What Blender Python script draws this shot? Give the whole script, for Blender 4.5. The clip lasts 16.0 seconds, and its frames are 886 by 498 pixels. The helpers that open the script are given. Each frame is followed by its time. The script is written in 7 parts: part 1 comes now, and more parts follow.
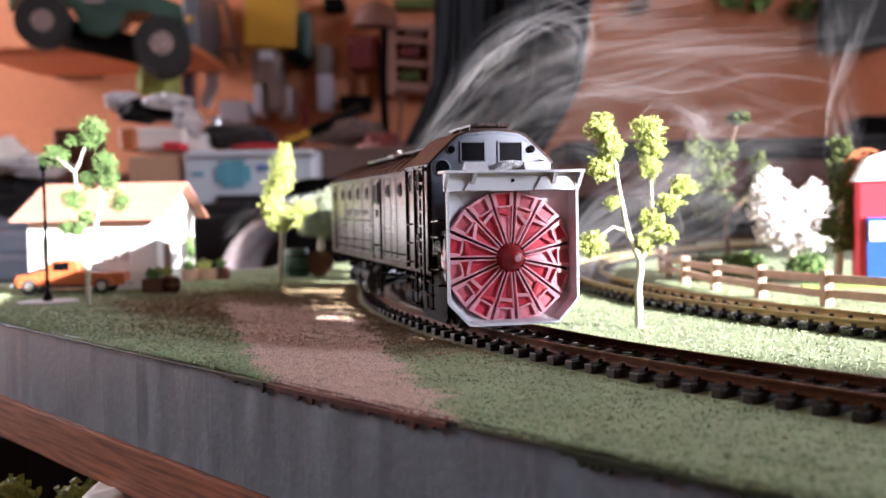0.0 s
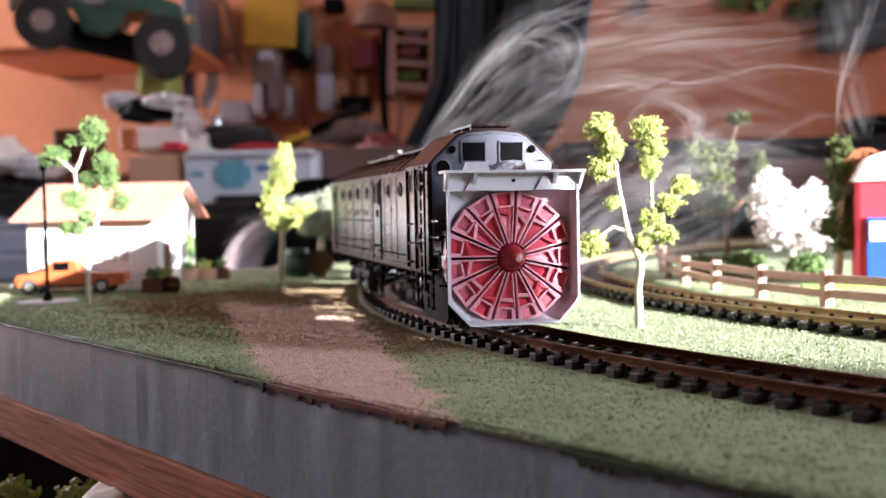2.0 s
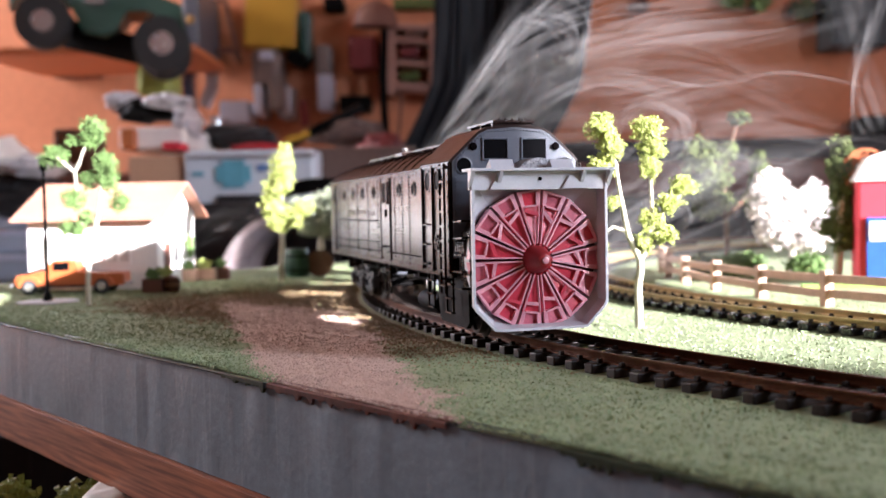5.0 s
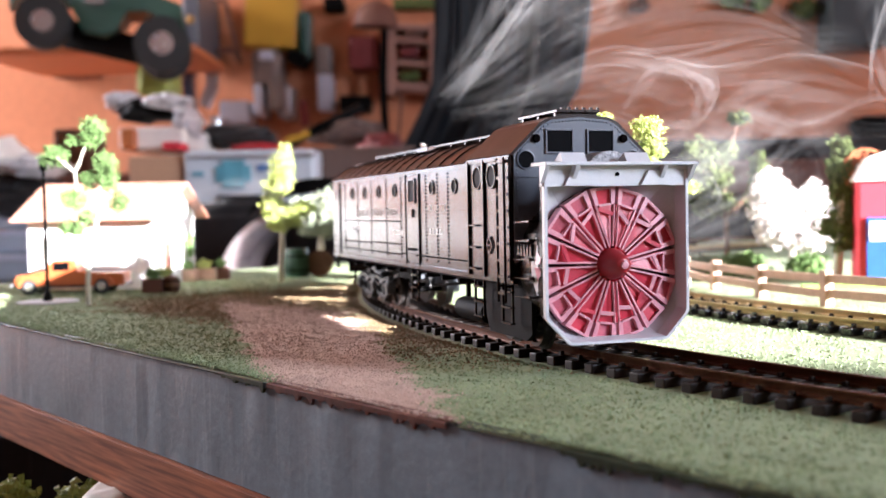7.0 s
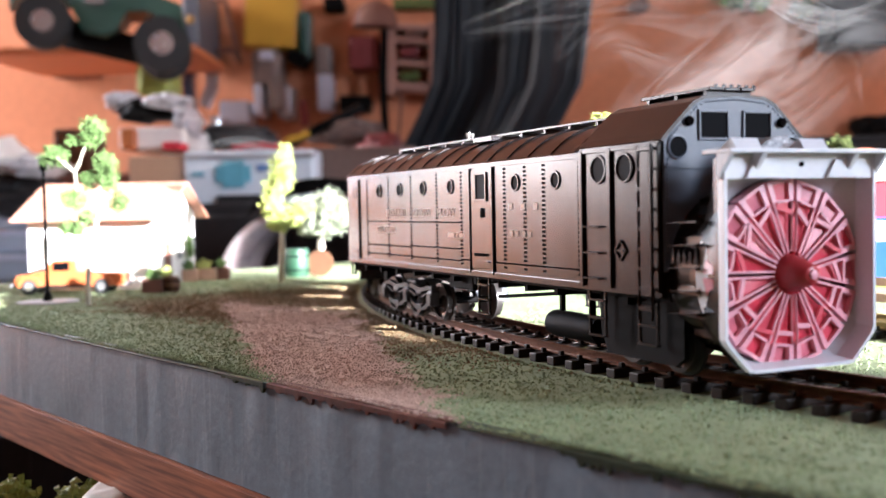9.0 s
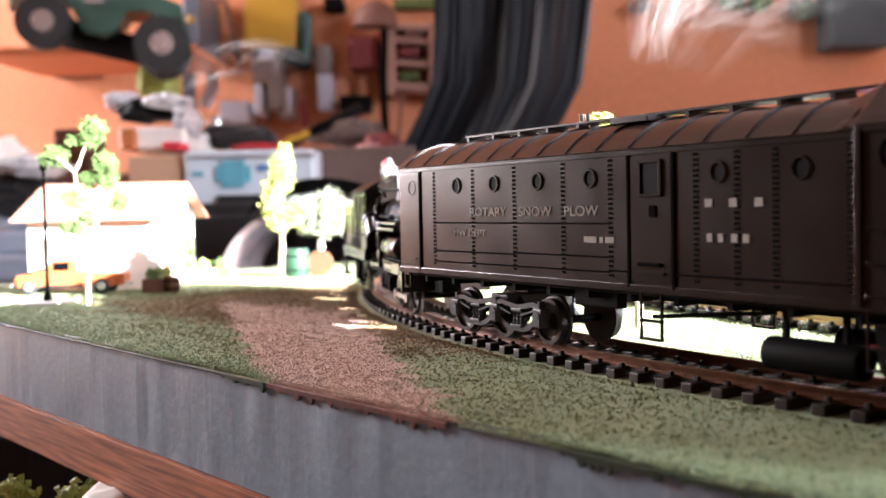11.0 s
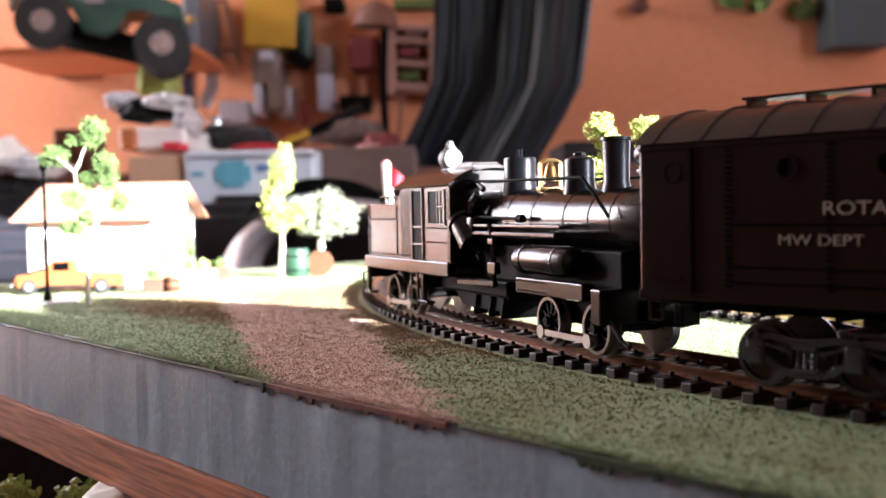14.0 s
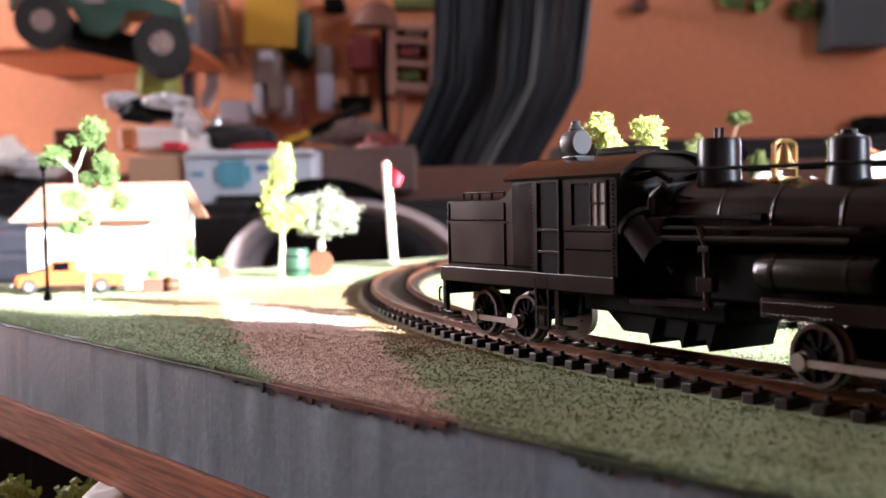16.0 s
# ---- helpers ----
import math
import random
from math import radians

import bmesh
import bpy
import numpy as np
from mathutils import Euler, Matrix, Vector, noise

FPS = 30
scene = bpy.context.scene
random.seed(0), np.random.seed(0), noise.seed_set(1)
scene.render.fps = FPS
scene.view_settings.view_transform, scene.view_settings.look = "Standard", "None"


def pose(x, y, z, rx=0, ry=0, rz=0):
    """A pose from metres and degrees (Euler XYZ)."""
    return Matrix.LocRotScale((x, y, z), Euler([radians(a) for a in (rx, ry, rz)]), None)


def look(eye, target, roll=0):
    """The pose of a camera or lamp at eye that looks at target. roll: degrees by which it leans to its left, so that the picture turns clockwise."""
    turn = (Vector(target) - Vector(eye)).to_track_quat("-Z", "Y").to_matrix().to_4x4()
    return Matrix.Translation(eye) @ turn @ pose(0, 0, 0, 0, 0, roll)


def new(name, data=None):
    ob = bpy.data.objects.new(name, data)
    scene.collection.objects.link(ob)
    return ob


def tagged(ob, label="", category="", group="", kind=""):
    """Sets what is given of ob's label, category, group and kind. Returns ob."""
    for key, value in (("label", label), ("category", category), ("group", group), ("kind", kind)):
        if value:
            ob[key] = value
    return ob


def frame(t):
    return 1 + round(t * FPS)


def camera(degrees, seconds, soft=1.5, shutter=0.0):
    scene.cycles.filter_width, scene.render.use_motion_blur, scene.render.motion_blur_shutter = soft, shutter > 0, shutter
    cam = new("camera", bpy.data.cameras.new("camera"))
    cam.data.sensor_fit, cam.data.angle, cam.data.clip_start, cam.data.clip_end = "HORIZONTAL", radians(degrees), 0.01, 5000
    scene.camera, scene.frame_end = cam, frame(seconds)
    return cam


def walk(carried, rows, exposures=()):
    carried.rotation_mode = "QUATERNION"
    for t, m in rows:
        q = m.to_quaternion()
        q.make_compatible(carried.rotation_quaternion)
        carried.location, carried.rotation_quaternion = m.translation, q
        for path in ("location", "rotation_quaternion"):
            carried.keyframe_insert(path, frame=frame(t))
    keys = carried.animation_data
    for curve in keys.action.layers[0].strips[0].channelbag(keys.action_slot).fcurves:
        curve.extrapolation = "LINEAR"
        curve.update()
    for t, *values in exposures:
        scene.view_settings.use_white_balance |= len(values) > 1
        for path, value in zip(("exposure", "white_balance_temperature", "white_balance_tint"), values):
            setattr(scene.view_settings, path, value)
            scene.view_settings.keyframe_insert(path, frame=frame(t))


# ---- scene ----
# the phone stands still on the edge of a model railway layout; its top is z = 0
cam = camera(46.15, 16.0)
EYE_Z = 0.0405
EYE = pose(0, 0, EYE_Z, 90 - 2.29, 0, 0) @ pose(0, 0, 0, 0, 0, -1.12)
walk(cam, [(0, EYE), (16, EYE)], exposures=[(0, 2.78, 5700, 21), (4.2, 2.78, 5700, 21), (6.3, 3.25, 5650, 19), (9.2, 3.32, 5550, 16), (11.3, 3.82, 5750, 17), (12.6, 3.76, 5750, 17), (14, 3.46, 5700, 18), (16, 3.24, 5700, 20)])
cam.data.dof.use_dof = True
cam.data.dof.focus_distance = 0.27
cam.data.dof.aperture_fstop = 19

CX, CY, RAD = 0.5349, 0.5334, 0.5614   # outer circle of track
RAD2 = 0.458                           # inner circle of track
RAIL = 0.0045                          # top of the rails

# ---- light: low sun through the side window, sky light through window and doorway ----
SUN_AZ = (0.82, -0.57)
SUN_EL = radians(13.5)
world = bpy.data.worlds.new("sky")
world.use_nodes = True
scene.world = world
wn = world.node_tree.nodes
sky = wn.new("ShaderNodeTexSky")
sky.sky_type, sky.sun_disc = "NISHITA", False
sky.sun_elevation = SUN_EL
sky.sun_rotation = math.atan2(SUN_AZ[0], SUN_AZ[1])
world.node_tree.links.new(sky.outputs[0], wn["Background"].inputs[0])
wn["Background"].inputs[1].default_value = 0.05
sun = bpy.data.lights.new("sun", "SUN")
sun.energy, sun.angle, sun.color = 5.0, radians(0.6), (1.0, 0.93, 0.82)
d = Vector((SUN_AZ[0] * math.cos(SUN_EL), SUN_AZ[1] * math.cos(SUN_EL), math.sin(SUN_EL)))
new("sun", sun).matrix_world = look(d * 3, (0, 0, 0))


def window_light(name, eye, target, sx, sy, watts, color):
    la = bpy.data.lights.new(name, "AREA")
    la.shape, la.size, la.size_y, la.energy, la.color = "RECTANGLE", sx, sy, watts, color
    new(name, la).matrix_world = look(eye, target)


window_light("west_window_sky", (-2.17, 1.93, 0.75), (0, 1.93, 0.75), 0.5, 1.2, 11.0, (1.0, 0.87, 0.74))
window_light("corner_window_sky", (-1.62, 2.27, 0.62), (-1.62, 0, 0.62), 0.66, 1.36, 3.8, (0.96, 0.97, 1.0))
window_light("east_window_sky", (1.97, -0.82, 0.78), (0, -0.82, 0.78), 0.6, 0.9, 7.0, (0.85, 0.95, 1.0))
window_light("north_window_sky", (1.56, 2.27, 0.6), (1.56, 0, 0.6), 0.7, 1.5, 4.0, (0.86, 0.95, 1.0))

# ---- materials ----
def mat(name, col, rough=0.6, metal=0.0, var=0.25, scale=40.0, fine=400.0, bump=0.15, bumpd=0.0004, col2=None, spec=0.5, trans=0.0):
    """A surface with broad stains and fine grain."""
    m = bpy.data.materials.new(name)
    m.use_nodes = True
    nt = m.node_tree
    b = nt.nodes["Principled BSDF"]
    b.inputs["Roughness"].default_value, b.inputs["Metallic"].default_value = rough, metal
    b.inputs["Specular IOR Level"].default_value = spec
    tc = nt.nodes.new("ShaderNodeTexCoord")
    n1, n2 = nt.nodes.new("ShaderNodeTexNoise"), nt.nodes.new("ShaderNodeTexNoise")
    n1.inputs["Scale"].default_value, n1.inputs["Detail"].default_value = scale, 4
    n2.inputs["Scale"].default_value, n2.inputs["Detail"].default_value = fine, 3
    for q in (n1, n2):
        nt.links.new(tc.outputs["Object"], q.inputs["Vector"])
    add = nt.nodes.new("ShaderNodeMath")
    add.operation = "ADD"
    nt.links.new(n1.outputs[0], add.inputs[0])
    nt.links.new(n2.outputs[0], add.inputs[1])
    ramp = nt.nodes.new("ShaderNodeMapRange")
    ramp.inputs[1].default_value, ramp.inputs[2].default_value = 0.7, 1.3
    nt.links.new(add.outputs[0], ramp.inputs[0])
    mix = nt.nodes.new("ShaderNodeMix")
    mix.data_type = "RGBA"
    c2 = col2 or tuple(c * (1 - var) for c in col)
    mix.inputs["A"].default_value, mix.inputs["B"].default_value = (*c2, 1), (*col, 1)
    nt.links.new(ramp.outputs[0], mix.inputs["Factor"])
    nt.links.new(mix.outputs["Result"], b.inputs["Base Color"])
    rr = nt.nodes.new("ShaderNodeMapRange")
    rr.inputs[3].default_value, rr.inputs[4].default_value = max(0.02, rough - 0.08), min(1, rough + 0.08)
    nt.links.new(n1.outputs[0], rr.inputs[0])
    nt.links.new(rr.outputs[0], b.inputs["Roughness"])
    if bump:
        bp = nt.nodes.new("ShaderNodeBump")
        bp.inputs["Strength"].default_value, bp.inputs["Distance"].default_value = bump, bumpd
        nt.links.new(n2.outputs[0], bp.inputs["Height"])
        nt.links.new(bp.outputs[0], b.inputs["Normal"])
    if trans:
        b.inputs["Transmission Weight"].default_value = trans
    return m


M_FOAM = mat("grey_painted_foam", (0.25, 0.345, 0.43), 0.5, var=0.22, scale=18, fine=420, bump=0.3, bumpd=0.0005)
M_TURF = mat("green_turf", (0.27, 0.33, 0.17), 0.95, var=0.3, scale=60, fine=900, bump=0.6, bumpd=0.0006)
M_DIRT = mat("red_brown_earth", (0.56, 0.40, 0.32), 0.95, var=0.3, scale=60, fine=900, bump=0.4, bumpd=0.0005)
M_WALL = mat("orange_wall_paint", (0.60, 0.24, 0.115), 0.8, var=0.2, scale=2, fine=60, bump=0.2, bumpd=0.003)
# for walls out of view; chosen dark to dim reflections and warm the bounce
M_NEARWALL = mat("unseen_wall_dark_orange", (0.17, 0.06, 0.028), 0.85, var=0.2, scale=2, fine=60, bump=0.2, bumpd=0.003)
M_CEIL = mat("ceiling_boards", (0.25, 0.21, 0.17), 0.8, scale=2, fine=30)
M_FLOOR = mat("dark_concrete", (0.12, 0.12, 0.12), 0.8, scale=3, fine=60)
M_RAIL = mat("rusty_rail", (0.16, 0.065, 0.03), 0.4, metal=0.6, var=0.4, scale=60, fine=900)
M_TIE = mat("brown_black_plastic_sleeper", (0.018, 0.011, 0.008), 0.45, var=0.3, scale=200, fine=2000, spec=0.25)
M_BODY = mat("matt_brown_black_plastic", (0.010, 0.0062, 0.0045), 0.24, var=0.15, scale=60, fine=2500, bump=0.05, spec=0.25)
M_GREY = mat("pale_grey_plastic", (0.62, 0.63, 0.66), 0.4, var=0.1, scale=80, fine=2000, bump=0.05)
M_RED = mat("red_plastic", (0.66, 0.045, 0.08), 0.4, var=0.25, scale=90, fine=2000, bump=0.05)
M_WHITE = mat("white_card", (0.8, 0.78, 0.74), 0.7, var=0.1, scale=60, fine=900)
M_SEAM = mat("dark_seam_plastic", (0.004, 0.003, 0.003), 0.95, var=0.2, scale=90, fine=2500, bump=0.05, spec=0.02)
M_ROOF = mat("brown_roof_plastic", (0.020, 0.0075, 0.005), 0.3, var=0.2, scale=60, fine=1800, bump=0.08, spec=0.28)
M_SLATE = mat("blue_grey_plastic", (0.105, 0.12, 0.15), 0.4, var=0.12, scale=80, fine=2200, bump=0.05)
M_STEEL = mat("bright_steel", (0.55, 0.54, 0.52), 0.3, metal=0.9, var=0.15, scale=200, fine=3000, bump=0.05)
M_BRASS = mat("bright_brass", (0.55, 0.36, 0.14), 0.3, metal=0.9, var=0.15, scale=200, fine=3000, bump=0.05)
M_BLACK = mat("black_plastic", (0.004, 0.0036, 0.0035), 0.6, var=0.2, scale=90, fine=2500, bump=0.05, spec=0.04)
M_TRUCK = mat("dark_grey_plastic", (0.05, 0.054, 0.063), 0.4, var=0.3, scale=120, fine=2500, bump=0.05, spec=0.25)
M_BRIGHTRIM = mat("polished_steel_tyre", (0.17, 0.15, 0.135), 0.3, metal=0.9, var=0.3, scale=200, fine=2500, bump=0.05)
M_WHEEL = mat("worn_steel_tyre", (0.05, 0.045, 0.042), 0.35, metal=0.5, var=0.3, scale=200, fine=2500, bump=0.05)
M_LOCO = mat("satin_black_plastic", (0.0075, 0.005, 0.0038), 0.23, var=0.15, scale=80, fine=2500, bump=0.05, spec=0.27)
# darkened copy of the rotor's red, with the shade between blades in its colour
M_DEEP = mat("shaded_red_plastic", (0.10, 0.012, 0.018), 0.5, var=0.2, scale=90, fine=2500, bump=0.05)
M_FROST = mat("frosted_pink_paint", (0.82, 0.36, 0.42), 0.4, var=0.35, scale=300, fine=2500, bump=0.1)
M_HUB = mat("dark_red_plastic", (0.36, 0.025, 0.03), 0.35, var=0.15, scale=120, fine=2500, bump=0.05)
M_LETTER = mat("off_white_lettering", (0.36, 0.34, 0.31), 0.22, var=0.25, scale=600, fine=3000, bump=0, spec=0.30)
M_GLASS = mat("black_glass", (0.003, 0.003, 0.004), 0.5, var=0.1, bump=0, spec=0.03)
M_YRAIL = mat("brassy_rail", (0.62, 0.48, 0.24), 0.35, metal=0.6, var=0.3, scale=90, fine=1500)
M_TIE2 = mat("glossy_black_sleeper", (0.02, 0.018, 0.017), 0.25, var=0.3, scale=200, fine=1500, bump=0.3)
M_DRIPG = mat("dark_green_paint", (0.035, 0.06, 0.025), 0.5, var=0.5, scale=80, fine=700)
M_DRIPR = mat("red_brown_paint", (0.17, 0.055, 0.035), 0.5, var=0.5, scale=80, fine=700)
M_BARK = mat("pale_bark", (0.55, 0.52, 0.40), 0.8, var=0.3, scale=300, fine=1500, bump=0.5)
M_LEAFY = mat("yellow_green_foam_leaf", (0.50, 0.57, 0.16), 0.9, var=0.35, scale=120, fine=900, bump=0.5)
M_LEAFG = mat("green_foam_leaf", (0.15, 0.25, 0.07), 0.9, var=0.35, scale=120, fine=900, bump=0.5)
M_LEAFS = mat("sage_foam_leaf", (0.34, 0.38, 0.26), 0.9, var=0.3, scale=120, fine=900, bump=0.5)
M_LEAFD = mat("olive_foam_leaf", (0.10, 0.13, 0.03), 0.9, var=0.45, scale=120, fine=900, bump=0.5)
M_LEAFW = mat("white_blossom_foam", (0.78, 0.74, 0.70), 0.9, var=0.15, scale=120, fine=900, bump=0.5)
M_FENCE = mat("tan_fence_wood", (0.54, 0.35, 0.24), 0.7, var=0.3, scale=150, fine=1200)
M_PINK = mat("terracotta_roof_paint", (0.50, 0.24, 0.16), 0.7, var=0.2, scale=60, fine=700)
M_ORANGE = mat("orange_car_paint", (0.50, 0.13, 0.04), 0.35, var=0.2, scale=90, fine=1500, bump=0.05)
M_TYRE = mat("black_rubber", (0.02, 0.02, 0.02), 0.7, var=0.2, scale=90, fine=900)
M_CHROME = mat("silver_paint", (0.65, 0.65, 0.66), 0.25, metal=0.8, var=0.1, scale=90, fine=900)
M_FLAG = mat("red_flag_cloth", (0.65, 0.03, 0.05), 0.7, var=0.2, scale=200, fine=1500)
M_SIDEWALK = mat("pale_grey_card", (0.5, 0.5, 0.5), 0.8, var=0.2, scale=90, fine=900)
M_TURFD = mat("dark_green_turf", (0.19, 0.24, 0.115), 0.95, var=0.3, scale=60, fine=900)
# turf colour with the train's warm shade mixed into it
M_TURFB = mat("shade_brown_turf", (0.26, 0.175, 0.085), 0.95, var=0.35, scale=60, fine=900, bump=0.4, bumpd=0.0005)
M_LAMPG = mat("grey_lamp_paint", (0.13, 0.135, 0.145), 0.45, var=0.15, scale=200, fine=2500, bump=0.05)
M_ROD = mat("dull_brown_steel", (0.34, 0.29, 0.26), 0.4, metal=0.7, var=0.25, scale=200, fine=2500, bump=0.05)
M_SPECK = mat("speckled_silver_paint", (0.62, 0.63, 0.65), 0.5, var=0.75, scale=900, fine=1800, bump=0.4)
M_TURFL = mat("pale_green_turf", (0.34, 0.41, 0.21), 0.95, var=0.3, scale=60, fine=900)


def grain_wood():
    m = mat("grained_red_wood", (0.44, 0.17, 0.07), 0.5, var=0.2, scale=20, fine=300)
    nt = m.node_tree
    tc = nt.nodes.new("ShaderNodeTexCoord")
    mp = nt.nodes.new("ShaderNodeMapping")
    mp.inputs["Rotation"].default_value = (0, 0, radians(49.6))
    mq = nt.nodes.new("ShaderNodeMapping")
    mq.inputs["Scale"].default_value = (34, 260, 700)
    ns = nt.nodes.new("ShaderNodeTexNoise")
    ns.inputs["Scale"].default_value, ns.inputs["Detail"].default_value = 1.0, 5
    cr = nt.nodes.new("ShaderNodeValToRGB")
    cr.color_ramp.elements[0].color, cr.color_ramp.elements[1].color = (0.20, 0.065, 0.03, 1), (0.50, 0.19, 0.085, 1)
    cr.color_ramp.elements[0].position, cr.color_ramp.elements[1].position = 0.35, 0.62
    nt.links.new(tc.outputs["Object"], mp.inputs[0])
    nt.links.new(mp.outputs[0], mq.inputs[0])
    nt.links.new(mq.outputs[0], ns.inputs["Vector"])
    nt.links.new(ns.outputs[0], cr.inputs[0])
    nt.links.new(cr.outputs[0], nt.nodes["Principled BSDF"].inputs["Base Color"])
    return m


M_WOODGRAIN = grain_wood()
M_DOME = mat("blue_black_plastic", (0.008, 0.0105, 0.014), 0.32, var=0.15, scale=80, fine=2500, bump=0.05, spec=0.35)
M_PANE = mat("pale_clear_plastic", (0.55, 0.57, 0.58), 0.15, var=0.1, bump=0)
M_DOORB = mat("brown_planks", (0.17, 0.07, 0.045), 0.7, var=0.3, scale=90, fine=900)
M_CURTAIN = mat("pale_curtain", (0.6, 0.58, 0.52), 0.7, var=0.2, scale=90, fine=900)
M_POLE = mat("white_plastic_pole", (0.72, 0.68, 0.60), 0.5, var=0.1, scale=90, fine=900)
M_GREENP = mat("green_drum_paint", (0.02, 0.07, 0.035), 0.5, var=0.3, scale=90, fine=900)
M_RUST = mat("rust_brown_paint", (0.13, 0.055, 0.02), 0.7, var=0.4, scale=90, fine=900)
M_RUSTO = mat("orange_rust_paint", (0.45, 0.13, 0.04), 0.6, var=0.3, scale=90, fine=900)
M_BLUE = mat("blue_paint", (0.02, 0.09, 0.45), 0.5, var=0.2, scale=90, fine=900)
M_LIME = mat("lime_felt", (0.30, 0.50, 0.08), 0.9, var=0.2, scale=90, fine=900)
M_DKGREEN = mat("dark_green_paint_gloss", (0.02, 0.07, 0.05), 0.4, var=0.3, scale=20, fine=200)
M_ORSHELF = mat("orange_plastic", (0.55, 0.17, 0.05), 0.5, var=0.2, scale=20, fine=200)
M_LIME2 = mat("lime_plastic", (0.32, 0.40, 0.08), 0.5, var=0.2, scale=20, fine=200)
M_YELLOW = mat("mustard_plastic", (0.55, 0.30, 0.02), 0.5, var=0.15, scale=20, fine=200)
M_NAVY = mat("navy_rubber", (0.02, 0.025, 0.05), 0.5, var=0.2, scale=20, fine=200)
M_STEELD = mat("dull_steel", (0.44, 0.43, 0.45), 0.45, metal=0.5, var=0.2, scale=20, fine=200)
M_PALEBLUE = mat("pale_blue_plastic", (0.60, 0.64, 0.76), 0.5, var=0.15, scale=20, fine=200)
M_DRILL = mat("grey_tool_plastic", (0.22, 0.17, 0.15), 0.5, var=0.3, scale=20, fine=200)
M_MAROON = mat("dark_red_paint", (0.20, 0.025, 0.025), 0.5, var=0.3, scale=20, fine=200)
M_PINKWOOD = mat("pinkish_wood", (0.36, 0.19, 0.14), 0.7, var=0.25, scale=20, fine=200)
M_CARTON = mat("white_printed_card", (0.72, 0.78, 0.84), 0.7, var=0.12, scale=6, fine=200)
M_CARDTAN = mat("tan_cardboard", (0.58, 0.36, 0.22), 0.8, var=0.15, scale=6, fine=200)
M_CYAN = mat("cyan_print", (0.16, 0.48, 0.60), 0.7, var=0.3, scale=60, fine=200)
M_BLUEP = mat("blue_print", (0.10, 0.22, 0.50), 0.7, var=0.2, scale=60, fine=200)
M_DARK = mat("near_black_cloth", (0.016, 0.014, 0.014), 0.85, var=0.4, scale=10, fine=200)
M_BAG = mat("white_plastic_film", (0.62, 0.62, 0.64), 0.35, var=0.2, scale=20, fine=200)
M_HEAP = mat("grey_brown_cloth", (0.16, 0.10, 0.08), 0.85, var=0.4, scale=15, fine=200)
M_MAUVE = mat("mauve_grey_gloss", (0.48, 0.40, 0.39), 0.28, var=0.25, scale=10, fine=200)
M_CRATE = mat("grey_blue_plastic", (0.38, 0.44, 0.52), 0.5, var=0.2, scale=10, fine=200)
M_CLOTH = mat("blue_black_cloth", (0.008, 0.009, 0.012), 0.6, var=0.4, scale=10, fine=300, bump=0.2, spec=0.25)
M_SLATE2 = mat("dark_teal_board", (0.03, 0.045, 0.05), 0.6, var=0.3, scale=10, fine=200)
M_ROSE = mat("rose_plastic", (0.62, 0.14, 0.19), 0.45, var=0.3, scale=200, fine=2000, bump=0.05)


def patched(m, col, mask):
    """A second ground colour where a soft mask on the mesh says so."""
    nt = m.node_tree
    b = nt.nodes["Principled BSDF"]
    src = b.inputs["Base Color"].links[0].from_socket
    at_, ns, mx, mr = nt.nodes.new("ShaderNodeAttribute"), nt.nodes.new("ShaderNodeTexNoise"), nt.nodes.new("ShaderNodeMix"), nt.nodes.new("ShaderNodeMath")
    at_.attribute_name = mask
    ns.inputs["Scale"].default_value, ns.inputs["Detail"].default_value = 700, 3
    mr.operation, mr.use_clamp = "MULTIPLY_ADD", True
    mr.inputs[1].default_value = 1.6
    sub = nt.nodes.new("ShaderNodeMath")
    sub.operation = "SUBTRACT"
    sub.inputs[1].default_value = 0.8
    tc = nt.nodes.new("ShaderNodeTexCoord")
    mx.data_type = "RGBA"
    mx.inputs["B"].default_value = (*col, 1)
    lk = nt.links.new
    lk(tc.outputs["Object"], ns.inputs["Vector"])
    lk(ns.outputs[0], sub.inputs[0])
    lk(at_.outputs["Fac"], mr.inputs[0])
    lk(sub.outputs[0], mr.inputs[2])
    lk(mr.outputs[0], mx.inputs["Factor"])
    lk(src, mx.inputs["A"])
    lk(mx.outputs["Result"], b.inputs["Base Color"])


# the brown mask paints the train's shade into the turf beside the track
patched(M_TURF, (0.24, 0.17, 0.09), "brown")
patched(M_TURF, (0.54, 0.38, 0.30), "earth")


def streaked(m, col, amount):
    """Vertical runs of dried paint on a surface."""
    nt = m.node_tree
    b = nt.nodes["Principled BSDF"]
    src = b.inputs["Base Color"].links[0].from_socket
    tc, mp, ns = nt.nodes.new("ShaderNodeTexCoord"), nt.nodes.new("ShaderNodeMapping"), nt.nodes.new("ShaderNodeTexNoise")
    mp.inputs["Scale"].default_value = (430, 430, 11)
    ns.inputs["Scale"].default_value, ns.inputs["Detail"].default_value = 1, 4
    mr, mx = nt.nodes.new("ShaderNodeMapRange"), nt.nodes.new("ShaderNodeMix")
    mr.inputs[1].default_value, mr.inputs[2].default_value, mr.inputs[4].default_value = 0.57, 0.72, amount
    mx.data_type = "RGBA"
    mx.inputs["B"].default_value = (*col, 1)
    lk = nt.links.new
    lk(tc.outputs["Object"], mp.inputs[0])
    lk(mp.outputs[0], ns.inputs["Vector"])
    lk(ns.outputs[0], mr.inputs[0])
    lk(mr.outputs[0], mx.inputs["Factor"])
    lk(src, mx.inputs["A"])
    lk(mx.outputs["Result"], b.inputs["Base Color"])


streaked(M_FOAM, (0.42, 0.53, 0.60), 0.28)

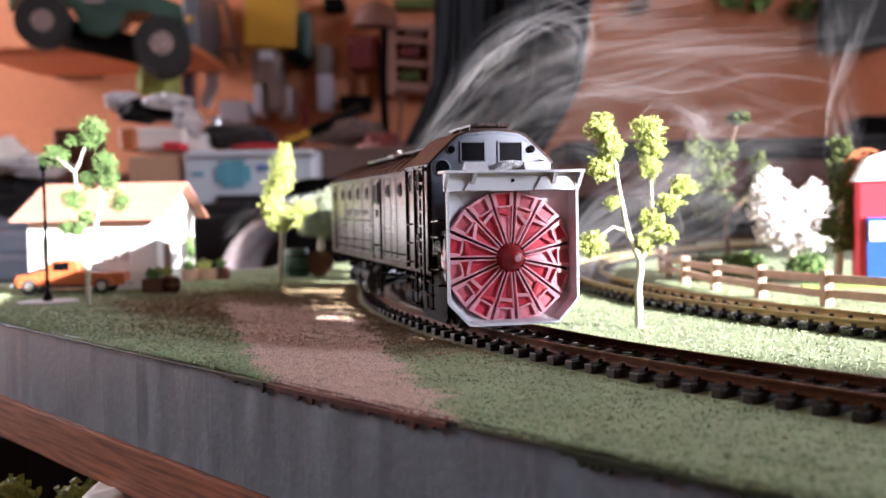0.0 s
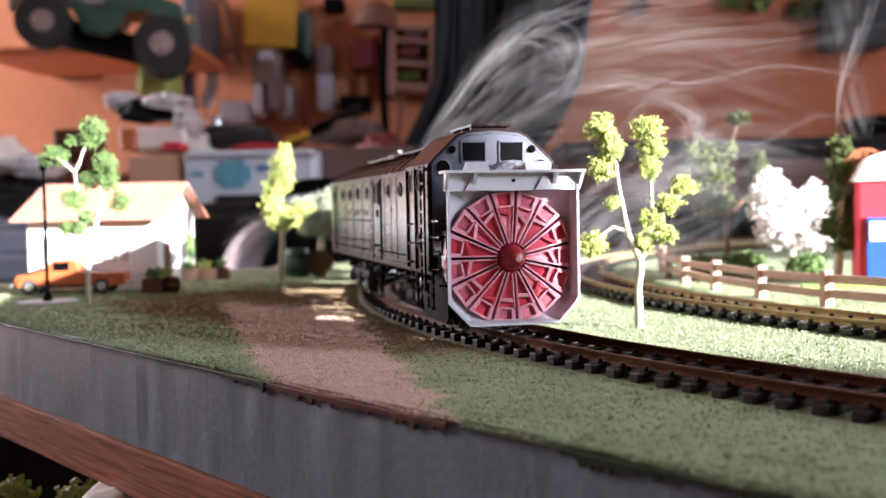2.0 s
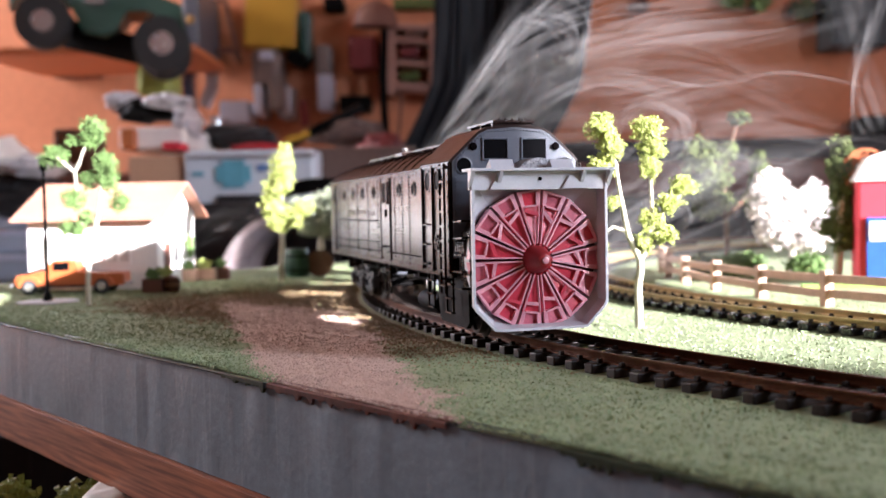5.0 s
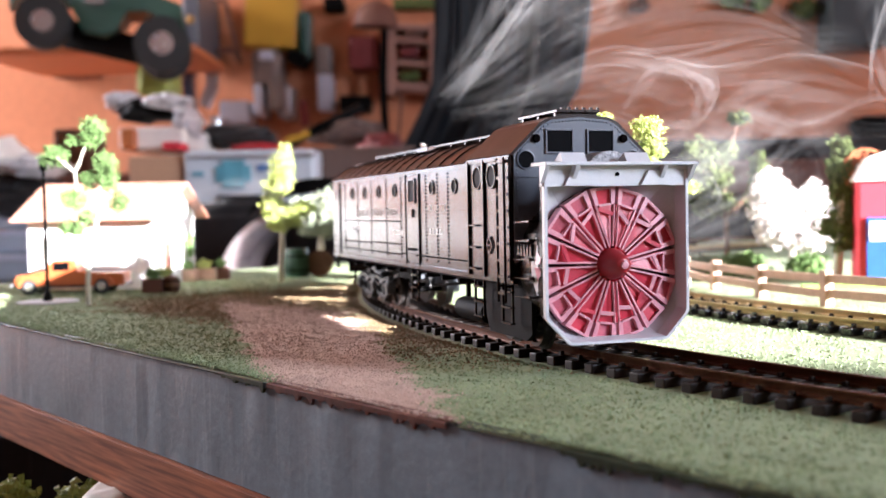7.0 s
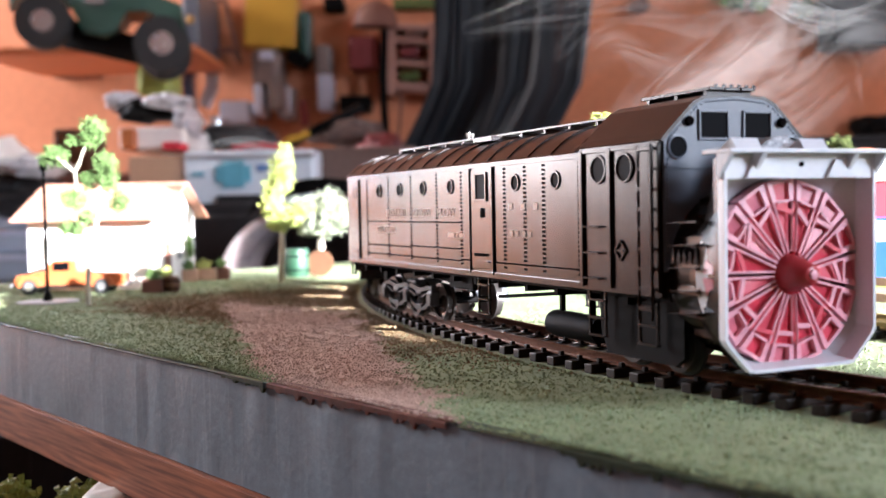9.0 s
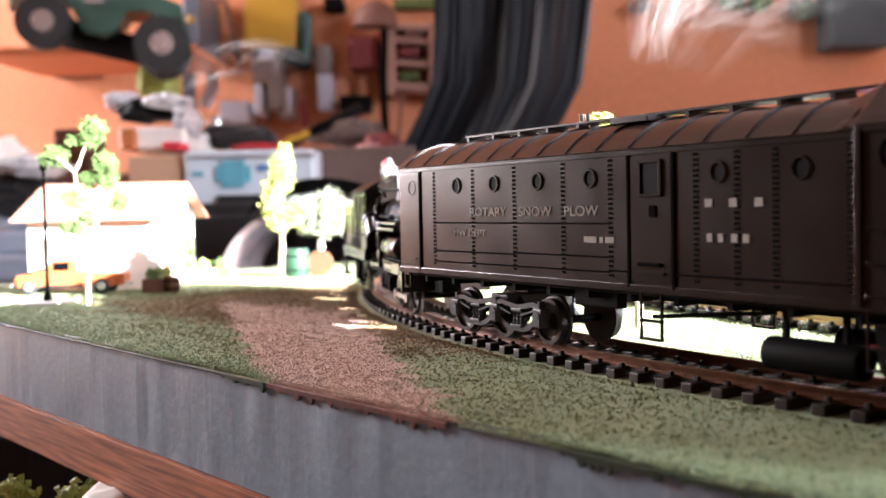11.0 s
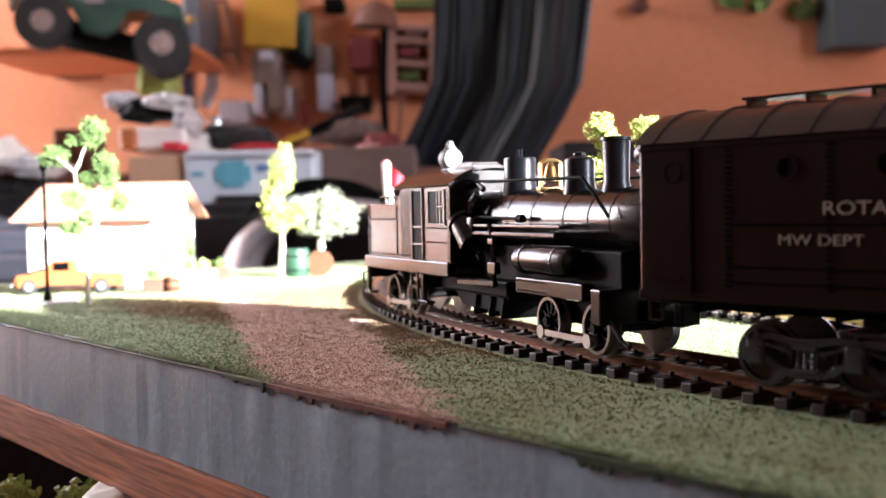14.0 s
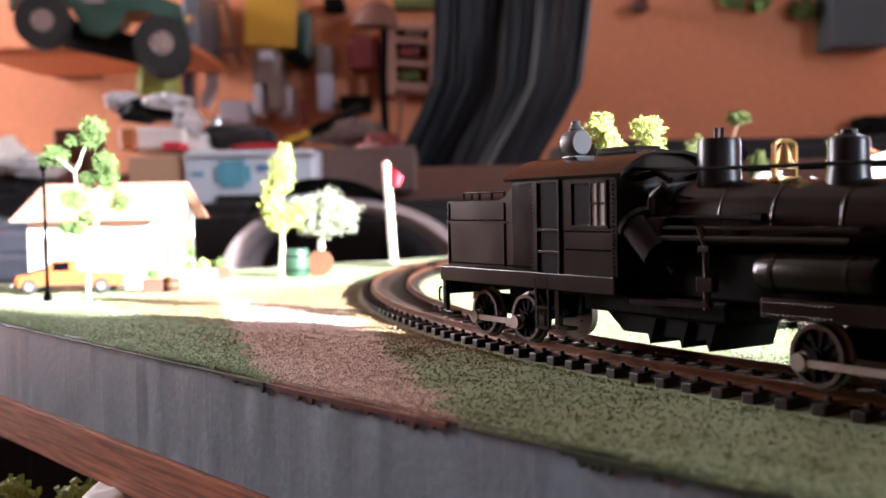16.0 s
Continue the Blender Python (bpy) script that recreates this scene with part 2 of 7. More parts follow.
# ---- mesh tools: vehicles are drawn in millimetres ----
def box(bm, x0, x1, y0, y1, z0, z1, bev=0.0):
    m = Matrix.Translation(((x0 + x1) / 2, (y0 + y1) / 2, (z0 + z1) / 2)) @ Matrix.Diagonal((abs(x1 - x0), abs(y1 - y0), abs(z1 - z0), 1))
    vs = bmesh.ops.create_cube(bm, size=1, matrix=m)["verts"]
    if bev:
        es = list({e for v in vs for e in v.link_edges})
        bmesh.ops.bevel(bm, geom=es, offset=bev, segments=2, affect="EDGES", profile=0.5)
    return vs


def rod(bm, a, b, r0, r1=None, seg=12, caps=True):
    """A round bar or cone from a to b."""
    a, b = Vector(a), Vector(b)
    m = Matrix.Translation((a + b) / 2) @ (b - a).to_track_quat("Z", "Y").to_matrix().to_4x4()
    return bmesh.ops.create_cone(bm, segments=seg, radius1=r0, radius2=r0 if r1 is None else r1, depth=(b - a).length, cap_ends=caps, matrix=m)["verts"]


def bar(bm, a, b, w, h, bev=0.0):
    """A square bar from a to b."""
    a, b = Vector(a), Vector(b)
    m = Matrix.Translation((a + b) / 2) @ (b - a).to_track_quat("Z", "Y").to_matrix().to_4x4() @ Matrix.Diagonal((w, h, (b - a).length, 1))
    return bmesh.ops.create_cube(bm, size=1, matrix=m)["verts"]


def turned(bm, path, at=(0, 0, 0), axis="Z", seg=20):
    """A turned body from (radius, height) pairs along an axis."""
    q = {"Z": Matrix.Identity(4), "X": pose(0, 0, 0, 0, 90, 0), "Y": pose(0, 0, 0, -90, 0, 0)}[axis]
    m = Matrix.Translation(at) @ q
    rings = []
    for r, h in path:
        rings.append([bm.verts.new(m @ Vector((r * math.cos(2 * math.pi * i / seg), r * math.sin(2 * math.pi * i / seg), h))) for i in range(seg)])
    for a, b in zip(rings, rings[1:]):
        for i in range(seg):
            bm.faces.new((a[i], a[(i + 1) % seg], b[(i + 1) % seg], b[i]))
    bm.faces.new(rings[0][::-1])
    bm.faces.new(rings[-1])


def prism(bm, outline, a, b, axis="X"):
    """A solid from a closed outline drawn across an axis, between a and b on it."""
    def p(u, v, w):
        return {"X": (w, u, v), "Y": (u, w, v), "Z": (u, v, w)}[axis]
    A = [bm.verts.new(p(u, v, a)) for u, v in outline]
    B = [bm.verts.new(p(u, v, b)) for u, v in outline]
    bm.faces.new(A)
    bm.faces.new(B[::-1])
    n = len(A)
    for i in range(n):
        bm.faces.new((A[i], B[i], B[(i + 1) % n], A[(i + 1) % n]))


def tube(bm, pts, r, seg=8):
    """A bent round bar through points."""
    for a, b in zip(pts, pts[1:]):
        rod(bm, a, b, r, seg=seg)
    for p in pts[1:-1]:
        bmesh.ops.create_icosphere(bm, subdivisions=1, radius=r, matrix=Matrix.Translation(p))


def part(name, bm, material, parent=None, label="", mm=True, smooth=0.0):
    """Links a bmesh as one mesh object under a thing or a part."""
    bmesh.ops.recalc_face_normals(bm, faces=bm.faces)
    if mm:
        bmesh.ops.scale(bm, verts=bm.verts, vec=(0.001, 0.001, 0.001))
    if smooth:
        for f in bm.faces:
            f.smooth = True
        for e in bm.edges:
            if len(e.link_faces) == 2 and e.calc_face_angle(0) > radians(smooth):
                e.smooth = False
    me = bpy.data.meshes.new(name)
    bm.to_mesh(me)
    bm.free()
    for q in (material if isinstance(material, (list, tuple)) else [material]):
        me.materials.append(q)
    ob = new(name, me)
    ob.parent = parent
    return tagged(ob, label)


def thing(name, label, category, m=None, group="", kind=""):
    ob = new(name)
    ob.empty_display_size = 0.01
    if m is not None:
        ob.matrix_basis = m
    return tagged(ob, label, category, group, kind)


def solo(name, bm, material, label, category, m=None, group="", kind="", mm=True, smooth=0.0):
    """A thing that is one mesh."""
    ob = part(name, bm, material, None, label, mm, smooth)
    if m is not None:
        ob.matrix_basis = m
    return tagged(ob, "", category, group, kind)


def lettering(name, text, size, m, material, parent, label=""):
    cu = bpy.data.curves.new(name, "FONT")
    cu.body, cu.size, cu.extrude = text, size, 0.00005
    cu.materials.append(material)
    ob = new(name, cu)
    ob.parent = parent
    ob.matrix_basis = m
    return tagged(ob, label)

# ---- the room ----
def slab(name, material, x0, x1, y0, y1, z0, z1, label="", bev=0.0):
    bm = bmesh.new()
    box(bm, x0, x1, y0, y1, z0, z1, bev)
    return tagged(part(name, bm, material, None, label, mm=False), kind="structure")


slab("wall_north", M_WALL, -1.28, 1.2, 2.3, 2.4, -0.9, 1.9)
slab("wall_north_corner", M_WALL, -2.4, -1.96, 2.3, 2.4, -0.9, 1.9)
slab("wall_north_corner_sill", M_WALL, -1.96, -1.28, 2.3, 2.4, -0.9, -0.08)
slab("wall_north_corner_lintel", M_WALL, -1.96, -1.28, 2.3, 2.4, 1.32, 1.9)
slab("wall_north_end", M_WALL, 1.92, 2.2, 2.3, 2.4, -0.9, 1.9)
slab("wall_north_sill", M_WALL, 1.2, 1.92, 2.3, 2.4, -0.9, -0.16)
slab("wall_north_lintel", M_WALL, 1.2, 1.92, 2.3, 2.4, 1.36, 1.9)
# M_NEARWALL slabs are unseen, added dark so the train's sides reflect little light
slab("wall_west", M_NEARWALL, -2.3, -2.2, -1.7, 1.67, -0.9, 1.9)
slab("wall_west_far", M_WALL, -2.3, -2.2, 2.18, 2.3, -0.9, 1.9)
slab("wall_west_sill", M_WALL, -2.3, -2.2, 1.67, 2.18, -0.9, 0.15)
slab("wall_west_lintel", M_WALL, -2.3, -2.2, 1.67, 2.18, 1.35, 1.9)
WY0, WY1, WZ0, WZ1 = -1.14, -0.50, 0.30, 1.60     # window in the side wall
slab("wall_east", M_WALL, 2.0, 2.1, WY1, 2.3, -0.9, 1.9)
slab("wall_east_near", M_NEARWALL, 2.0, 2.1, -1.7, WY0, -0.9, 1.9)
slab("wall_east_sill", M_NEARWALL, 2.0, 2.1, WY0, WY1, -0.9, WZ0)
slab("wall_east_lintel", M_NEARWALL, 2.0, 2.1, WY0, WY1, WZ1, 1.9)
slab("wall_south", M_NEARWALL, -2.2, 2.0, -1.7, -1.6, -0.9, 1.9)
slab("ceiling", M_CEIL, -2.4, 2.2, -1.7, 2.4, 1.9, 2.0)
slab("floor", M_FLOOR, -2.4, 2.2, -1.7, 2.4, -1.0, -0.9)

# ---- the layout board: u runs along its front edge, v inwards ----
E0, EU, EV = Vector((-0.170, 0.397, 0)), Vector((0.648, -0.761, 0)).normalized(), Vector((0.761, 0.648, 0)).normalized()
U0, U1, V1 = -0.235, 0.80, 0.98


def uv(u, v, z=0.0):
    return E0 + EU * u + EV * v + Vector((0, 0, z))


def to_uv(x, y):
    p = Vector((x, y, 0)) - E0
    return p.dot(EU), p.dot(EV)


def soft(a, b, x):
    k = min(1.0, max(0.0, (x - a) / (b - a)))
    return k * k * (3 - 2 * k)


def earth(x, y):
    """How bare the reddish path is that crosses the turf from the edge towards the track."""
    u, v = to_uv(x, y)
    w = noise.noise(Vector((x * 60, y * 60, 3))) * 0.010 + noise.noise(Vector((x * 210, y * 210, 7))) * 0.007
    return soft(-0.009, 0.009, 0.034 + v * 0.2 - abs(u - 0.2305 + v * 1.9 + w)) * soft(0.125, 0.085, v + w)


def browned(x, y):
    """How brown the turf is between the path and the track: the train's shade, painted in."""
    u, v = to_uv(x, y)
    w = noise.noise(Vector((x * 45, y * 45, 13))) * 0.02
    return 0.9 * soft(0.035, 0.075, v + w) * soft(0.25, 0.16, u + w) * soft(-0.09, 0.0, u) * soft(RAD + 0.010, RAD + 0.018, math.hypot(x - CX, y - CY))


def rough_ground(p):
    return 0.0005 * noise.noise(p * 45) + 0.0003 * noise.noise(p * 220)


def board():
    st = 0.0028
    nu, nv = int((U1 - U0) / st), int(V1 / st)
    verts, faces, bare, shade_brown = [], [], [], []
    for j in range(nv + 1):
        for i in range(nu + 1):
            p = uv(U0 + i * st, j * st)
            z = rough_ground(p)
            r = math.hypot(p.x - CX, p.y - CY)
            for R in (RAD, RAD2):
                if abs(r - R) < 0.019:
                    z = min(z, -0.0001) * 0.3 - 0.0002
            if j == 0:
                p = p + EV * 0.0012 * noise.noise(p * 70)
                z = -0.0004
            verts.append((p.x, p.y, z))
            bare.append(earth(p.x, p.y))
            shade_brown.append(browned(p.x, p.y))
    for j in range(nv):
        for i in range(nu):
            k = j * (nu + 1) + i
            faces.append((k, k + 1, k + nu + 2, k + nu + 1))
    me = bpy.data.meshes.new("ground")
    me.from_pydata(verts, [], faces)
    me.materials.append(M_TURF)
    me.attributes.new("earth", "FLOAT", "POINT").data.foreach_set("value", bare)
    me.attributes.new("brown", "FLOAT", "POINT").data.foreach_set("value", shade_brown)
    me.shade_smooth()
    tagged(new("ground", me), "green turf with a bare reddish path", kind="structure")

    # foam slab under the turf, with streaked and dented front faces
    bm = bmesh.new()
    n = 260
    rows = []
    for z in (-0.0008, -0.004, -0.010, -0.018, -0.024, -0.0283):
        row = []
        for i in range(n + 1):
            u = U0 + (U1 - U0) * i / n
            dent = 0.0005 * noise.noise(Vector((u * 160, z * 40, 1))) + 0.0004 * noise.noise(Vector((u * 500, z * 90, 5)))
            row.append(bm.verts.new(uv(u, dent, z)))
        rows.append(row)
    for a, b in zip(rows, rows[1:]):
        for i in range(n):
            bm.faces.new((a[i], a[i + 1], b[i + 1], b[i]))
    for u in (U0, U1):
        bm.faces.new([bm.verts.new(uv(u, v, z)) for v, z in ((0, -0.0008), (V1, -0.0008), (V1, -0.0283), (0, -0.0283))])
    bm.faces.new([bm.verts.new(uv(u, v, -0.0283)) for u, v in ((U0, 0), (U1, 0), (U1, V1), (U0, V1))])
    solo("foam_slab", bm, M_FOAM, "grey painted foam slab edge under the turf", "foam board", mm=False, kind="structure", smooth=30)
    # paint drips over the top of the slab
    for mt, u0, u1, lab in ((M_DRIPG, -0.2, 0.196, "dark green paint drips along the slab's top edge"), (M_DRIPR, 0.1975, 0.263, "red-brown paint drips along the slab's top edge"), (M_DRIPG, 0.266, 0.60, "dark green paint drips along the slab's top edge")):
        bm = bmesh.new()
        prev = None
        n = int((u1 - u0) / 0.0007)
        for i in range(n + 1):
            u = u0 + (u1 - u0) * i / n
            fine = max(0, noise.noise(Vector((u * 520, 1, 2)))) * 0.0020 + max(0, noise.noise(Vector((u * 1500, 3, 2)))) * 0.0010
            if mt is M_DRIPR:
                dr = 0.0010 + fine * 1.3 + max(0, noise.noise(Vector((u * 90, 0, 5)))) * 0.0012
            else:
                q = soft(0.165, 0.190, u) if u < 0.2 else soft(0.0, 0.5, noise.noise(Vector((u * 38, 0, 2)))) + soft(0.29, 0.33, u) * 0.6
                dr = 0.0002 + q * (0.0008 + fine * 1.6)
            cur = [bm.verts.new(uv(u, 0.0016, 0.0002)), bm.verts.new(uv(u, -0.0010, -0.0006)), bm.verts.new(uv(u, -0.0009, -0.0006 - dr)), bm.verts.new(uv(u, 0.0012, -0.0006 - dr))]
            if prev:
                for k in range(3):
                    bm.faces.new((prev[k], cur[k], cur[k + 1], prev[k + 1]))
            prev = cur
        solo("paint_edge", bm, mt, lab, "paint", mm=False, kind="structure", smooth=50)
    # timber frame below
    bm = bmesh.new()
    vs = [uv(u, v, z) for z in (-0.0445, -0.0285) for u, v in ((U0, -0.001), (U1, -0.001), (U1, 0.02), (U0, 0.02))]
    b = [bm.verts.new(p) for p in vs]
    for f in ((0, 1, 2, 3), (4, 5, 6, 7), (0, 1, 5, 4), (1, 2, 6, 5), (2, 3, 7, 6), (3, 0, 4, 7)):
        bm.faces.new([b[i] for i in f])
    bmesh.ops.bevel(bm, geom=bm.edges[:], offset=0.0008, segments=2, affect="EDGES")
    solo("frame_rail", bm, M_WOODGRAIN, "reddish timber rail under the foam slab", "timber", mm=False, kind="structure")
    for u, v, nm in ((0.0, V1 - 0.02, "frame_rail"), (U0, 0, "frame_end"), (U1 - 0.02, 0, "frame_end")):
        bm = bmesh.new()
        if nm == "frame_rail":
            q = ((U0, V1 - 0.02), (U1, V1 - 0.02), (U1, V1), (U0, V1))
        else:
            q = ((u, 0.021), (u + 0.02, 0.021), (u + 0.02, V1 - 0.021), (u, V1 - 0.021))
        prism(bm, [(uv(a, b).x, uv(a, b).y) for a, b in q], -0.0445, -0.0285, "Z")
        solo(nm, bm, M_WOODGRAIN, "reddish timber rail under the foam slab", "timber", mm=False, kind="structure")
    for u, v in ((U0 + 0.06, 0.10), (U1 - 0.06, 0.10), (U1 - 0.06, V1 - 0.06), (U0 + 0.06, V1 - 0.06)):
        bm = bmesh.new()
        c = uv(u, v)
        box(bm, c.x - 0.025, c.x + 0.025, c.y - 0.025, c.y + 0.025, -0.9, -0.0284, 0.003)
        solo("table_leg", bm, M_DARK, "dark square leg under the layout board", "table leg", mm=False, group="legs of the layout")
    # loose turf fibres, by colour
    rng = random.Random(4)
    for mt, sort, count, size in ((M_TURF, 0, 52000, 0.0007), (M_TURFL, 0, 20000, 0.0006), (M_TURFD, 0, 12000, 0.0007), (M_DIRT, 1, 16000, 0.0005), (M_TURFB, 2, 16000, 0.0007)):
        vv, ff = [], []
        while len(ff) < count * 3:
            u, v = rng.uniform(-0.2, 0.5), 0.30 * rng.random() ** 1.6
            p = uv(u, v)
            r = math.hypot(p.x - CX, p.y - CY)
            if abs(r - RAD) < 0.0165 or abs(r - RAD2) < 0.0165:
                continue
            d1, d2 = earth(p.x, p.y), browned(p.x, p.y)
            if rng.random() > (d1, d2 * (1 - d1), (1 - d1) * (1 - d2))[(1, 2, 0).index(sort)]:
                continue
            s = size * rng.uniform(0.5, 1.3)
            a = rng.uniform(0, 6.28)
            k = len(vv)
            tip = Vector((rng.uniform(-.6, .6), rng.uniform(-.6, .6), rng.uniform(0.3, 0.75))) * s
            z = rough_ground(p)
            for j in range(3):
                vv.append((p.x + s * .8 * math.cos(a + j * 2.09), p.y + s * .8 * math.sin(a + j * 2.09), z - 0.0002))
            vv.append((p.x + tip.x, p.y + tip.y, z + tip.z))
            ff += [(k, k + 1, k + 3), (k + 1, k + 2, k + 3), (k + 2, k, k + 3)]
        me = bpy.data.meshes.new("turf_fibres")
        me.from_pydata(vv, [], ff)
        me.materials.append(mt)
        tagged(new("turf_fibres", me), ("loose green turf fibres on the ground", "loose scatter of reddish earth grains", "olive-brown turf fibres by the track, coloured as the train's shade")[sort], "turf", kind="stuff")


board()


# ---- the two circles of track ----
def track(R, rail_mat, tie_mat, label, step, width, tall):
    t = thing("railway_track", label, "model track", Matrix.Translation((CX, CY, 0)))
    t["kind"] = "structure"
    g = 0.0087
    for rr in (R - g, R + g):
        bm = bmesh.new()
        prof = [(-0.0011, tall), (-0.0011, tall + .0004), (-0.0003, tall + .0006), (-0.0003, RAIL - .0009), (-0.00052, RAIL - .0007), (-0.00052, RAIL - .0001), (-0.0004, RAIL),
                (0.0004, RAIL), (0.00052, RAIL - .0001), (0.00052, RAIL - .0007), (0.0003, RAIL - .0009), (0.0003, tall + .0006), (0.0011, tall + .0004), (0.0011, tall)]
        n, prev, first = 360, None, None
        for i in range(n):
            a = 2 * math.pi * i / n
            c, s = math.cos(a), math.sin(a)
            cur = [bm.verts.new(((rr + u) * c, (rr + u) * s, z)) for u, z in prof]
            if prev:
                for k in range(len(prof) - 1):
                    bm.faces.new((prev[k], cur[k], cur[k + 1], prev[k + 1]))
            else:
                first = cur
            prev = cur
        for k in range(len(prof) - 1):
            bm.faces.new((prev[k], first[k], first[k + 1], prev[k + 1]))
        part("rail", bm, rail_mat, t, mm=False, smooth=50)
    bm = bmesh.new()
    box(bm, -0.0140, 0.0140, -width / 2, width / 2, -0.0003, tall, 0.0003)
    for x in (-g, g):
        for s in (-1, 1):
            box(bm, x + s * 0.0012, x + s * 0.0024, -0.0006, 0.0006, tall, tall + 0.0011, 0.0002)
    bmesh.ops.recalc_face_normals(bm, faces=bm.faces)
    me = bpy.data.meshes.new("sleeper")
    bm.to_mesh(me)
    bm.free()
    me.materials.append(tie_mat)
    a = -4.15
    rng = random.Random(int(R * 1000))
    while a < -1.55:
        o = new("sleeper", me)
        o.parent = t
        o.matrix_basis = pose(R * math.cos(a), R * math.sin(a), rng.uniform(-.0001, .0001), 0, 0, math.degrees(a) + rng.uniform(-1, 1))
        a += step / R
    return t


track(RAD, M_RAIL, M_TIE, "curved track with rusty rails on black sleepers", 0.0080, 0.0031, 0.0020)
track(RAD2, M_YRAIL, M_TIE2, "inner curved track with brassy rails on black sleepers", 0.0082, 0.0042, 0.0022)

# ---- model scenery on the board ----
def scatter_leaves(bm_list, rng, c, r, n, size):
    """Adds n small crumpled leaf chips round an uneven clump."""
    vv, ff = bm_list
    for _ in range(n):
        while True:
            q = Vector((rng.uniform(-1, 1), rng.uniform(-1, 1), rng.uniform(-1, 1)))
            if 0.25 < q.length < 1:
                break
        q *= 0.72 + 0.6 * noise.noise(q * 2.3 + Vector(c) * 0.21)
        p = Vector((c[0] + q.x * r[0], c[1] + q.y * r[1], c[2] + q.z * r[2]))
        s = size * rng.uniform(0.5, 1.25)
        e = Euler((rng.uniform(0, 6.28), rng.uniform(0, 6.28), rng.uniform(0, 6.28))).to_matrix()
        k = len(vv)
        for v in ((-1, -0.6, 0), (0.9, -0.7, 0.3), (1, 0.7, -0.2), (-0.7, 0.8, 0.35), (0, 0, 0.9)):
            vv.append(p + e @ Vector(v) * s)
        ff += [(k, k + 1, k + 4), (k + 1, k + 2, k + 4), (k + 2, k + 3, k + 4), (k + 3, k, k + 4), (k, k + 3, k + 2, k + 1)]


def crown_mesh(name, bm_list, material, parent):
    me = bpy.data.meshes.new(name)
    me.from_pydata([v * 0.001 for v in bm_list[0]], [], bm_list[1])
    me.materials.append(material)
    ob = new(name, me)
    ob.parent = parent
    return ob


def limb(bm, pts, r0, r1):
    n = len(pts) - 1
    for i in range(n):
        a, b = r0 + (r1 - r0) * i / n, r0 + (r1 - r0) * (i + 1) / n
        rod(bm, pts[i], pts[i + 1], a, b, seg=8)
        bmesh.ops.create_icosphere(bm, subdivisions=1, radius=b, matrix=Matrix.Translation(pts[i + 1]))


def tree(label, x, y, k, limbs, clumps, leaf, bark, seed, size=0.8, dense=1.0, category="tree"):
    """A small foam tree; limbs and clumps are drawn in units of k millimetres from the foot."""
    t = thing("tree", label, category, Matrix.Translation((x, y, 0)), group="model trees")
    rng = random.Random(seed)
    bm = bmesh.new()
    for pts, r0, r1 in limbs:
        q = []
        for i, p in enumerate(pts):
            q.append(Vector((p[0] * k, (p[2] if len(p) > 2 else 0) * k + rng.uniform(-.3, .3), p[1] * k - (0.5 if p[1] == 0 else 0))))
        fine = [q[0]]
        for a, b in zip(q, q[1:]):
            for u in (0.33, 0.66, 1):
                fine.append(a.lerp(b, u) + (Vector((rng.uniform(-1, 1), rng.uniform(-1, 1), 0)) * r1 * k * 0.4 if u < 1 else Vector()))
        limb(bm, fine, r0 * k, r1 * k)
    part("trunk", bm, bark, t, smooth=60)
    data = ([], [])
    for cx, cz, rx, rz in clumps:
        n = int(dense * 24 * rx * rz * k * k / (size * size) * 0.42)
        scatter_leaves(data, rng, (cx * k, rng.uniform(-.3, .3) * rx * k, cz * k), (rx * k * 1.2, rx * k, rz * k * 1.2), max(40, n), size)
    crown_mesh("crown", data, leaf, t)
    return t


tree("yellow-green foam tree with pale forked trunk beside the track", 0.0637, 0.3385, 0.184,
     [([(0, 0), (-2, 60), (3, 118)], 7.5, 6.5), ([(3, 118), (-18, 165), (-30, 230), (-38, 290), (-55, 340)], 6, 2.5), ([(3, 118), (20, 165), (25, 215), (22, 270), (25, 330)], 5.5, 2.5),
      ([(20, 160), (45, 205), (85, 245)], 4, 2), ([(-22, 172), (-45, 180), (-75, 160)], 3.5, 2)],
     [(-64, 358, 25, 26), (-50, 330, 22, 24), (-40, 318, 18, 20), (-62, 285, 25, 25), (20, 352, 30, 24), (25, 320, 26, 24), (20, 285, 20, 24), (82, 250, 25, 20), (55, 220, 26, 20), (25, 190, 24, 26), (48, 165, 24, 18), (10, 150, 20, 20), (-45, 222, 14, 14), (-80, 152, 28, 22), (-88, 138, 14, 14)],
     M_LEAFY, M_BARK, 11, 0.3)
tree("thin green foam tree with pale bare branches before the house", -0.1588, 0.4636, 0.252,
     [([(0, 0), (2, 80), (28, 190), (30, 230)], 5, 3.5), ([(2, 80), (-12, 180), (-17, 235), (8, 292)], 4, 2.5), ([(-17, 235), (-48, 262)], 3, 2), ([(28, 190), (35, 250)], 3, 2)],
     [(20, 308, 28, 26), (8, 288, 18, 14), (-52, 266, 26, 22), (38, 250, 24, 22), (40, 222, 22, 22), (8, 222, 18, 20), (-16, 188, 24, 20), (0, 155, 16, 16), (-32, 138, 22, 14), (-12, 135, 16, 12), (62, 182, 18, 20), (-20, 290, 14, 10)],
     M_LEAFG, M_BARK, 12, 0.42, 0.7)
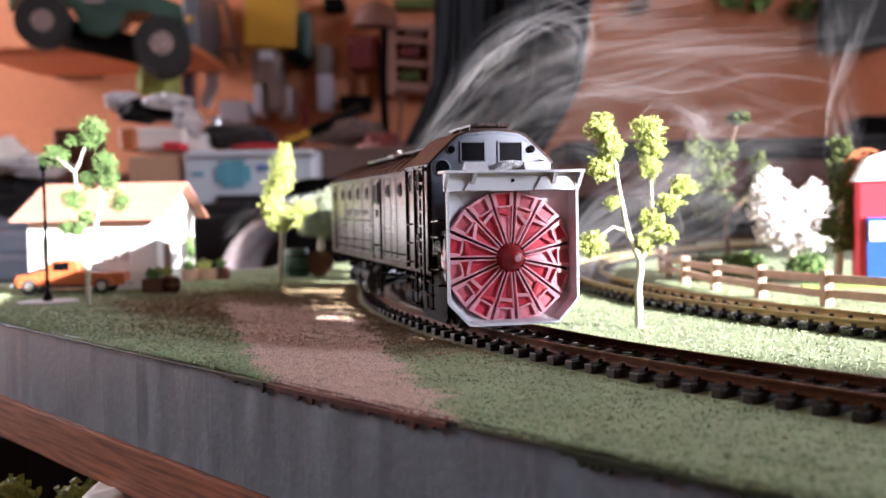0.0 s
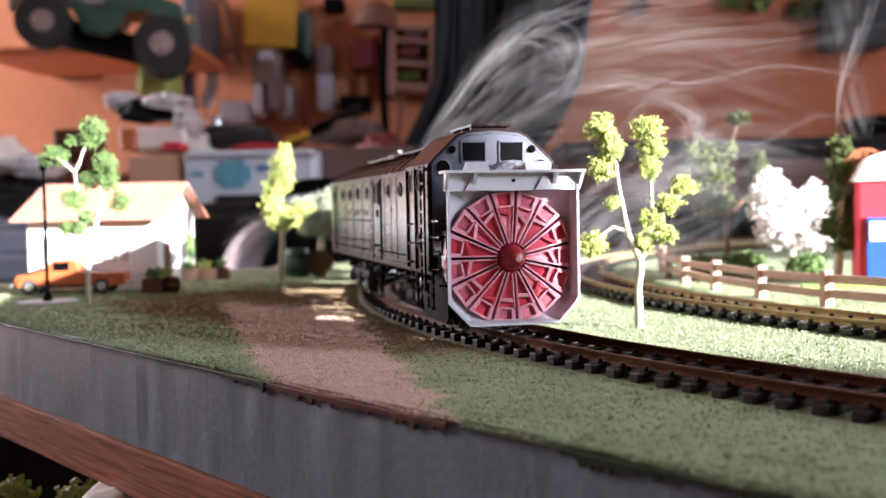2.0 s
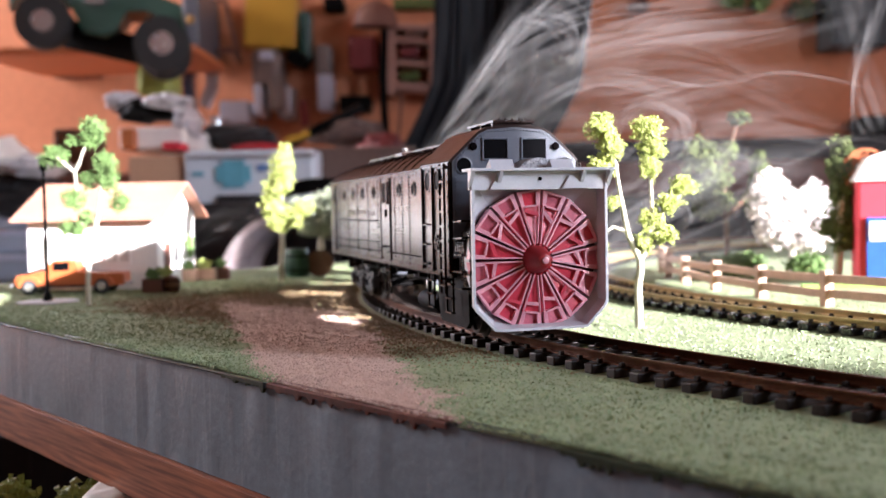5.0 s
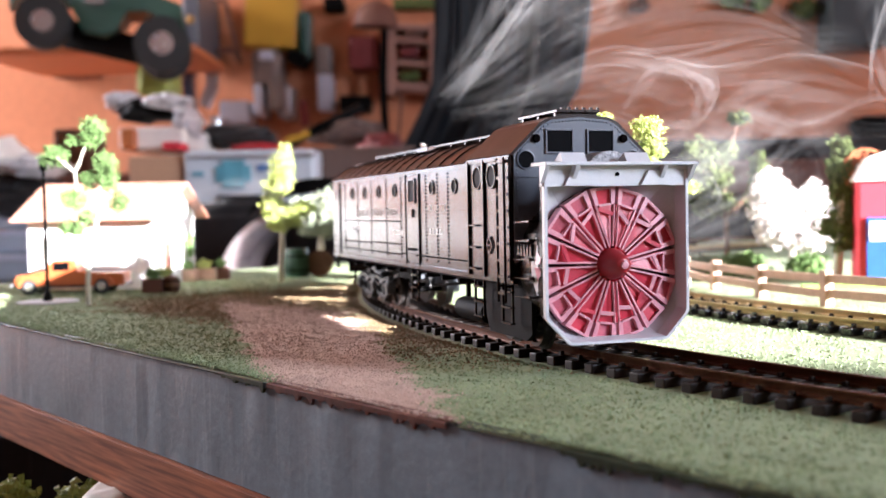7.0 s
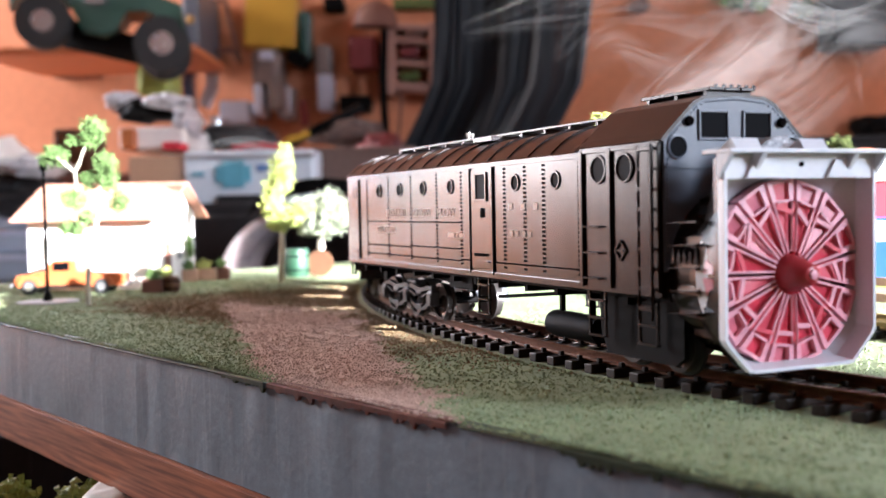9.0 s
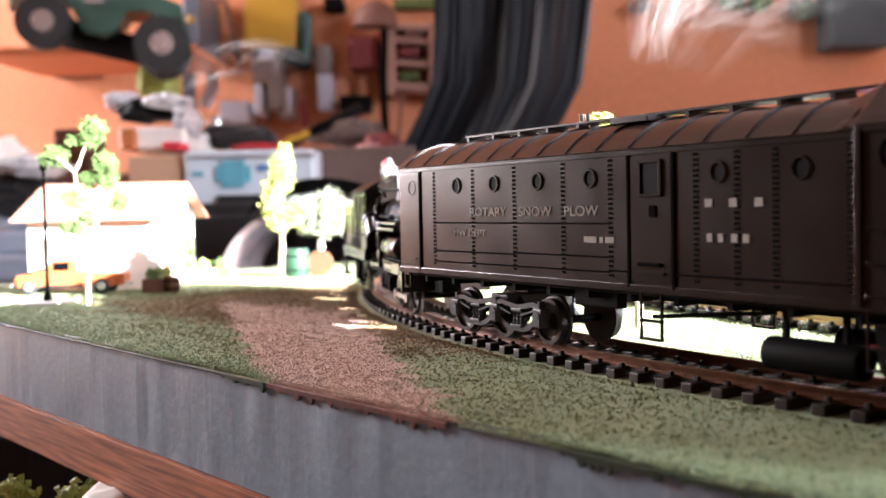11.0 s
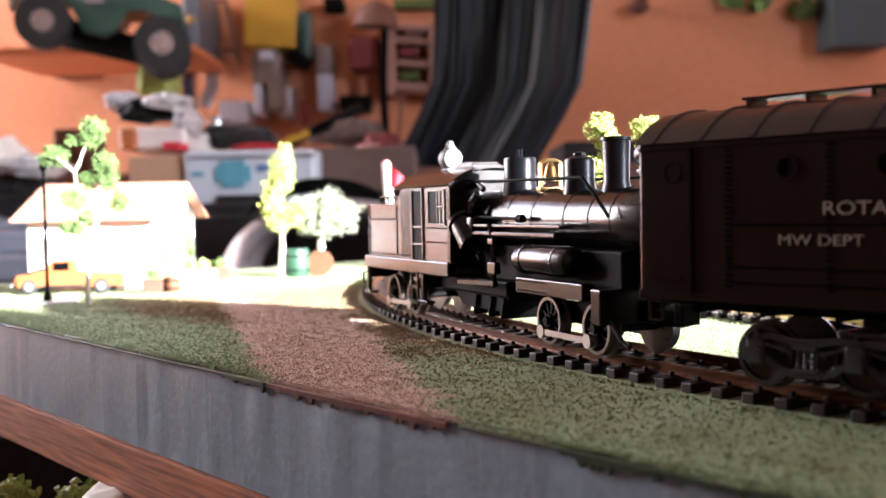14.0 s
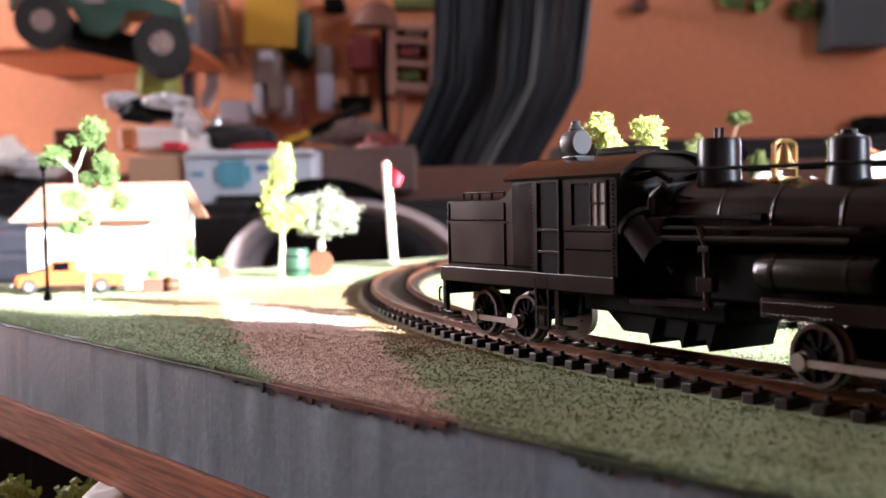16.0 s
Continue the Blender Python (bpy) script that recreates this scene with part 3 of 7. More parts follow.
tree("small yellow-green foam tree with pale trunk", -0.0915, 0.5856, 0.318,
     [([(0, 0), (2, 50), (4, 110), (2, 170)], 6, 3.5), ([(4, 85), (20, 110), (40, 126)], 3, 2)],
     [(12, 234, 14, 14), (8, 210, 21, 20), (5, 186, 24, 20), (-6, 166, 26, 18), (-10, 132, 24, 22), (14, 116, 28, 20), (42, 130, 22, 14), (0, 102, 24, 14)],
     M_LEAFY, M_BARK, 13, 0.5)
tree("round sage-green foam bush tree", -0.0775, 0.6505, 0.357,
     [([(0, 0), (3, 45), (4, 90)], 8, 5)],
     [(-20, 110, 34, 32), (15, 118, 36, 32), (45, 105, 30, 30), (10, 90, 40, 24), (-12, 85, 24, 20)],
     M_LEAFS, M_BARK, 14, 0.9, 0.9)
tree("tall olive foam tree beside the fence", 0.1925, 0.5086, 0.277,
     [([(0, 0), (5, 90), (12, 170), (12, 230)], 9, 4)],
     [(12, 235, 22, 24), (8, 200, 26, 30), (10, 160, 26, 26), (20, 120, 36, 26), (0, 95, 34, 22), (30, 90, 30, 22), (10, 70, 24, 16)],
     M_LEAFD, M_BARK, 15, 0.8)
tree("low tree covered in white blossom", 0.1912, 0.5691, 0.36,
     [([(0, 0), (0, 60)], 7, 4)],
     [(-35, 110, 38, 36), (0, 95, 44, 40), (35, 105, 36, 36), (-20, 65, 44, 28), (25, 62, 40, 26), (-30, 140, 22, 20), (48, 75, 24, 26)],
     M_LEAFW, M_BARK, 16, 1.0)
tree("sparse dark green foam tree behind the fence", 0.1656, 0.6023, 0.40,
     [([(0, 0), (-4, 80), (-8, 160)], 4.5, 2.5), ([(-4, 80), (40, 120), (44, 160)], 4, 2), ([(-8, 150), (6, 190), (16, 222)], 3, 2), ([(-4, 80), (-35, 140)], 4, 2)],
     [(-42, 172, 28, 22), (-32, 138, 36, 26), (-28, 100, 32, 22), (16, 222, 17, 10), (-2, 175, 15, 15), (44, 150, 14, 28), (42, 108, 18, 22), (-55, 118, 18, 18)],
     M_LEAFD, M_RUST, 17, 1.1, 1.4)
for x, y, rx, rz, mt, lab in ((*(0.1359, 0.5488,), 14, 9, M_LEAFD, "low olive foam hedge behind the fence"), (*(0.1614, 0.5592,), 20, 10, M_LEAFG, "low green foam hedge behind the fence"), (*(0.1931, 0.5499,), 13, 9, M_LEAFG, "low green foam hedge behind the fence")):
    data = ([], [])
    scatter_leaves(data, random.Random(int(x * 1e4)), (0, 0, rz * .6), (rx, rx * .6, rz), 900, 1.1)
    ob = crown_mesh("hedge", data, mt, None)
    ob.location = (x, y, 0)
    tagged(ob, lab, "hedge", "low hedges")


# ---- post and rail fence inside the inner track ----
def fence():
    fr = 0.414
    t = thing("fence", "tan wooden post and rail fence beside the inner track", "fence", Matrix.Translation((CX, CY, 0)))
    bmp = bmesh.new()
    box(bmp, -2, 2, -1.8, 1.8, -1, 13.8, 0.4)
    first = part("post", bmp, M_FENCE, t)
    rng = random.Random(3)
    pts, a = [], -3.42
    while a < -2.2:
        pts.append(Vector((fr * math.cos(a), fr * math.sin(a), 0)))
        a += 0.043 / fr
    for i, p in enumerate(pts):
        o = first if i == 0 else new("post", first.data)
        o.parent = t
        o.matrix_basis = Matrix.Translation(p) @ pose(0, 0, 0, rng.uniform(-3, 3), rng.uniform(-3, 3), math.degrees(math.atan2(p.y, p.x)))
    for p, q in zip(pts, pts[1:]):
        for z in (5.0, 10.6):
            bm = bmesh.new()
            d0, d1 = rng.uniform(-.6, .6), rng.uniform(-.6, .6)
            vs = bar(bm, p * 1000 + Vector((0, 0, z + d0)), q * 1000 + Vector((0, 0, z + d1)), 1.6, 3.1)
            part("rail", bm, M_FENCE, t)


fence()


# ---- house ----
def house():
    h = thing("house", "small white house with terracotta gable roof", "house", pose(-0.222, 0.556, 0))
    L, Dp, H, R = 69, 84, 40.5, 57
    bm = bmesh.new()
    box(bm, 0, L, 0, 1.6, -0.5, H)
    part("wall", bm, M_WHITE, h)
    bm = bmesh.new()
    box(bm, 0, L, Dp - 1.6, Dp, -0.5, H)
    part("wall", bm, M_WHITE, h)
    for x in (0, L - 1.6):
        bm = bmesh.new()
        prism(bm, [(1.6, -0.5), (Dp - 1.6, -0.5), (Dp - 1.6, H), (Dp / 2, R - 0.8), (1.6, H)], x, x + 1.6, "X")
        part("gable_wall", bm, M_WHITE, h)
    for s in (0, 1):
        bm = bmesh.new()
        y0, y1 = (-9, Dp / 2) if s == 0 else (Dp + 9, Dp / 2)
        z0 = H - 9 * (R - H) / (Dp / 2)
        vs = [bm.verts.new(p) for p in ((-6, y0, z0), (L + 7, y0, z0), (L + 7, y1, R), (-6, y1, R), (-6, y0, z0 + 1.2), (L + 7, y0, z0 + 1.2), (L + 7, y1, R + 1.2), (-6, y1, R + 1.2))]
        for f in ((0, 1, 2, 3), (4, 5, 6, 7), (0, 1, 5, 4), (1, 2, 6, 5), (2, 3, 7, 6), (3, 0, 4, 7)):
            bm.faces.new([vs[i] for i in f])
        rf = part("roof", bm, M_PINK, h)
        for k in range(9):
            bm = bmesh.new()
            u = (k + .5) / 9
            a = Vector((-6.2, y0 + (y1 - y0) * u, z0 + (R - z0) * u + 1.25))
            bar(bm, a, a + Vector((L + 13.4, 0, 0)), 0.5, 0.5)
            part("roof_batten", bm, M_PINK, rf)
    # door and windows
    bm = bmesh.new()
    box(bm, L - .4, L + .6, 14, 27, 0, 24, .2)
    part("door", bm, M_DOORB, h, "brown plank door")
    for y in (40, 60):
        bm = bmesh.new()
        box(bm, L - .3, L + .3, y, y + 11, 14, 27)
        w = part("window", bm, M_GLASS, h)
        bm = bmesh.new()
        for a, b, c, e in ((y - 1, y, 13, 28), (y + 11, y + 12, 13, 28), (y, y + 11, 27, 28), (y, y + 11, 13, 14), (y + 5, y + 6, 14, 27)):
            box(bm, L - .2, L + .9, a, b, c, e)
        part("window_frame", bm, M_WHITE, w)
    for x in (10, 42):
        bm = bmesh.new()
        box(bm, x, x + 12, -.3, .3, 15, 27)
        w = part("window", bm, M_CURTAIN, h, "pale curtained window")
        bm = bmesh.new()
        for a, b, c, e in ((x - 1, x, 14, 28), (x + 12, x + 13, 14, 28), (x, x + 12, 27, 28), (x, x + 12, 14, 15), (x + 5.5, x + 6.5, 15, 27)):
            box(bm, a, b, -.9, .2, c, e)
        part("window_frame", bm, M_WHITE, w)


house()


# ---- pickup ----
def pickup():
    t = thing("pickup_truck", "old orange pickup truck parked before the house", "truck", pose(-0.2215, 0.5265, 0, 0, 0, 2))
    bm = bmesh.new()
    prism(bm, [(3, 4), (58, 4), (58, 10.5), (34, 10.5), (33.4, 16.6), (31.5, 17.4), (23, 17.4), (20.6, 16.2), (18.6, 11.4), (6, 10.4), (2.6, 8.6), (2, 6)], 2.5, 17.5, "Y")
    bmesh.ops.bevel(bm, geom=bm.edges[:], offset=0.7, segments=2, affect="EDGES")
    part("body", bm, M_ORANGE, t, smooth=40)
    for x in (10.5, 47):
        for y in (1.0, 16.2):
            bm = bmesh.new()
            pts = [(x + 6.2 * math.cos(a), 4.2 + 5.6 * math.sin(a)) for a in [math.pi * i / 10 for i in range(11)]]
            prism(bm, pts, y, y + 2.8, "Y")
            part("fender", bm, M_ORANGE, t, smooth=30)
            bm = bmesh.new()
            yy = y - .2 if y < 9 else y + .4
            turned(bm, [(3.2, 0), (4.1, .4), (4.1, 2.2), (3.2, 2.6)], (x, yy, 4.1), "Y", 20)
            w = part("wheel", bm, M_TYRE, t, smooth=40)
            bm = bmesh.new()
            turned(bm, [(2.4, -.2), (2.0, 2.8)], (x, yy, 4.1), "Y", 16)
            part("hubcap", bm, M_CHROME, w)
    for y in (2.2, 17.3):
        bm = bmesh.new()
        box(bm, 22.5, 30.5, y, y + .5, 12, 16.2, .2)
        part("window", bm, M_GLASS, t)
        bm = bmesh.new()
        box(bm, 16, 41, y - .6, y + 1.2, 3.6, 4.6, .2)
        part("running_board", bm, M_TYRE, t)
    bm = bmesh.new()
    box(bm, .6, 1.8, 2.5, 17.5, 3.6, 5.6, .3)
    part("bumper", bm, M_CHROME, t)
    bm = bmesh.new()
    box(bm, 58, 59, 2.5, 17.5, 3.6, 5.4, .3)
    part("bumper", bm, M_CHROME, t)


pickup()

# ---- lamp post, flag, planters and clutter ----
bm = bmesh.new()
turned(bm, [(14, 0), (14, .8), (13.4, 1.0)], (0, 0, -.3), "Z", 30)
solo("lamp_base_disc", bm, M_SIDEWALK, "flat pale grey disc under the lamp post", "base", Matrix.Translation((-0.1844, 0.4829, 0)))
lp = thing("street_lamp", "slim black street lamp on a pale disc", "street lamp", Matrix.Translation((-0.1844, 0.4829, 0.0006)))
bm = bmesh.new()
turned(bm, [(2.2, 0), (1.9, 3), (1.1, 4), (.8, 10), (.7, 58), (1, 59), (.6, 60)], (0, 0, 0), "Z", 12)
part("pole", bm, M_BLACK, lp, smooth=40)
bm = bmesh.new()
turned(bm, [(.6, 60), (1.6, 61), (2.2, 65), (2.4, 65.4), (.5, 67.6)], (0, 0, 0), "Z", 12)
part("lantern", bm, M_BLACK, lp, smooth=40)

fl = thing("flag_pole", "white leaning pole with a small red flag", "flag", Matrix.Translation((-0.0365, 0.7677, 0)) @ pose(0, 0, 0, 0, -3.4, 0))
bm = bmesh.new()
turned(bm, [(2.9, -.5), (2.9, 74), (2, 75)], (0, 0, 0), "Z", 14)
part("pole", bm, M_POLE, fl, smooth=40)
bm = bmesh.new()
q = []
for i in range(9):
    y = 1.6 * math.sin(i * .8)
    q.append((bm.verts.new((i * 1.6 - 1, y - 3.0, 76 - i * 1.6)), bm.verts.new((i * 1.3 - 1, y - 3.0, 56 + i * .1))))
for a, b in zip(q, q[1:]):
    bm.faces.new((a[0], b[0], b[1], a[1]))
r_ = bmesh.ops.extrude_face_region(bm, geom=bm.faces[:])
bmesh.ops.translate(bm, verts=[v for v in r_["geom"] if isinstance(v, bmesh.types.BMVert)], vec=(0, .5, 0))
part("flag", bm, M_FLAG, fl, smooth=60)

rng = random.Random(8)
for i, (x, y, mt) in enumerate(((-0.1496, 0.6105, M_FENCE), (-0.1423, 0.6180, M_FENCE), (-0.1338, 0.6254, M_DOORB), (-0.1444, 0.5352, M_FENCE), (-0.1479, 0.5289, M_DOORB))):
    t = thing("planter_box", "small brown planter box with plants", "planter", Matrix.Translation((x, y, 0)), group="planters by the house")
    bm = bmesh.new()
    w = 5 + i % 2 * 2
    for a, b, c, e in ((-w, w, -3, -2.2), (-w, w, 2.2, 3), (-w, -w + .8, -2.2, 2.2), (w - .8, w, -2.2, 2.2)):
        box(bm, a, b, c, e, 0, 7)
    box(bm, -w + .8, w - .8, -2.2, 2.2, 0, 5.5)
    part("box", bm, mt, t)
    data = ([], [])
    scatter_leaves(data, rng, (0, 0, 9.5), (w * .9, 2.6, 4.2), 160, .8)
    if i == 0:
        scatter_leaves(data, rng, (1, 0, 20), (3, 2.4, 9), 260, .8)
    crown_mesh("foliage", data, (M_LEAFG, M_LEAFY)[i % 2], t)
for x, y, r, mt, lab, nm in ((-0.0895, 0.6328, 8.5, M_GREENP, "small green painted drum under the bush", "drum"), (-0.0752, 0.6338, 8.0, M_RUST, "rust-brown cable reel standing on edge", "cable_reel"), (-0.1387, 0.5302, 4, M_RUST, "small rust-brown barrel by the house", "barrel")):
    t = thing(nm, lab, nm.replace("_", " "), Matrix.Translation((x, y, 0)))
    bm = bmesh.new()
    if nm == "cable_reel":
        for yy in (-3, 2):
            turned(bm, [(r, 0), (r, 1)], (0, yy, r), "Y", 20)
        part("flange", bm, mt, t, smooth=30)
        bm = bmesh.new()
        turned(bm, [(r * .6, 0), (r * .6, 4)], (0, -2, r), "Y", 16)
        part("core", bm, M_DOORB, t, smooth=30)
    else:
        turned(bm, [(r * .85, 0), (r, r * .5), (r, r * 1.5), (r * .85, r * 2)], (0, 0, 0), "Z", 18)
        part("body", bm, mt, t, smooth=30)
        bm = bmesh.new()
        for z in (r * .5, r * 1.5):
            turned(bm, [(r * 1.03, z - .4), (r * 1.03, z + .4)], (0, 0, 0), "Z", 18)
        part("hoop", bm, M_BLACK, t)

# colourful toy stall behind the fence
st = thing("toy_stall", "red toy stall with white gable and blue door", "toy house", pose(0.2064, 0.4829, 0, 0, 0, -14))
bm = bmesh.new()
box(bm, -12, 34, 0, 26, 0, 49, .5)
part("wall", bm, M_FLAG, st)
bm = bmesh.new()
prism(bm, [(-14, 49.01), (36, 49.01), (30, 60), (11, 66), (-8, 60)], -1.5, 27, "Y")
part("gable", bm, M_WHITE, st, "white gable")
bm = bmesh.new()
box(bm, -9, 6, -1.4, 0.4, 0, 32, .3)
dr = part("door", bm, M_BLUE, st, "blue door")
bm = bmesh.new()
box(bm, -8, 3.5, -2, -1.2, 21, 30, .3)
part("window", bm, M_WHITE, dr)
bm = bmesh.new()
box(bm, -34, 24, -16, -1.6, -.4, 1.2, .4)
solo("lawn_mat", bm, M_LIME, "lime green mat before the toy stall", "mat", pose(0.2021, 0.4840, 0, 0, 0, -14))
wl = thing("lattice_ornament", "orange lattice ring standing beside the stall", "ornament", pose(0.2054, 0.5050, 0, 0, 0, -10))
for R0 in (10.5,):
    c = Vector((0, 0, 54))
    for k in range(18):
        bm = bmesh.new()
        a0, a1 = 2 * math.pi * k / 18, 2 * math.pi * (k + 1) / 18
        rod(bm, c + Vector((math.cos(a0), 0, math.sin(a0))) * R0, c + Vector((math.cos(a1), 0, math.sin(a1))) * R0, .9, seg=6)
        rod(bm, c + Vector((math.cos(a0), 0, math.sin(a0))) * R0, c + Vector((math.cos(a1 + .3), 0, math.sin(a1 + .3))) * R0 * .55, .6, seg=6)
        if k % 3 == 0:
            rod(bm, c, c + Vector((math.cos(a0), 0, math.sin(a0))) * R0, .7, seg=6)
        part("spoke", bm, M_RUSTO, wl)
    bm = bmesh.new()
    rod(bm, (-5, 3, -.5), c + Vector((0, 1, 0)), 1.2, seg=6)
    rod(bm, (5, 3, -.5), c + Vector((0, 1, 0)), 1.2, seg=6)
    part("stand", bm, M_RUSTO, wl)

# ---- the workshop behind the layout ----
def hung(name, label, category, bm, material, group="", smooth=0.0):
    return solo(name, bm, material, label, category, None, group, mm=False, smooth=smooth)


def cuboid(c, w, d, h, bev=0.004, tilt=0.0):
    """A soft-edged box whose front centre is c."""
    bm = bmesh.new()
    if c[1] > 2.05:
        d = 2.301 - c[1]
    box(bm, -w / 2, w / 2, 0, d, -h / 2, h / 2, min(bev, w / 4, h / 4, d / 4))
    bmesh.ops.transform(bm, verts=bm.verts, matrix=Matrix.Translation(c) @ pose(0, 0, 0, 0, tilt, 0))
    return bm


def strip(pts, w, d):
    """A flat tool shape through points."""
    bm = bmesh.new()
    for a, b in zip(pts, pts[1:]):
        bar(bm, a, b, w, d)
    return bm


# radio-controlled truck on its shelf
def rc_truck():
    t = thing("toy_truck", "large dark green toy off-road truck on an orange shelf", "toy truck")
    a, b = Vector((-0.6960, 1.8500, 0.3802)), Vector((-0.4757, 1.8000, 0.3286))
    along = (b - a).normalized()
    side = Vector((-0.22, 1, 0)).normalized()
    up = Vector((0, 0, 1))
    bm = bmesh.new()
    prof = [(-0.07, 0.012), (-0.05, 0.045), (0.0, 0.062), (0.05, 0.045), (0.075, 0.0), (0.12, -0.002), (0.145, 0.012), (0.165, 0.045), (0.20, 0.055), (0.245, 0.04), (0.262, 0.015), (0.275, 0.03), (0.272, 0.075), (0.17, 0.092), (0.13, 0.155), (-0.07, 0.16)]
    A = [bm.verts.new(a + along * u + up * v - side * 0.0) for u, v in prof]
    B = [bm.verts.new(a + along * u + up * v + side * 0.11) for u, v in prof]
    bm.faces.new(A)
    bm.faces.new(B[::-1])
    for i in range(len(A)):
        bm.faces.new((A[i], B[i], B[(i + 1) % len(A)], A[(i + 1) % len(A)]))
    part("body", bm, M_DKGREEN, t, mm=False)
    for c in (a, b, a + side * 0.09, b + side * 0.09):
        for nm, mt, r, h in (("tyre", M_TYRE, 0.048, 0.04), ("rim", M_CHROME, 0.026, 0.046)):
            bm = bmesh.new()
            rod(bm, c - side * h / 2, c + side * h / 2, r, seg=28)
            bmesh.ops.bevel(bm, geom=[e for e in bm.edges if len(e.link_faces) == 2 and e.calc_face_angle(0) > 1], offset=0.006, segments=2, affect="EDGES")
            part(nm, bm, mt, t, mm=False, smooth=50)
    bm = bmesh.new()
    bar(bm, a + along * .04 - up * .005 + side * .05, b - along * .04 - up * .01 + side * .05, 0.02, 0.05)
    part("chassis", bm, M_BLACK, t, mm=False)
    bm = bmesh.new()
    bar(bm, a + along * .09 + up * .05 - side * .002, a + along * .13 + up * .055 - side * .002, 0.03, 0.006)
    part("decal", bm, M_CHROME, t, mm=False)


rc_truck()
solo("shelf", cuboid((-0.6428, 1.9000, 0.3392), 0.40, 0.30, 0.014), M_ORSHELF, "orange painted wooden wall shelf", "shelf", mm=False)
solo("toolbox", cuboid((-0.6760, 2.0000, 0.3742), 0.1196, 0.12, 0.0435), M_ORSHELF, "orange plastic toolbox on the shelf", "toolbox", mm=False)
solo("bracket", cuboid((-0.7864, 2.1500, 0.3497), 0.0935, 0.12, 0.0257), M_DOORB, "dark brown wooden bracket under the shelf", "bracket", mm=False)
solo("canister", cuboid((-0.5330, 1.9500, 0.2902), 0.0699, 0.08, 0.0593, 0.012), M_LIME2, "lime green plastic canister", "canister", mm=False)

# tools hung on the orange wall
hung("dustpan", "mustard yellow plastic panel hung on the wall", "panel", cuboid((-0.3598, 2.2400, 0.4485), 0.1120, 0.03, 0.1156, tilt=4), M_YELLOW)
hung("spray_bottle", "slim dark green bottle hung on the wall", "bottle", cuboid((-0.2870, 2.2400, 0.4147), 0.0243, 0.03, 0.1035, 0.01), M_DKGREEN)
hung("knob_clamp", "black clamp knob on the wall", "clamp", cuboid((-0.3036, 2.2200, 0.3641), 0.0406, 0.04, 0.0263, tilt=20), M_BLACK)
hung("bow_saw", "brown bow saw frame hung on the wall", "saw", strip([Vector((-0.5154, 2.2600, 0.4913)), Vector((-0.4593, 2.2600, 0.4939)), Vector((-0.4289, 2.2600, 0.3602)), Vector((-0.4452, 2.2600, 0.3896)), Vector((-0.5137, 2.2600, 0.3836))], 0.008, 0.008), M_DOORB)
t = thing("tool_holder", "dark grey tool holder strip with brass knobs", "tool holder")
part("strip", cuboid((-0.4970, 2.1000, 0.4205), 0.0320, 0.03, 0.1484), M_SLATE, t, mm=False)
for c in ((-0.4921, 2.0800, 0.4224), (-0.4943, 2.0800, 0.3500)):
    bm = bmesh.new()
    bmesh.ops.create_icosphere(bm, subdivisions=2, radius=0.009, matrix=Matrix.Translation(c))
    part("knob", bm, M_BRASS, t, mm=False, smooth=80)
hung("pliers", "navy handled pliers hung on the wall", "pliers", strip([Vector((-0.5121, 2.2000, 0.3677)), Vector((-0.5277, 2.2000, 0.3208)), Vector((-0.5249, 2.2000, 0.2556))], 0.028, 0.02), M_NAVY)
hung("pliers", "grey steel snips hung on the wall", "snips", strip([Vector((-0.4858, 2.2200, 0.3641)), Vector((-0.4801, 2.2200, 0.3104)), Vector((-0.5007, 2.2200, 0.2630))], 0.03, 0.02), M_STEELD)
hung("paper_pad", "pale blue paper pad pinned to the wall", "pad", cuboid((-0.4347, 2.2000, 0.2456), 0.0622, 0.01, 0.0574), M_PALEBLUE)
hung("glass_jar", "small clear jar on the bench", "jar", cuboid((-0.4540, 2.1000, 0.2223), 0.0239, 0.02, 0.0261, 0.01), M_CHROME)
t = thing("power_drill", "grey hand drill hung on the wall", "drill")
part("housing", cuboid((-0.3655, 2.2000, 0.3436), 0.0622, 0.05, 0.0789, 0.015), M_DRILL, t, mm=False)
part("grip", cuboid((-0.3467, 2.2000, 0.2877), 0.0311, 0.04, 0.0717, 0.012), M_DRILL, t, mm=False)
part("label", cuboid((-0.3632, 2.1900, 0.3657), 0.0311, 0.005, 0.0191), M_PALEBLUE, t, mm=False)
hung("file", "pale steel file hung on the wall", "file", cuboid((-0.3839, 2.2000, 0.2754), 0.0191, 0.012, 0.0646), M_PALEBLUE)
hung("hole_saw", "oval grey steel bracket on the wall", "bracket", cuboid((-0.3299, 2.2200, 0.2716), 0.0311, 0.02, 0.0717, 0.014), M_STEELD)
hung("screwdriver", "dark red screwdriver on the wall", "screwdriver", strip([Vector((-0.2941, 2.2400, 0.2754)), Vector((-0.2906, 2.2400, 0.2222))], 0.018, 0.018), M_MAROON)
t = thing("hand_saw", "long grey saw with pale blade on the wall", "saw")
part("handle", cuboid((-0.2484, 2.2400, 0.3623), 0.0359, 0.02, 0.0658, 0.01), M_DRILL, t, mm=False)
part("blade", cuboid((-0.2464, 2.2400, 0.2925), 0.0335, 0.008, 0.0765), M_PALEBLUE, t, mm=False)
hung("first_aid_box", "dark red box hung on the wall", "box", cuboid((-0.1619, 2.2200, 0.3733), 0.0598, 0.06, 0.0670), M_MAROON)
bm = bmesh.new()
bmesh.ops.create_icosphere(bm, subdivisions=3, radius=0.0467, matrix=Matrix.Translation((-0.1318, 2.1800, 0.4275)) @ Matrix.Diagonal((1, .8, 1, 1)))
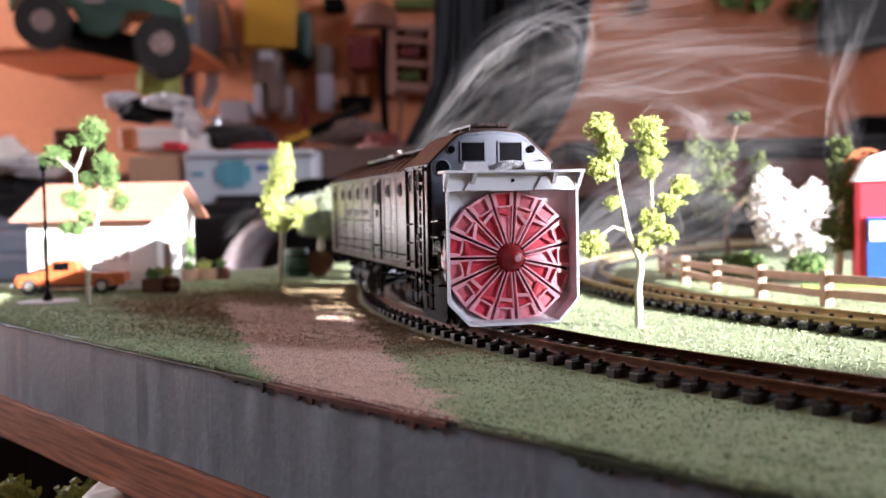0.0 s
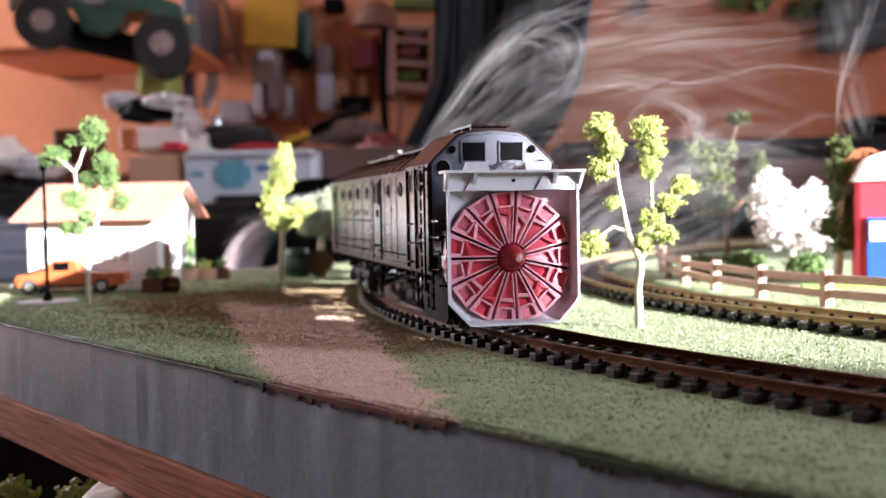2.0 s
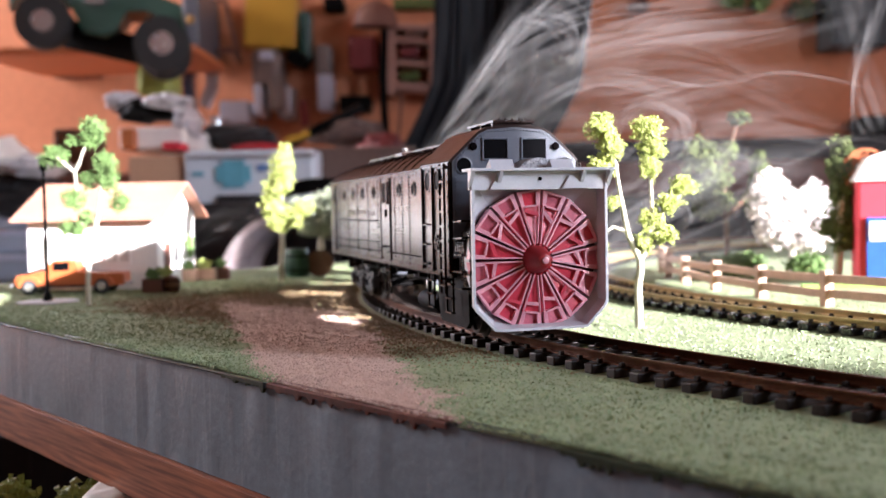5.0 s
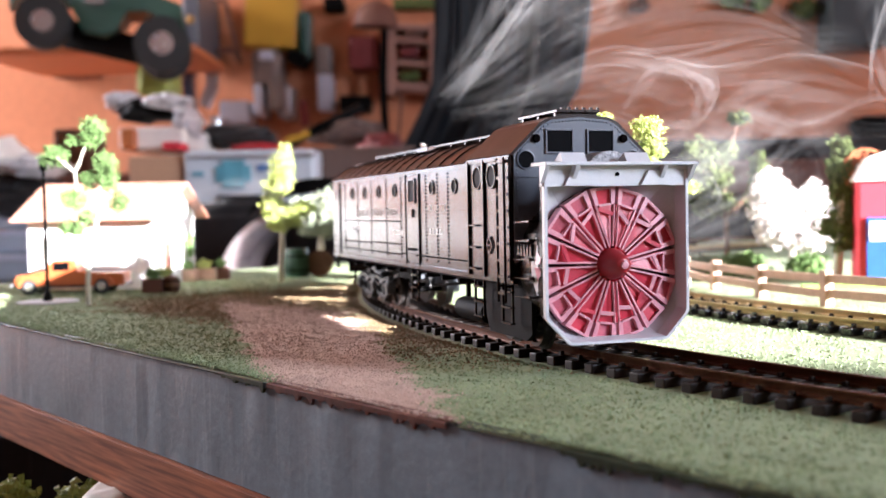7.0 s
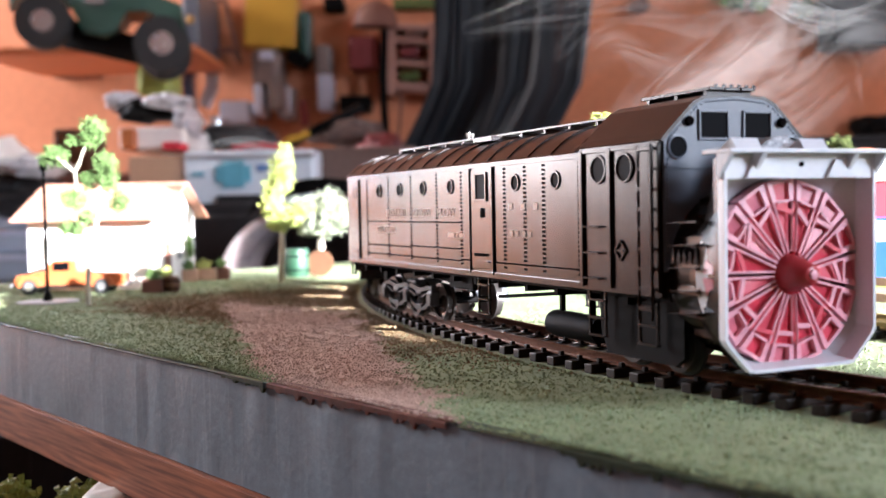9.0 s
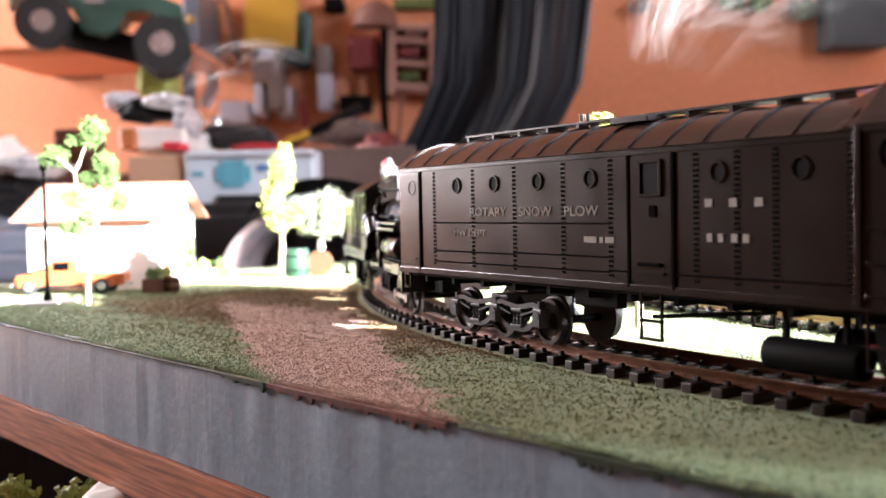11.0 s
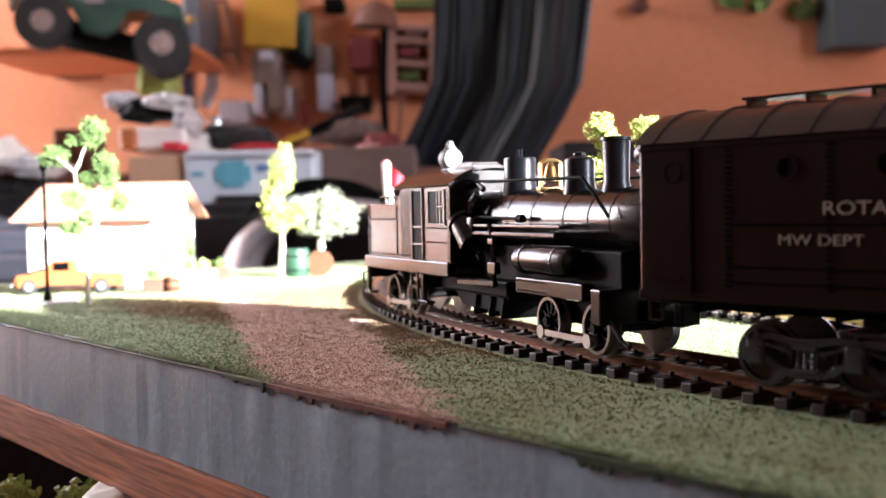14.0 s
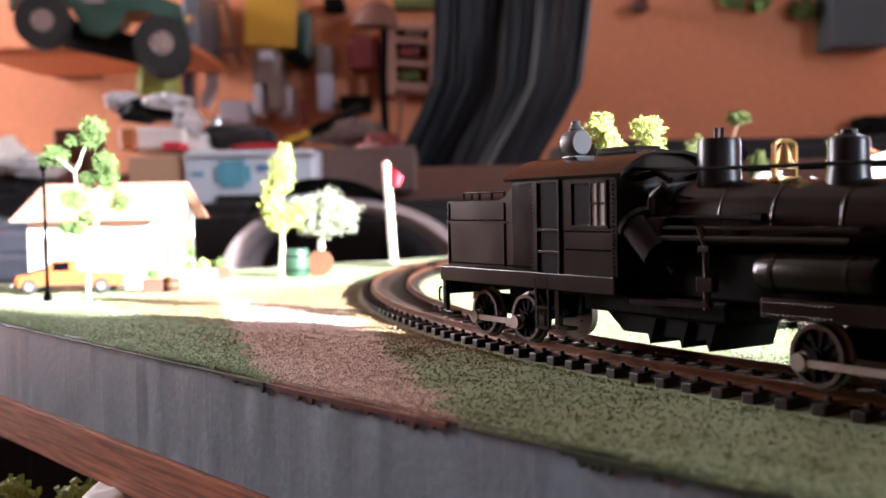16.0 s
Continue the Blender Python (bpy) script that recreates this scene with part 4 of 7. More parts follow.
bmesh.ops.bisect_plane(bm, geom=bm.verts[:] + bm.edges[:] + bm.faces[:], plane_co=(-0.1320, 2.1800, 0.4182), plane_no=(0, 0, -1), clear_outer=True)
bmesh.ops.holes_fill(bm, edges=bm.edges)
hung("helmet", "dark brown domed hat hung on the wall", "hat", bm, M_DOORB, smooth=50)
hung("crowbar", "long dark iron bar hung on the wall", "bar", strip([Vector((-0.1143, 2.2000, 0.4189)), Vector((-0.1192, 2.2000, 0.3010)), Vector((-0.1151, 2.2000, 0.1646))], 0.016, 0.016), M_BLACK)
hung("long_rod", "thin dark rod leaning on the wall", "rod", strip([Vector((-0.0806, 2.2400, 0.2869)), Vector((-0.0926, 2.2400, 0.1785))], 0.007, 0.007), M_DOORB)
t = thing("wooden_rack", "pinkish brown wooden tool rack on the wall", "rack")
for c, w, h in (((-0.1024, 2.2200, 0.3567), 16, 125), ((-0.0137, 2.2200, 0.3549), 14, 130)):
    part("upright", cuboid(c, w / 1840 * 2.22, 0.03, h / 1840 * 2.22), M_PINKWOOD, t, mm=False)
for c, w, h in (((-0.0569, 2.2300, 0.4253), 60, 12), ((-0.0575, 2.2300, 0.3967), 60, 11), ((-0.0585, 2.2300, 0.3489), 60, 11), ((-0.0595, 2.2300, 0.2986), 60, 16)):
    part("slat", cuboid(c, w / 1840 * 2.22, 0.03, h / 1840 * 2.22, tilt=5), M_PINKWOOD, t, mm=False)
for c, mt in (((-0.0631, 2.2400, 0.3744), M_MAROON), ((-0.0641, 2.2400, 0.3239), M_LEAFD), ((-0.0502, 2.2400, 0.4125), M_DOORB)):
    hung("tin", "small tin on the wooden rack", "tin", cuboid(c, 0.0406, 0.02, 0.0191), mt, "tins on the rack")
hung("radio", "small black radio on the wall", "radio", cuboid((-0.1807, 2.2000, 0.2643), 0.0646, 0.05, 0.0311), M_BLACK)
hung("green_strip", "olive strip along the top of the wall", "strip", cuboid((-0.0493, 2.2600, 0.4823), 0.0956, 0.02, 0.0215), M_LEAFD)
hung("wall_hook", "dark iron hook on the wall", "hook", cuboid((-0.2238, 2.2400, 0.4806), 0.0430, 0.03, 0.0263), M_BLACK)

# bench with boxes and clutter
solo("workbench", cuboid((-0.2369, 1.5500, 0.0765), 1.9, 0.6, 0.05), M_DOORB, "dark wooden workbench along the wall", "workbench", mm=False)
for x in (-1.1, 0.6):
    bm = bmesh.new()
    box(bm, x, x + 0.08, 1.6, 1.68, -0.9, 0.055, 0.004)
    solo("bench_leg", bm, M_DOORB, "square wooden bench leg", "leg", mm=False, group="bench legs")


def carton():
    t = thing("appliance_box", "white and tan cardboard box with blue print", "box")
    bm = bmesh.new()
    x0, _, z1 = -0.3331, 1.3500, 0.1196
    x1, _, z0 = -0.1662, 1.3500, -0.1424
    box(bm, x0, x1, 1.35, 1.72, z0, z1, 0.003)
    part("front_panel", bm, M_CARTON, t, mm=False)
    xl, _, _ = -0.4084, 1.3500, 0.1210
    bm = bmesh.new()
    box(bm, xl, x0 - 0.002, 1.36, 1.72, z0, z1 - 0.004, 0.003)
    part("side_panel", bm, M_CARDTAN, t, "tan cardboard side", mm=False)
    for c, w, h in (((-0.2695, 1.3460, 0.0890), 62, 30), ((-0.2693, 1.3450, 0.0890), 40, 48), ((-0.2212, 1.3460, 0.0961), 46, 11), ((-0.3148, 1.3460, 0.0899), 22, 7)):
        part("print", cuboid(c, w / 1840 * 1.35, 0.003, h / 1840 * 1.35, 0.001), M_CYAN if w != 46 else M_BLUEP, t, mm=False)
    part("lid_edge", cuboid((-0.2443, 1.3430, 0.1117), 0.1702, 0.006, 0.0037, 0.001), M_STEELD, t, mm=False)
    # no real opening: a near-black slab on the front paints the hole's inner shade
    part("cut_out", cuboid((-0.2508, 1.3430, 0.0069), 0.0807, 0.006, 0.1100, 0.001), M_DARK, t, "near-black panel for the shade in the cut-out hole", mm=False)


carton()
solo("box", cuboid((-0.3882, 1.4000, 0.1407), 0.0883, 0.2, 0.0304), M_WHITE, "white box with orange end on the carton", "box", mm=False)
solo("box", cuboid((-0.4170, 1.3900, 0.1399), 0.0213, 0.2, 0.0289), M_ORSHELF, "small orange box on the carton", "box", mm=False)
solo("box", cuboid((-0.3523, 1.3600, 0.1278), 0.0236, 0.05, 0.0103), M_FLAG, "small bright red box on the carton", "box", mm=False)


def crumple(c, sx, sy, sz, seed, amp=0.35):
    bm = bmesh.new()
    bmesh.ops.create_icosphere(bm, subdivisions=4, radius=1)
    for v in bm.verts:
        q = v.co.copy()
        v.co *= 1 + amp * noise.noise(q * 1.6 + Vector((seed, 0, 0))) + amp * .5 * noise.noise(q * 4 + Vector((seed, 3, 0)))
        v.co = Vector((v.co.x * sx, v.co.y * sy, v.co.z * sz)) + Vector(c)
    return bm


for c, a, b, mt, seed, lab, tl in (((-0.4196, 1.5000, 0.1860), 52, 20, M_BLACK, 1, "crumpled black plastic bag on the boxes", 0), ((-0.3806, 1.4700, 0.1951), 40, 14, M_BAG, 2, "crumpled white plastic bag on the boxes", 1), ((-0.3487, 1.4500, 0.1667), 18, 26, M_BAG, 7, "crumpled white plastic bag on the boxes", 1), ((-0.4641, 1.5500, 0.2064), 30, 16, M_BAG, 9, "crumpled white plastic bag on the boxes", 1),
                          ((-0.3163, 1.6000, 0.1543), 75, 20, M_DARK, 3, "dark cloth heap on the bench", 0), ((-0.1610, 1.7500, 0.1689), 60, 26, M_HEAP, 4, "grey-brown heap of rags on the bench", 0), ((-0.0971, 1.7000, 0.1393), 40, 26, M_MAROON, 5, "dark red cloth on the bench", 0), ((-0.2644, 1.5000, 0.1312), 46, 7, M_FLAG, 6, "bright red cable bundle on the bench", 0)):
    hung("bag" if "bag" in lab else "cloth", lab, "bag" if "bag" in lab else "cloth", crumple(c, a / 1840 * c[1], 0.06, b / 1840 * c[1], seed), mt, smooth=70)
hung("clamp_arm", "black adjustable lamp arm over the bench", "lamp arm", strip([Vector((-0.2583, 1.7000, 0.1424)), Vector((-0.1883, 1.7000, 0.1778)), Vector((-0.1316, 1.7500, 0.2108))], 0.014, 0.014), M_BLACK)
hung("ruler", "yellow folding rule on the bench", "ruler", strip([Vector((-0.2459, 1.6500, 0.1500)), Vector((-0.2072, 1.6500, 0.1618))], 0.008, 0.01), M_YELLOW)
solo("drawer_box", cuboid((-0.1110, 1.4500, 0.0955), 0.1497, 0.2, 0.0630), M_HEAP, "grey-brown drawer box on the bench", "box", mm=False)


def cabinet(label, c, w, h, dep, mt, doors):
    """A floor cabinet whose top is h / 2 above c."""
    top, full = c[2] + h / 2, c[2] + h / 2 + 0.9
    t = thing("dark_cabinet", label, "cabinet", Matrix.Translation((c[0], c[1], -0.9)), group="cabinets behind the layout")
    part("body", cuboid((0, 0, full / 2), w, dep, full), mt, t, mm=False)
    for k in range(doors):
        x = -w / 2 + w * (k + .5) / doors
        dr = part("door", cuboid((x, -0.016, full / 2), w / doors - 0.012, 0.015, full - 0.03), mt, t, mm=False)
        part("handle", cuboid((x + w / doors * .4, -0.03, full - 0.1), 0.008, 0.013, 0.05), M_STEEL, dr, mm=False)


cabinet("dark cabinet with closed doors behind the layout", (-0.1255, 1.2500, -0.0269), 0.3532, 0.1562, 0.25, M_DARK, 3)
cabinet("low dark cabinet against the orange wall", (0.4868, 1.7000, 0.0193), 0.5728, 0.2494, 0.25, M_DARK, 4)



def arch():
    t = thing("arch_bridge", "glossy mauve grey arch standing behind the layout", "arch")
    bm = bmesh.new()
    prev = None
    c = Vector((-0.1116, 1.0500, -0.0332))
    for i in range(49):
        a = math.pi * (1.02 - 1.04 * i / 48)
        ca, sa = math.cos(a), math.sin(a)
        cur = []
        for r, y in ((1.0, 0), (1.0, 0.14), (0.83, 0.14), (0.81, 0.02), (0.85, 0), (0.93, -0.008)):
            cur.append(bm.verts.new(c + Vector((ca * 0.117 * r * (1 if ca < 0 else 1.22), y, sa * 0.086 * r))))
        if prev:
            for k in range(6):
                bm.faces.new((prev[k], cur[k], cur[(k + 1) % 6], prev[(k + 1) % 6]))
        prev = cur
    part("arch", bm, M_MAUVE, t, mm=False, smooth=40)
    bm = bmesh.new()
    prev = None
    for i in range(33):
        a = math.pi * (0.95 - 0.9 * i / 32)
        cur = [bm.verts.new(c + Vector((math.cos(a) * .075 - .01, y, .062 + math.sin(a) * r))) for r, y in ((.044, .0), (.044, .05), (.03, .05), (.03, 0))]
        if prev:
            for k in range(4):
                bm.faces.new((prev[k], cur[k], cur[(k + 1) % 4], prev[(k + 1) % 4]))
        prev = cur
    part("upper_band", bm, M_BLACK, t, mm=False, smooth=40)


arch()

# pale crates and wrapped things at the left end
for i, (c, w, h, mt) in enumerate((((-0.5645, 1.3600, 0.0052), 130, 40, M_CRATE), ((-0.5610, 1.3400, -0.0270), 150, 44, M_CRATE), ((-0.5791, 1.3800, 0.0385), 140, 44, M_CRATE), ((-0.5819, 1.3600, -0.0649), 160, 50, M_CRATE))):
    t = thing("storage_crate", "grey-blue plastic storage crate in a stack", "crate", group="stacked crates")
    part("body", cuboid(c, w / 1840 * c[1], 0.2, h / 1840 * c[1], 0.006), mt, t, mm=False)
    part("rim", cuboid((c[0], c[1] - 0.006, c[2] + h / 1840 * c[1] * .42), w / 1840 * c[1] * 1.03, 0.21, 0.006, 0.002), M_PALEBLUE, t, mm=False)
hung("bag", "white wrapped bundle on the crates", "bag", crumple((-0.5747, 1.3800, 0.1169), 0.0255, .06, 0.0255, 11), M_WHITE, smooth=70)
hung("bag", "white and blue wrapped bundle on the crates", "bag", crumple((-0.5265, 1.3700, 0.1037), 0.0328, .06, 0.0164, 12), M_BAG, smooth=70)
hung("cloth", "dark cloth heap on the crates", "cloth", crumple((-0.5636, 1.4000, 0.0684), 0.0647, .07, 0.0274, 13), M_DARK, smooth=70)
solo("box", cuboid((-0.6036, 1.7000, 0.1437), 0.0554, 0.1, 0.0739), M_RUST, "brown wooden box on the bench", "box", mm=False)


# dark hanging cloth
def curtain():
    bm = bmesh.new()
    L = [(-60, 778), (60, 776), (150, 770), (210, 742), (270, 712), (330, 690), (460, 680), (560, 680)]
    R = [(-60, 1062), (40, 1048), (100, 1034), (190, 1002), (260, 965), (330, 935), (460, 905), (560, 900)]
    rows = []
    for (y0, xl), (_, xr) in zip(L, R):
        row = []
        for i in range(61):
            u = i / 60
            px = xl + (xr - xl) * u
            D = 1.62 + 0.005 * math.sin(u * 23 + y0 * .006) + 0.012 * noise.noise(Vector((u * 14, y0 * .004, 1))) + 0.006 * noise.noise(Vector((u * 45, y0 * .003, 4))) + 0.02 * math.sin(u * 7)
            row.append(bm.verts.new((HX0 + (px - 784) * HXK * D, D, EYE_Z + (367.5 - 0.0195 * (px - 784) - y0) * HXK * D)))
        rows.append(row)
    for a, b in zip(rows, rows[1:]):
        for i in range(60):
            bm.faces.new((a[i], a[i + 1], b[i + 1], b[i]))
    r_ = bmesh.ops.extrude_face_region(bm, geom=bm.faces[:])
    bmesh.ops.translate(bm, verts=[v for v in r_["geom"] if isinstance(v, bmesh.types.BMVert)], vec=(0, .004, 0))
    solo("hanging_cloth", bm, M_CLOTH, "dark blue-black cloth hanging in folds before the wall", "cloth", mm=False, smooth=60)


HX0, HXK = 0.0, 1 / 1840.2
curtain()

# right side: plants and a dark panel high on the wall
rngp = random.Random(21)
for c, r, mt in (((0.6416, 2.2700, 0.4830), 34, M_LEAFG), ((0.6965, 2.2700, 0.4698), 22, M_LEAFG), ((0.7943, 2.2700, 0.4558), 32, M_LEAFD), ((0.4335, 2.2700, 0.4688), 20, M_DOORB)):
    data = ([], [])
    scatter_leaves(data, rngp, (0, 0, 0), (r / 1840 * 2000, 30, r / 1840 * 1500), 160, 9)
    ob = crown_mesh("hanging_plant", data, mt, None)
    ob.location = c
    tagged(ob, "dark green trailing plant hung on the wall", "plant", "hanging plants")
solo("notice_board", cuboid((0.8943, 2.2000, 0.4229), 0.1315, 0.03, 0.1196), M_SLATE2, "dark teal board on the wall", "board", mm=False)
hung("bag", "black bag hung on the wall", "bag", crumple((0.9363, 2.2600, 0.1962), 0.0496, .05, 0.0268, 17), M_BLACK, smooth=70)

# below the board: dark bench top with plants and paper
solo("low_cabinet", cuboid((-0.25, 0.66, -0.50), 1.5, 0.5, 0.80), M_DARK, "dark cabinet standing under the layout", "cabinet", mm=False)
solo("lower_shelf", cuboid((-0.35, 0.30, -0.30), 1.6, 0.9, 0.03), M_DARK, "dark shelf below the layout", "shelf", mm=False)
for (x, y, z), n in (((-0.1403, 0.3300, -0.0496), 300), ((-0.1182, 0.3300, -0.0507), 260)):
    data = ([], [])
    scatter_leaves(data, rngp, (0, 0, 0), (9, 9, 7), n, 1.6)
    ob = crown_mesh("potted_plant", data, M_LIME2, None)
    ob.location = (x, y, z)
    tagged(ob, "lime green leaves of a plant below the layout", "plant", "plants below the layout")
hung("paper_sheet", "white crumpled paper below the layout", "paper", crumple((-0.0980, 0.3200, -0.0490), .016, .02, .006, 19), M_WHITE, smooth=60)
bm = bmesh.new()
tube(bm, [Vector((-0.1441, 0.4100, -0.0572)), Vector((-0.1365, 0.4100, -0.0642)), Vector((-0.1322, 0.4100, -0.0700)), Vector((-0.1200, 0.4100, -0.0782))], 0.0009, 6)
solo("red_wire", bm, M_FLAG, "thin red wire hanging below the board", "wire", mm=False)

# ---- the rotary snow plow, x forward from its third porthole, z from the rail top ----
plow = thing("snow_plow", "dark brown snow plow car with red rotor and grey hood", "model train")


def arc_roof(half, z_eave, z_top, n=14):
    """Points of a roof's cross-section from one eave to the other."""
    pts = []
    for i in range(n + 1):
        u = -1 + 2 * i / n
        pts.append((half * u, z_eave + (z_top - z_eave) * (1 - abs(u) ** 2.6)))
    return pts


def build_plow():
    W = 18.3
    # box body with sill
    bm = bmesh.new()
    box(bm, -70.8, 93, -W, W, 17.6, 48.2, 0.35)
    body = part("body", bm, M_BODY, plow)
    for s in (-1, 1):
        bm = bmesh.new()
        box(bm, -71, 122.5, s * (W + 0.35), s * (W - 1), 16.6, 18.3, 0.15)
        part("sill", bm, M_BODY, plow)
        bm = bmesh.new()
        box(bm, -71, 92.4, s * (W + 0.25), s * (W - 1), 46.6, 47.3, 0.1)
        part("eave_strip", bm, M_BODY, plow)
    # grooves between side panels: narrow dark strips standing a hair proud
    for x in (-58.2, 33.6, 47.6):
        for s in (-1, 1):
            bm = bmesh.new()
            box(bm, x - 0.35, x + 0.35, s * (W + 0.45), s * (W - 0.2), 17.6, 46.6, 0.1)
            part("door_post", bm, M_SEAM, body)
    for x0, x1, z in ((-50, 27, 31.6), (-50, -10, 23.6), (-10, 27, 24.0), (27, 92, 21.0), (-50, 27, 20.6)):
        for s in (-1, 1):
            bm = bmesh.new()
            box(bm, x0, x1, s * (W + 0.16), s * (W - 0.2), z - 0.2, z + 0.2)
            part("panel_strip", bm, M_SEAM, body)
    bm = bmesh.new()
    for x in (-50, -29.5, -10, 10.2, 27.5, 54, 65, 74.5, 91):
        for k in range(25):
            z = 19.6 + k * 1.08
            for s in (-1, 1):
                box(bm, x - 0.7, x + 0.7, s * (W + 0.16), s * (W - 0.05), z, z + 0.55)
    tagged(part("rivets", bm, M_SEAM, body), kind="stuff")
    # portholes
    for x, z, r, y in [(q, 42.0, 1.75, W) for q in (-62.7, -37.9, -19.3, 0, 20.3, 60.1, 80.3)] + [(99.8, 43.7, 2.7, 18.8), (109.9, 43.7, 2.7, 18.8)]:
        for s in (-1, 1):
            bm = bmesh.new()
            ring = []
            for i in range(24):
                c_, s_ = math.cos(2 * math.pi * i / 24), math.sin(2 * math.pi * i / 24)
                ring.append([bm.verts.new((x + (r + .25 + .34 * math.cos(j * math.pi / 3)) * c_, s * (y + .12 + .34 * math.sin(j * math.pi / 3)), z + (r + .25 + .34 * math.cos(j * math.pi / 3)) * s_)) for j in range(6)])
            for i in range(24):
                for j in range(6):
                    bm.faces.new((ring[i][j], ring[(i + 1) % 24][j], ring[(i + 1) % 24][(j + 1) % 6], ring[i][(j + 1) % 6]))
            hole = part("porthole", bm, M_BODY, plow, smooth=40)
            bm = bmesh.new()
            turned(bm, [(r, -0.06), (r, 0.12)], (x, s * y, z), "Y", 20)
            part("pane", bm, M_GLASS, hole)
    # doors
    for x0, x1, win in ((-70.2, -58.6, 0), (34.4, 47.0, 1)):
        bm = bmesh.new()
        box(bm, x0, x1, -W - 0.25, -W + 0.1, 19, 46.2, 0.12)
        box(bm, x0 + 2, x1 - 2, -W - 0.7, -W, 20.6, 21.2)
        door = part("door", bm, M_BODY, plow)
        if win:
            bm = bmesh.new()
            for a in ((37.2, 38), (43.6, 44.4)):
                box(bm, a[0], a[1], -W - 0.75, -W, 37.4, 45.4, 0.1)
            for b in ((37.4, 38.1), (44.7, 45.4)):
                box(bm, 37.2, 44.4, -W - 0.75, -W, b[0], b[1], 0.1)
            part("window_frame", bm, M_BODY, door)
            bm = bmesh.new()
            box(bm, 38, 43.6, -W - 0.4, -W, 38.1, 44.7)
            part("pane", bm, M_GLASS, door)
            bm = bmesh.new()
            box(bm, 40.5, 42.5, -W - 0.6, -W, 33, 35.6, 0.15)
            box(bm, 37, 44, -W - 0.9, -W, 22.4, 23.2, 0.15)
            part("handle", bm, M_SEAM, door)
    # curved roof with standing seams and running board
    bm = bmesh.new()
    pts = arc_roof(W + 0.4, 48.0, 55.2)
    prism(bm, pts, -71.6, 95)
    part("roof", bm, M_ROOF, plow, smooth=35)
    bm = bmesh.new()
    for i in range(15):
        x = -67 + i * 11.2
        q = arc_roof(W + 0.2, 48.3, 55.45, 12)
        for (y0, z0), (y1, z1) in zip(q, q[1:]):
            bar(bm, (x, y0, z0), (x, y1, z1), 0.5, 0.5)
    part("roof_seam", bm, M_ROOF, plow)
    bm = bmesh.new()
    for y in (-3.4, -1.1, 1.2):
        box(bm, -56, 88, y, y + 2.1, 56.6, 57.2, 0.1)
    for x in range(-55, 88, 13):
        box(bm, x, x + 1, -3.4, 3.3, 54.6, 56.6)
    part("running_board", bm, M_ROOF, plow)
    for x, r, h in ((-5, 0.55, 59.6), (-2.4, 0.55, 59.2)):
        bm = bmesh.new()
        turned(bm, [(r, 55), (r, h - 1), (r * 1.3, h - 0.8), (r * 1.3, h)], (x, 0, 0), "Z", 10)
        part("vent_pipe", bm, M_STEEL, plow, smooth=40)
    bm = bmesh.new()
    box(bm, 18, 30, -9.5, -3.6, 54.8, 56.2, 0.2)
    part("roof_hatch", bm, M_ROOF, plow)
    # cab: taller front end with an eight-sided roofline
    prof = [(-18.7, 17.6), (18.7, 17.6), (18.7, 48.6), (17.4, 50.0), (10.6, 56.4), (8.0, 57.6), (0, 58.3), (-8.0, 57.6), (-10.6, 56.4), (-17.4, 50.0), (-18.7, 48.6)]
    bm = bmesh.new()
    prism(bm, prof, 92.6, 122.4)
    cab = part("cab", bm, M_BODY, plow)
    bm = bmesh.new()
    low = [(y * 0.985, 47.5 + (z - 48) * 0.72) for y, z in prof[2:]]
    A = [bm.verts.new((84, y, z)) for y, z in low]
    B = [bm.verts.new((93, y, z)) for y, z in prof[2:]]
    for i in range(8):
        bm.faces.new((A[i], B[i], B[i + 1], A[i + 1]))
    bm.faces.new(A)
    part("hip_roof", bm, M_ROOF, plow)
    bm = bmesh.new()
    rp = prof[2:]
    rings = []
    for i, (y, z) in enumerate(rp):
        (ya, za), (yb, zb) = rp[max(0, i - 1)], rp[min(len(rp) - 1, i + 1)]
        nrm = Vector((0, zb - za, -(yb - ya))).normalized() * 0.35
        rings.append([bm.verts.new((x, y + nrm.y * k, z + nrm.z * k)) for x, k in ((92.4, -1), (123, -1), (123, 1), (92.4, 1))])
    for a, b in zip(rings, rings[1:]):
        for j in range(4):
            bm.faces.new((a[j], a[(j + 1) % 4], b[(j + 1) % 4], b[j]))
    bm.faces.new(rings[0])
    bm.faces.new(rings[-1][::-1])
    bmesh.ops.recalc_face_normals(bm, faces=bm.faces)
    part("cab_roof", bm, M_ROOF, plow)
    bm = bmesh.new()
    for y in (-6.0, -1.9, 2.2):
        box(bm, 98, 122.3, y, y + 3.8, 59.2, 59.9, 0.1)
    for x in (100, 110, 120):
        box(bm, x, x + 1, -5.8, 5.8, 57.6, 59.2)
    for y in range(-5, 6, 2):
        box(bm, 122.3, 122.7, y, y + 0.8, 59.9, 60.4)
    part("roof_platform", bm, M_ROOF, plow)
    # front face plate, pale grey in the light
    bm = bmesh.new()
    face = [(y * 0.97, min(z, 48.6 + (z - 48.6) * 0.96) if z > 30 else 22) for y, z in prof]
    prism(bm, face, 122.4, 123.0)
    front = part("front_plate", bm, M_SLATE, plow, "blue-grey riveted front plate")
    bm = bmesh.new()
    for (y0, z0), (y1, z1) in zip(rp, rp[1:]):
        n = max(2, int(math.hypot(y1 - y0, z1 - z0) / 1.0))
        for k in range(n):
            u = k / n
            bmesh.ops.create_icosphere(bm, subdivisions=1, radius=0.28, matrix=Matrix.Translation((123.05, (y0 + (y1 - y0) * u) * 0.94, 48 + ((z0 + (z1 - z0) * u) - 48) * 0.9)))
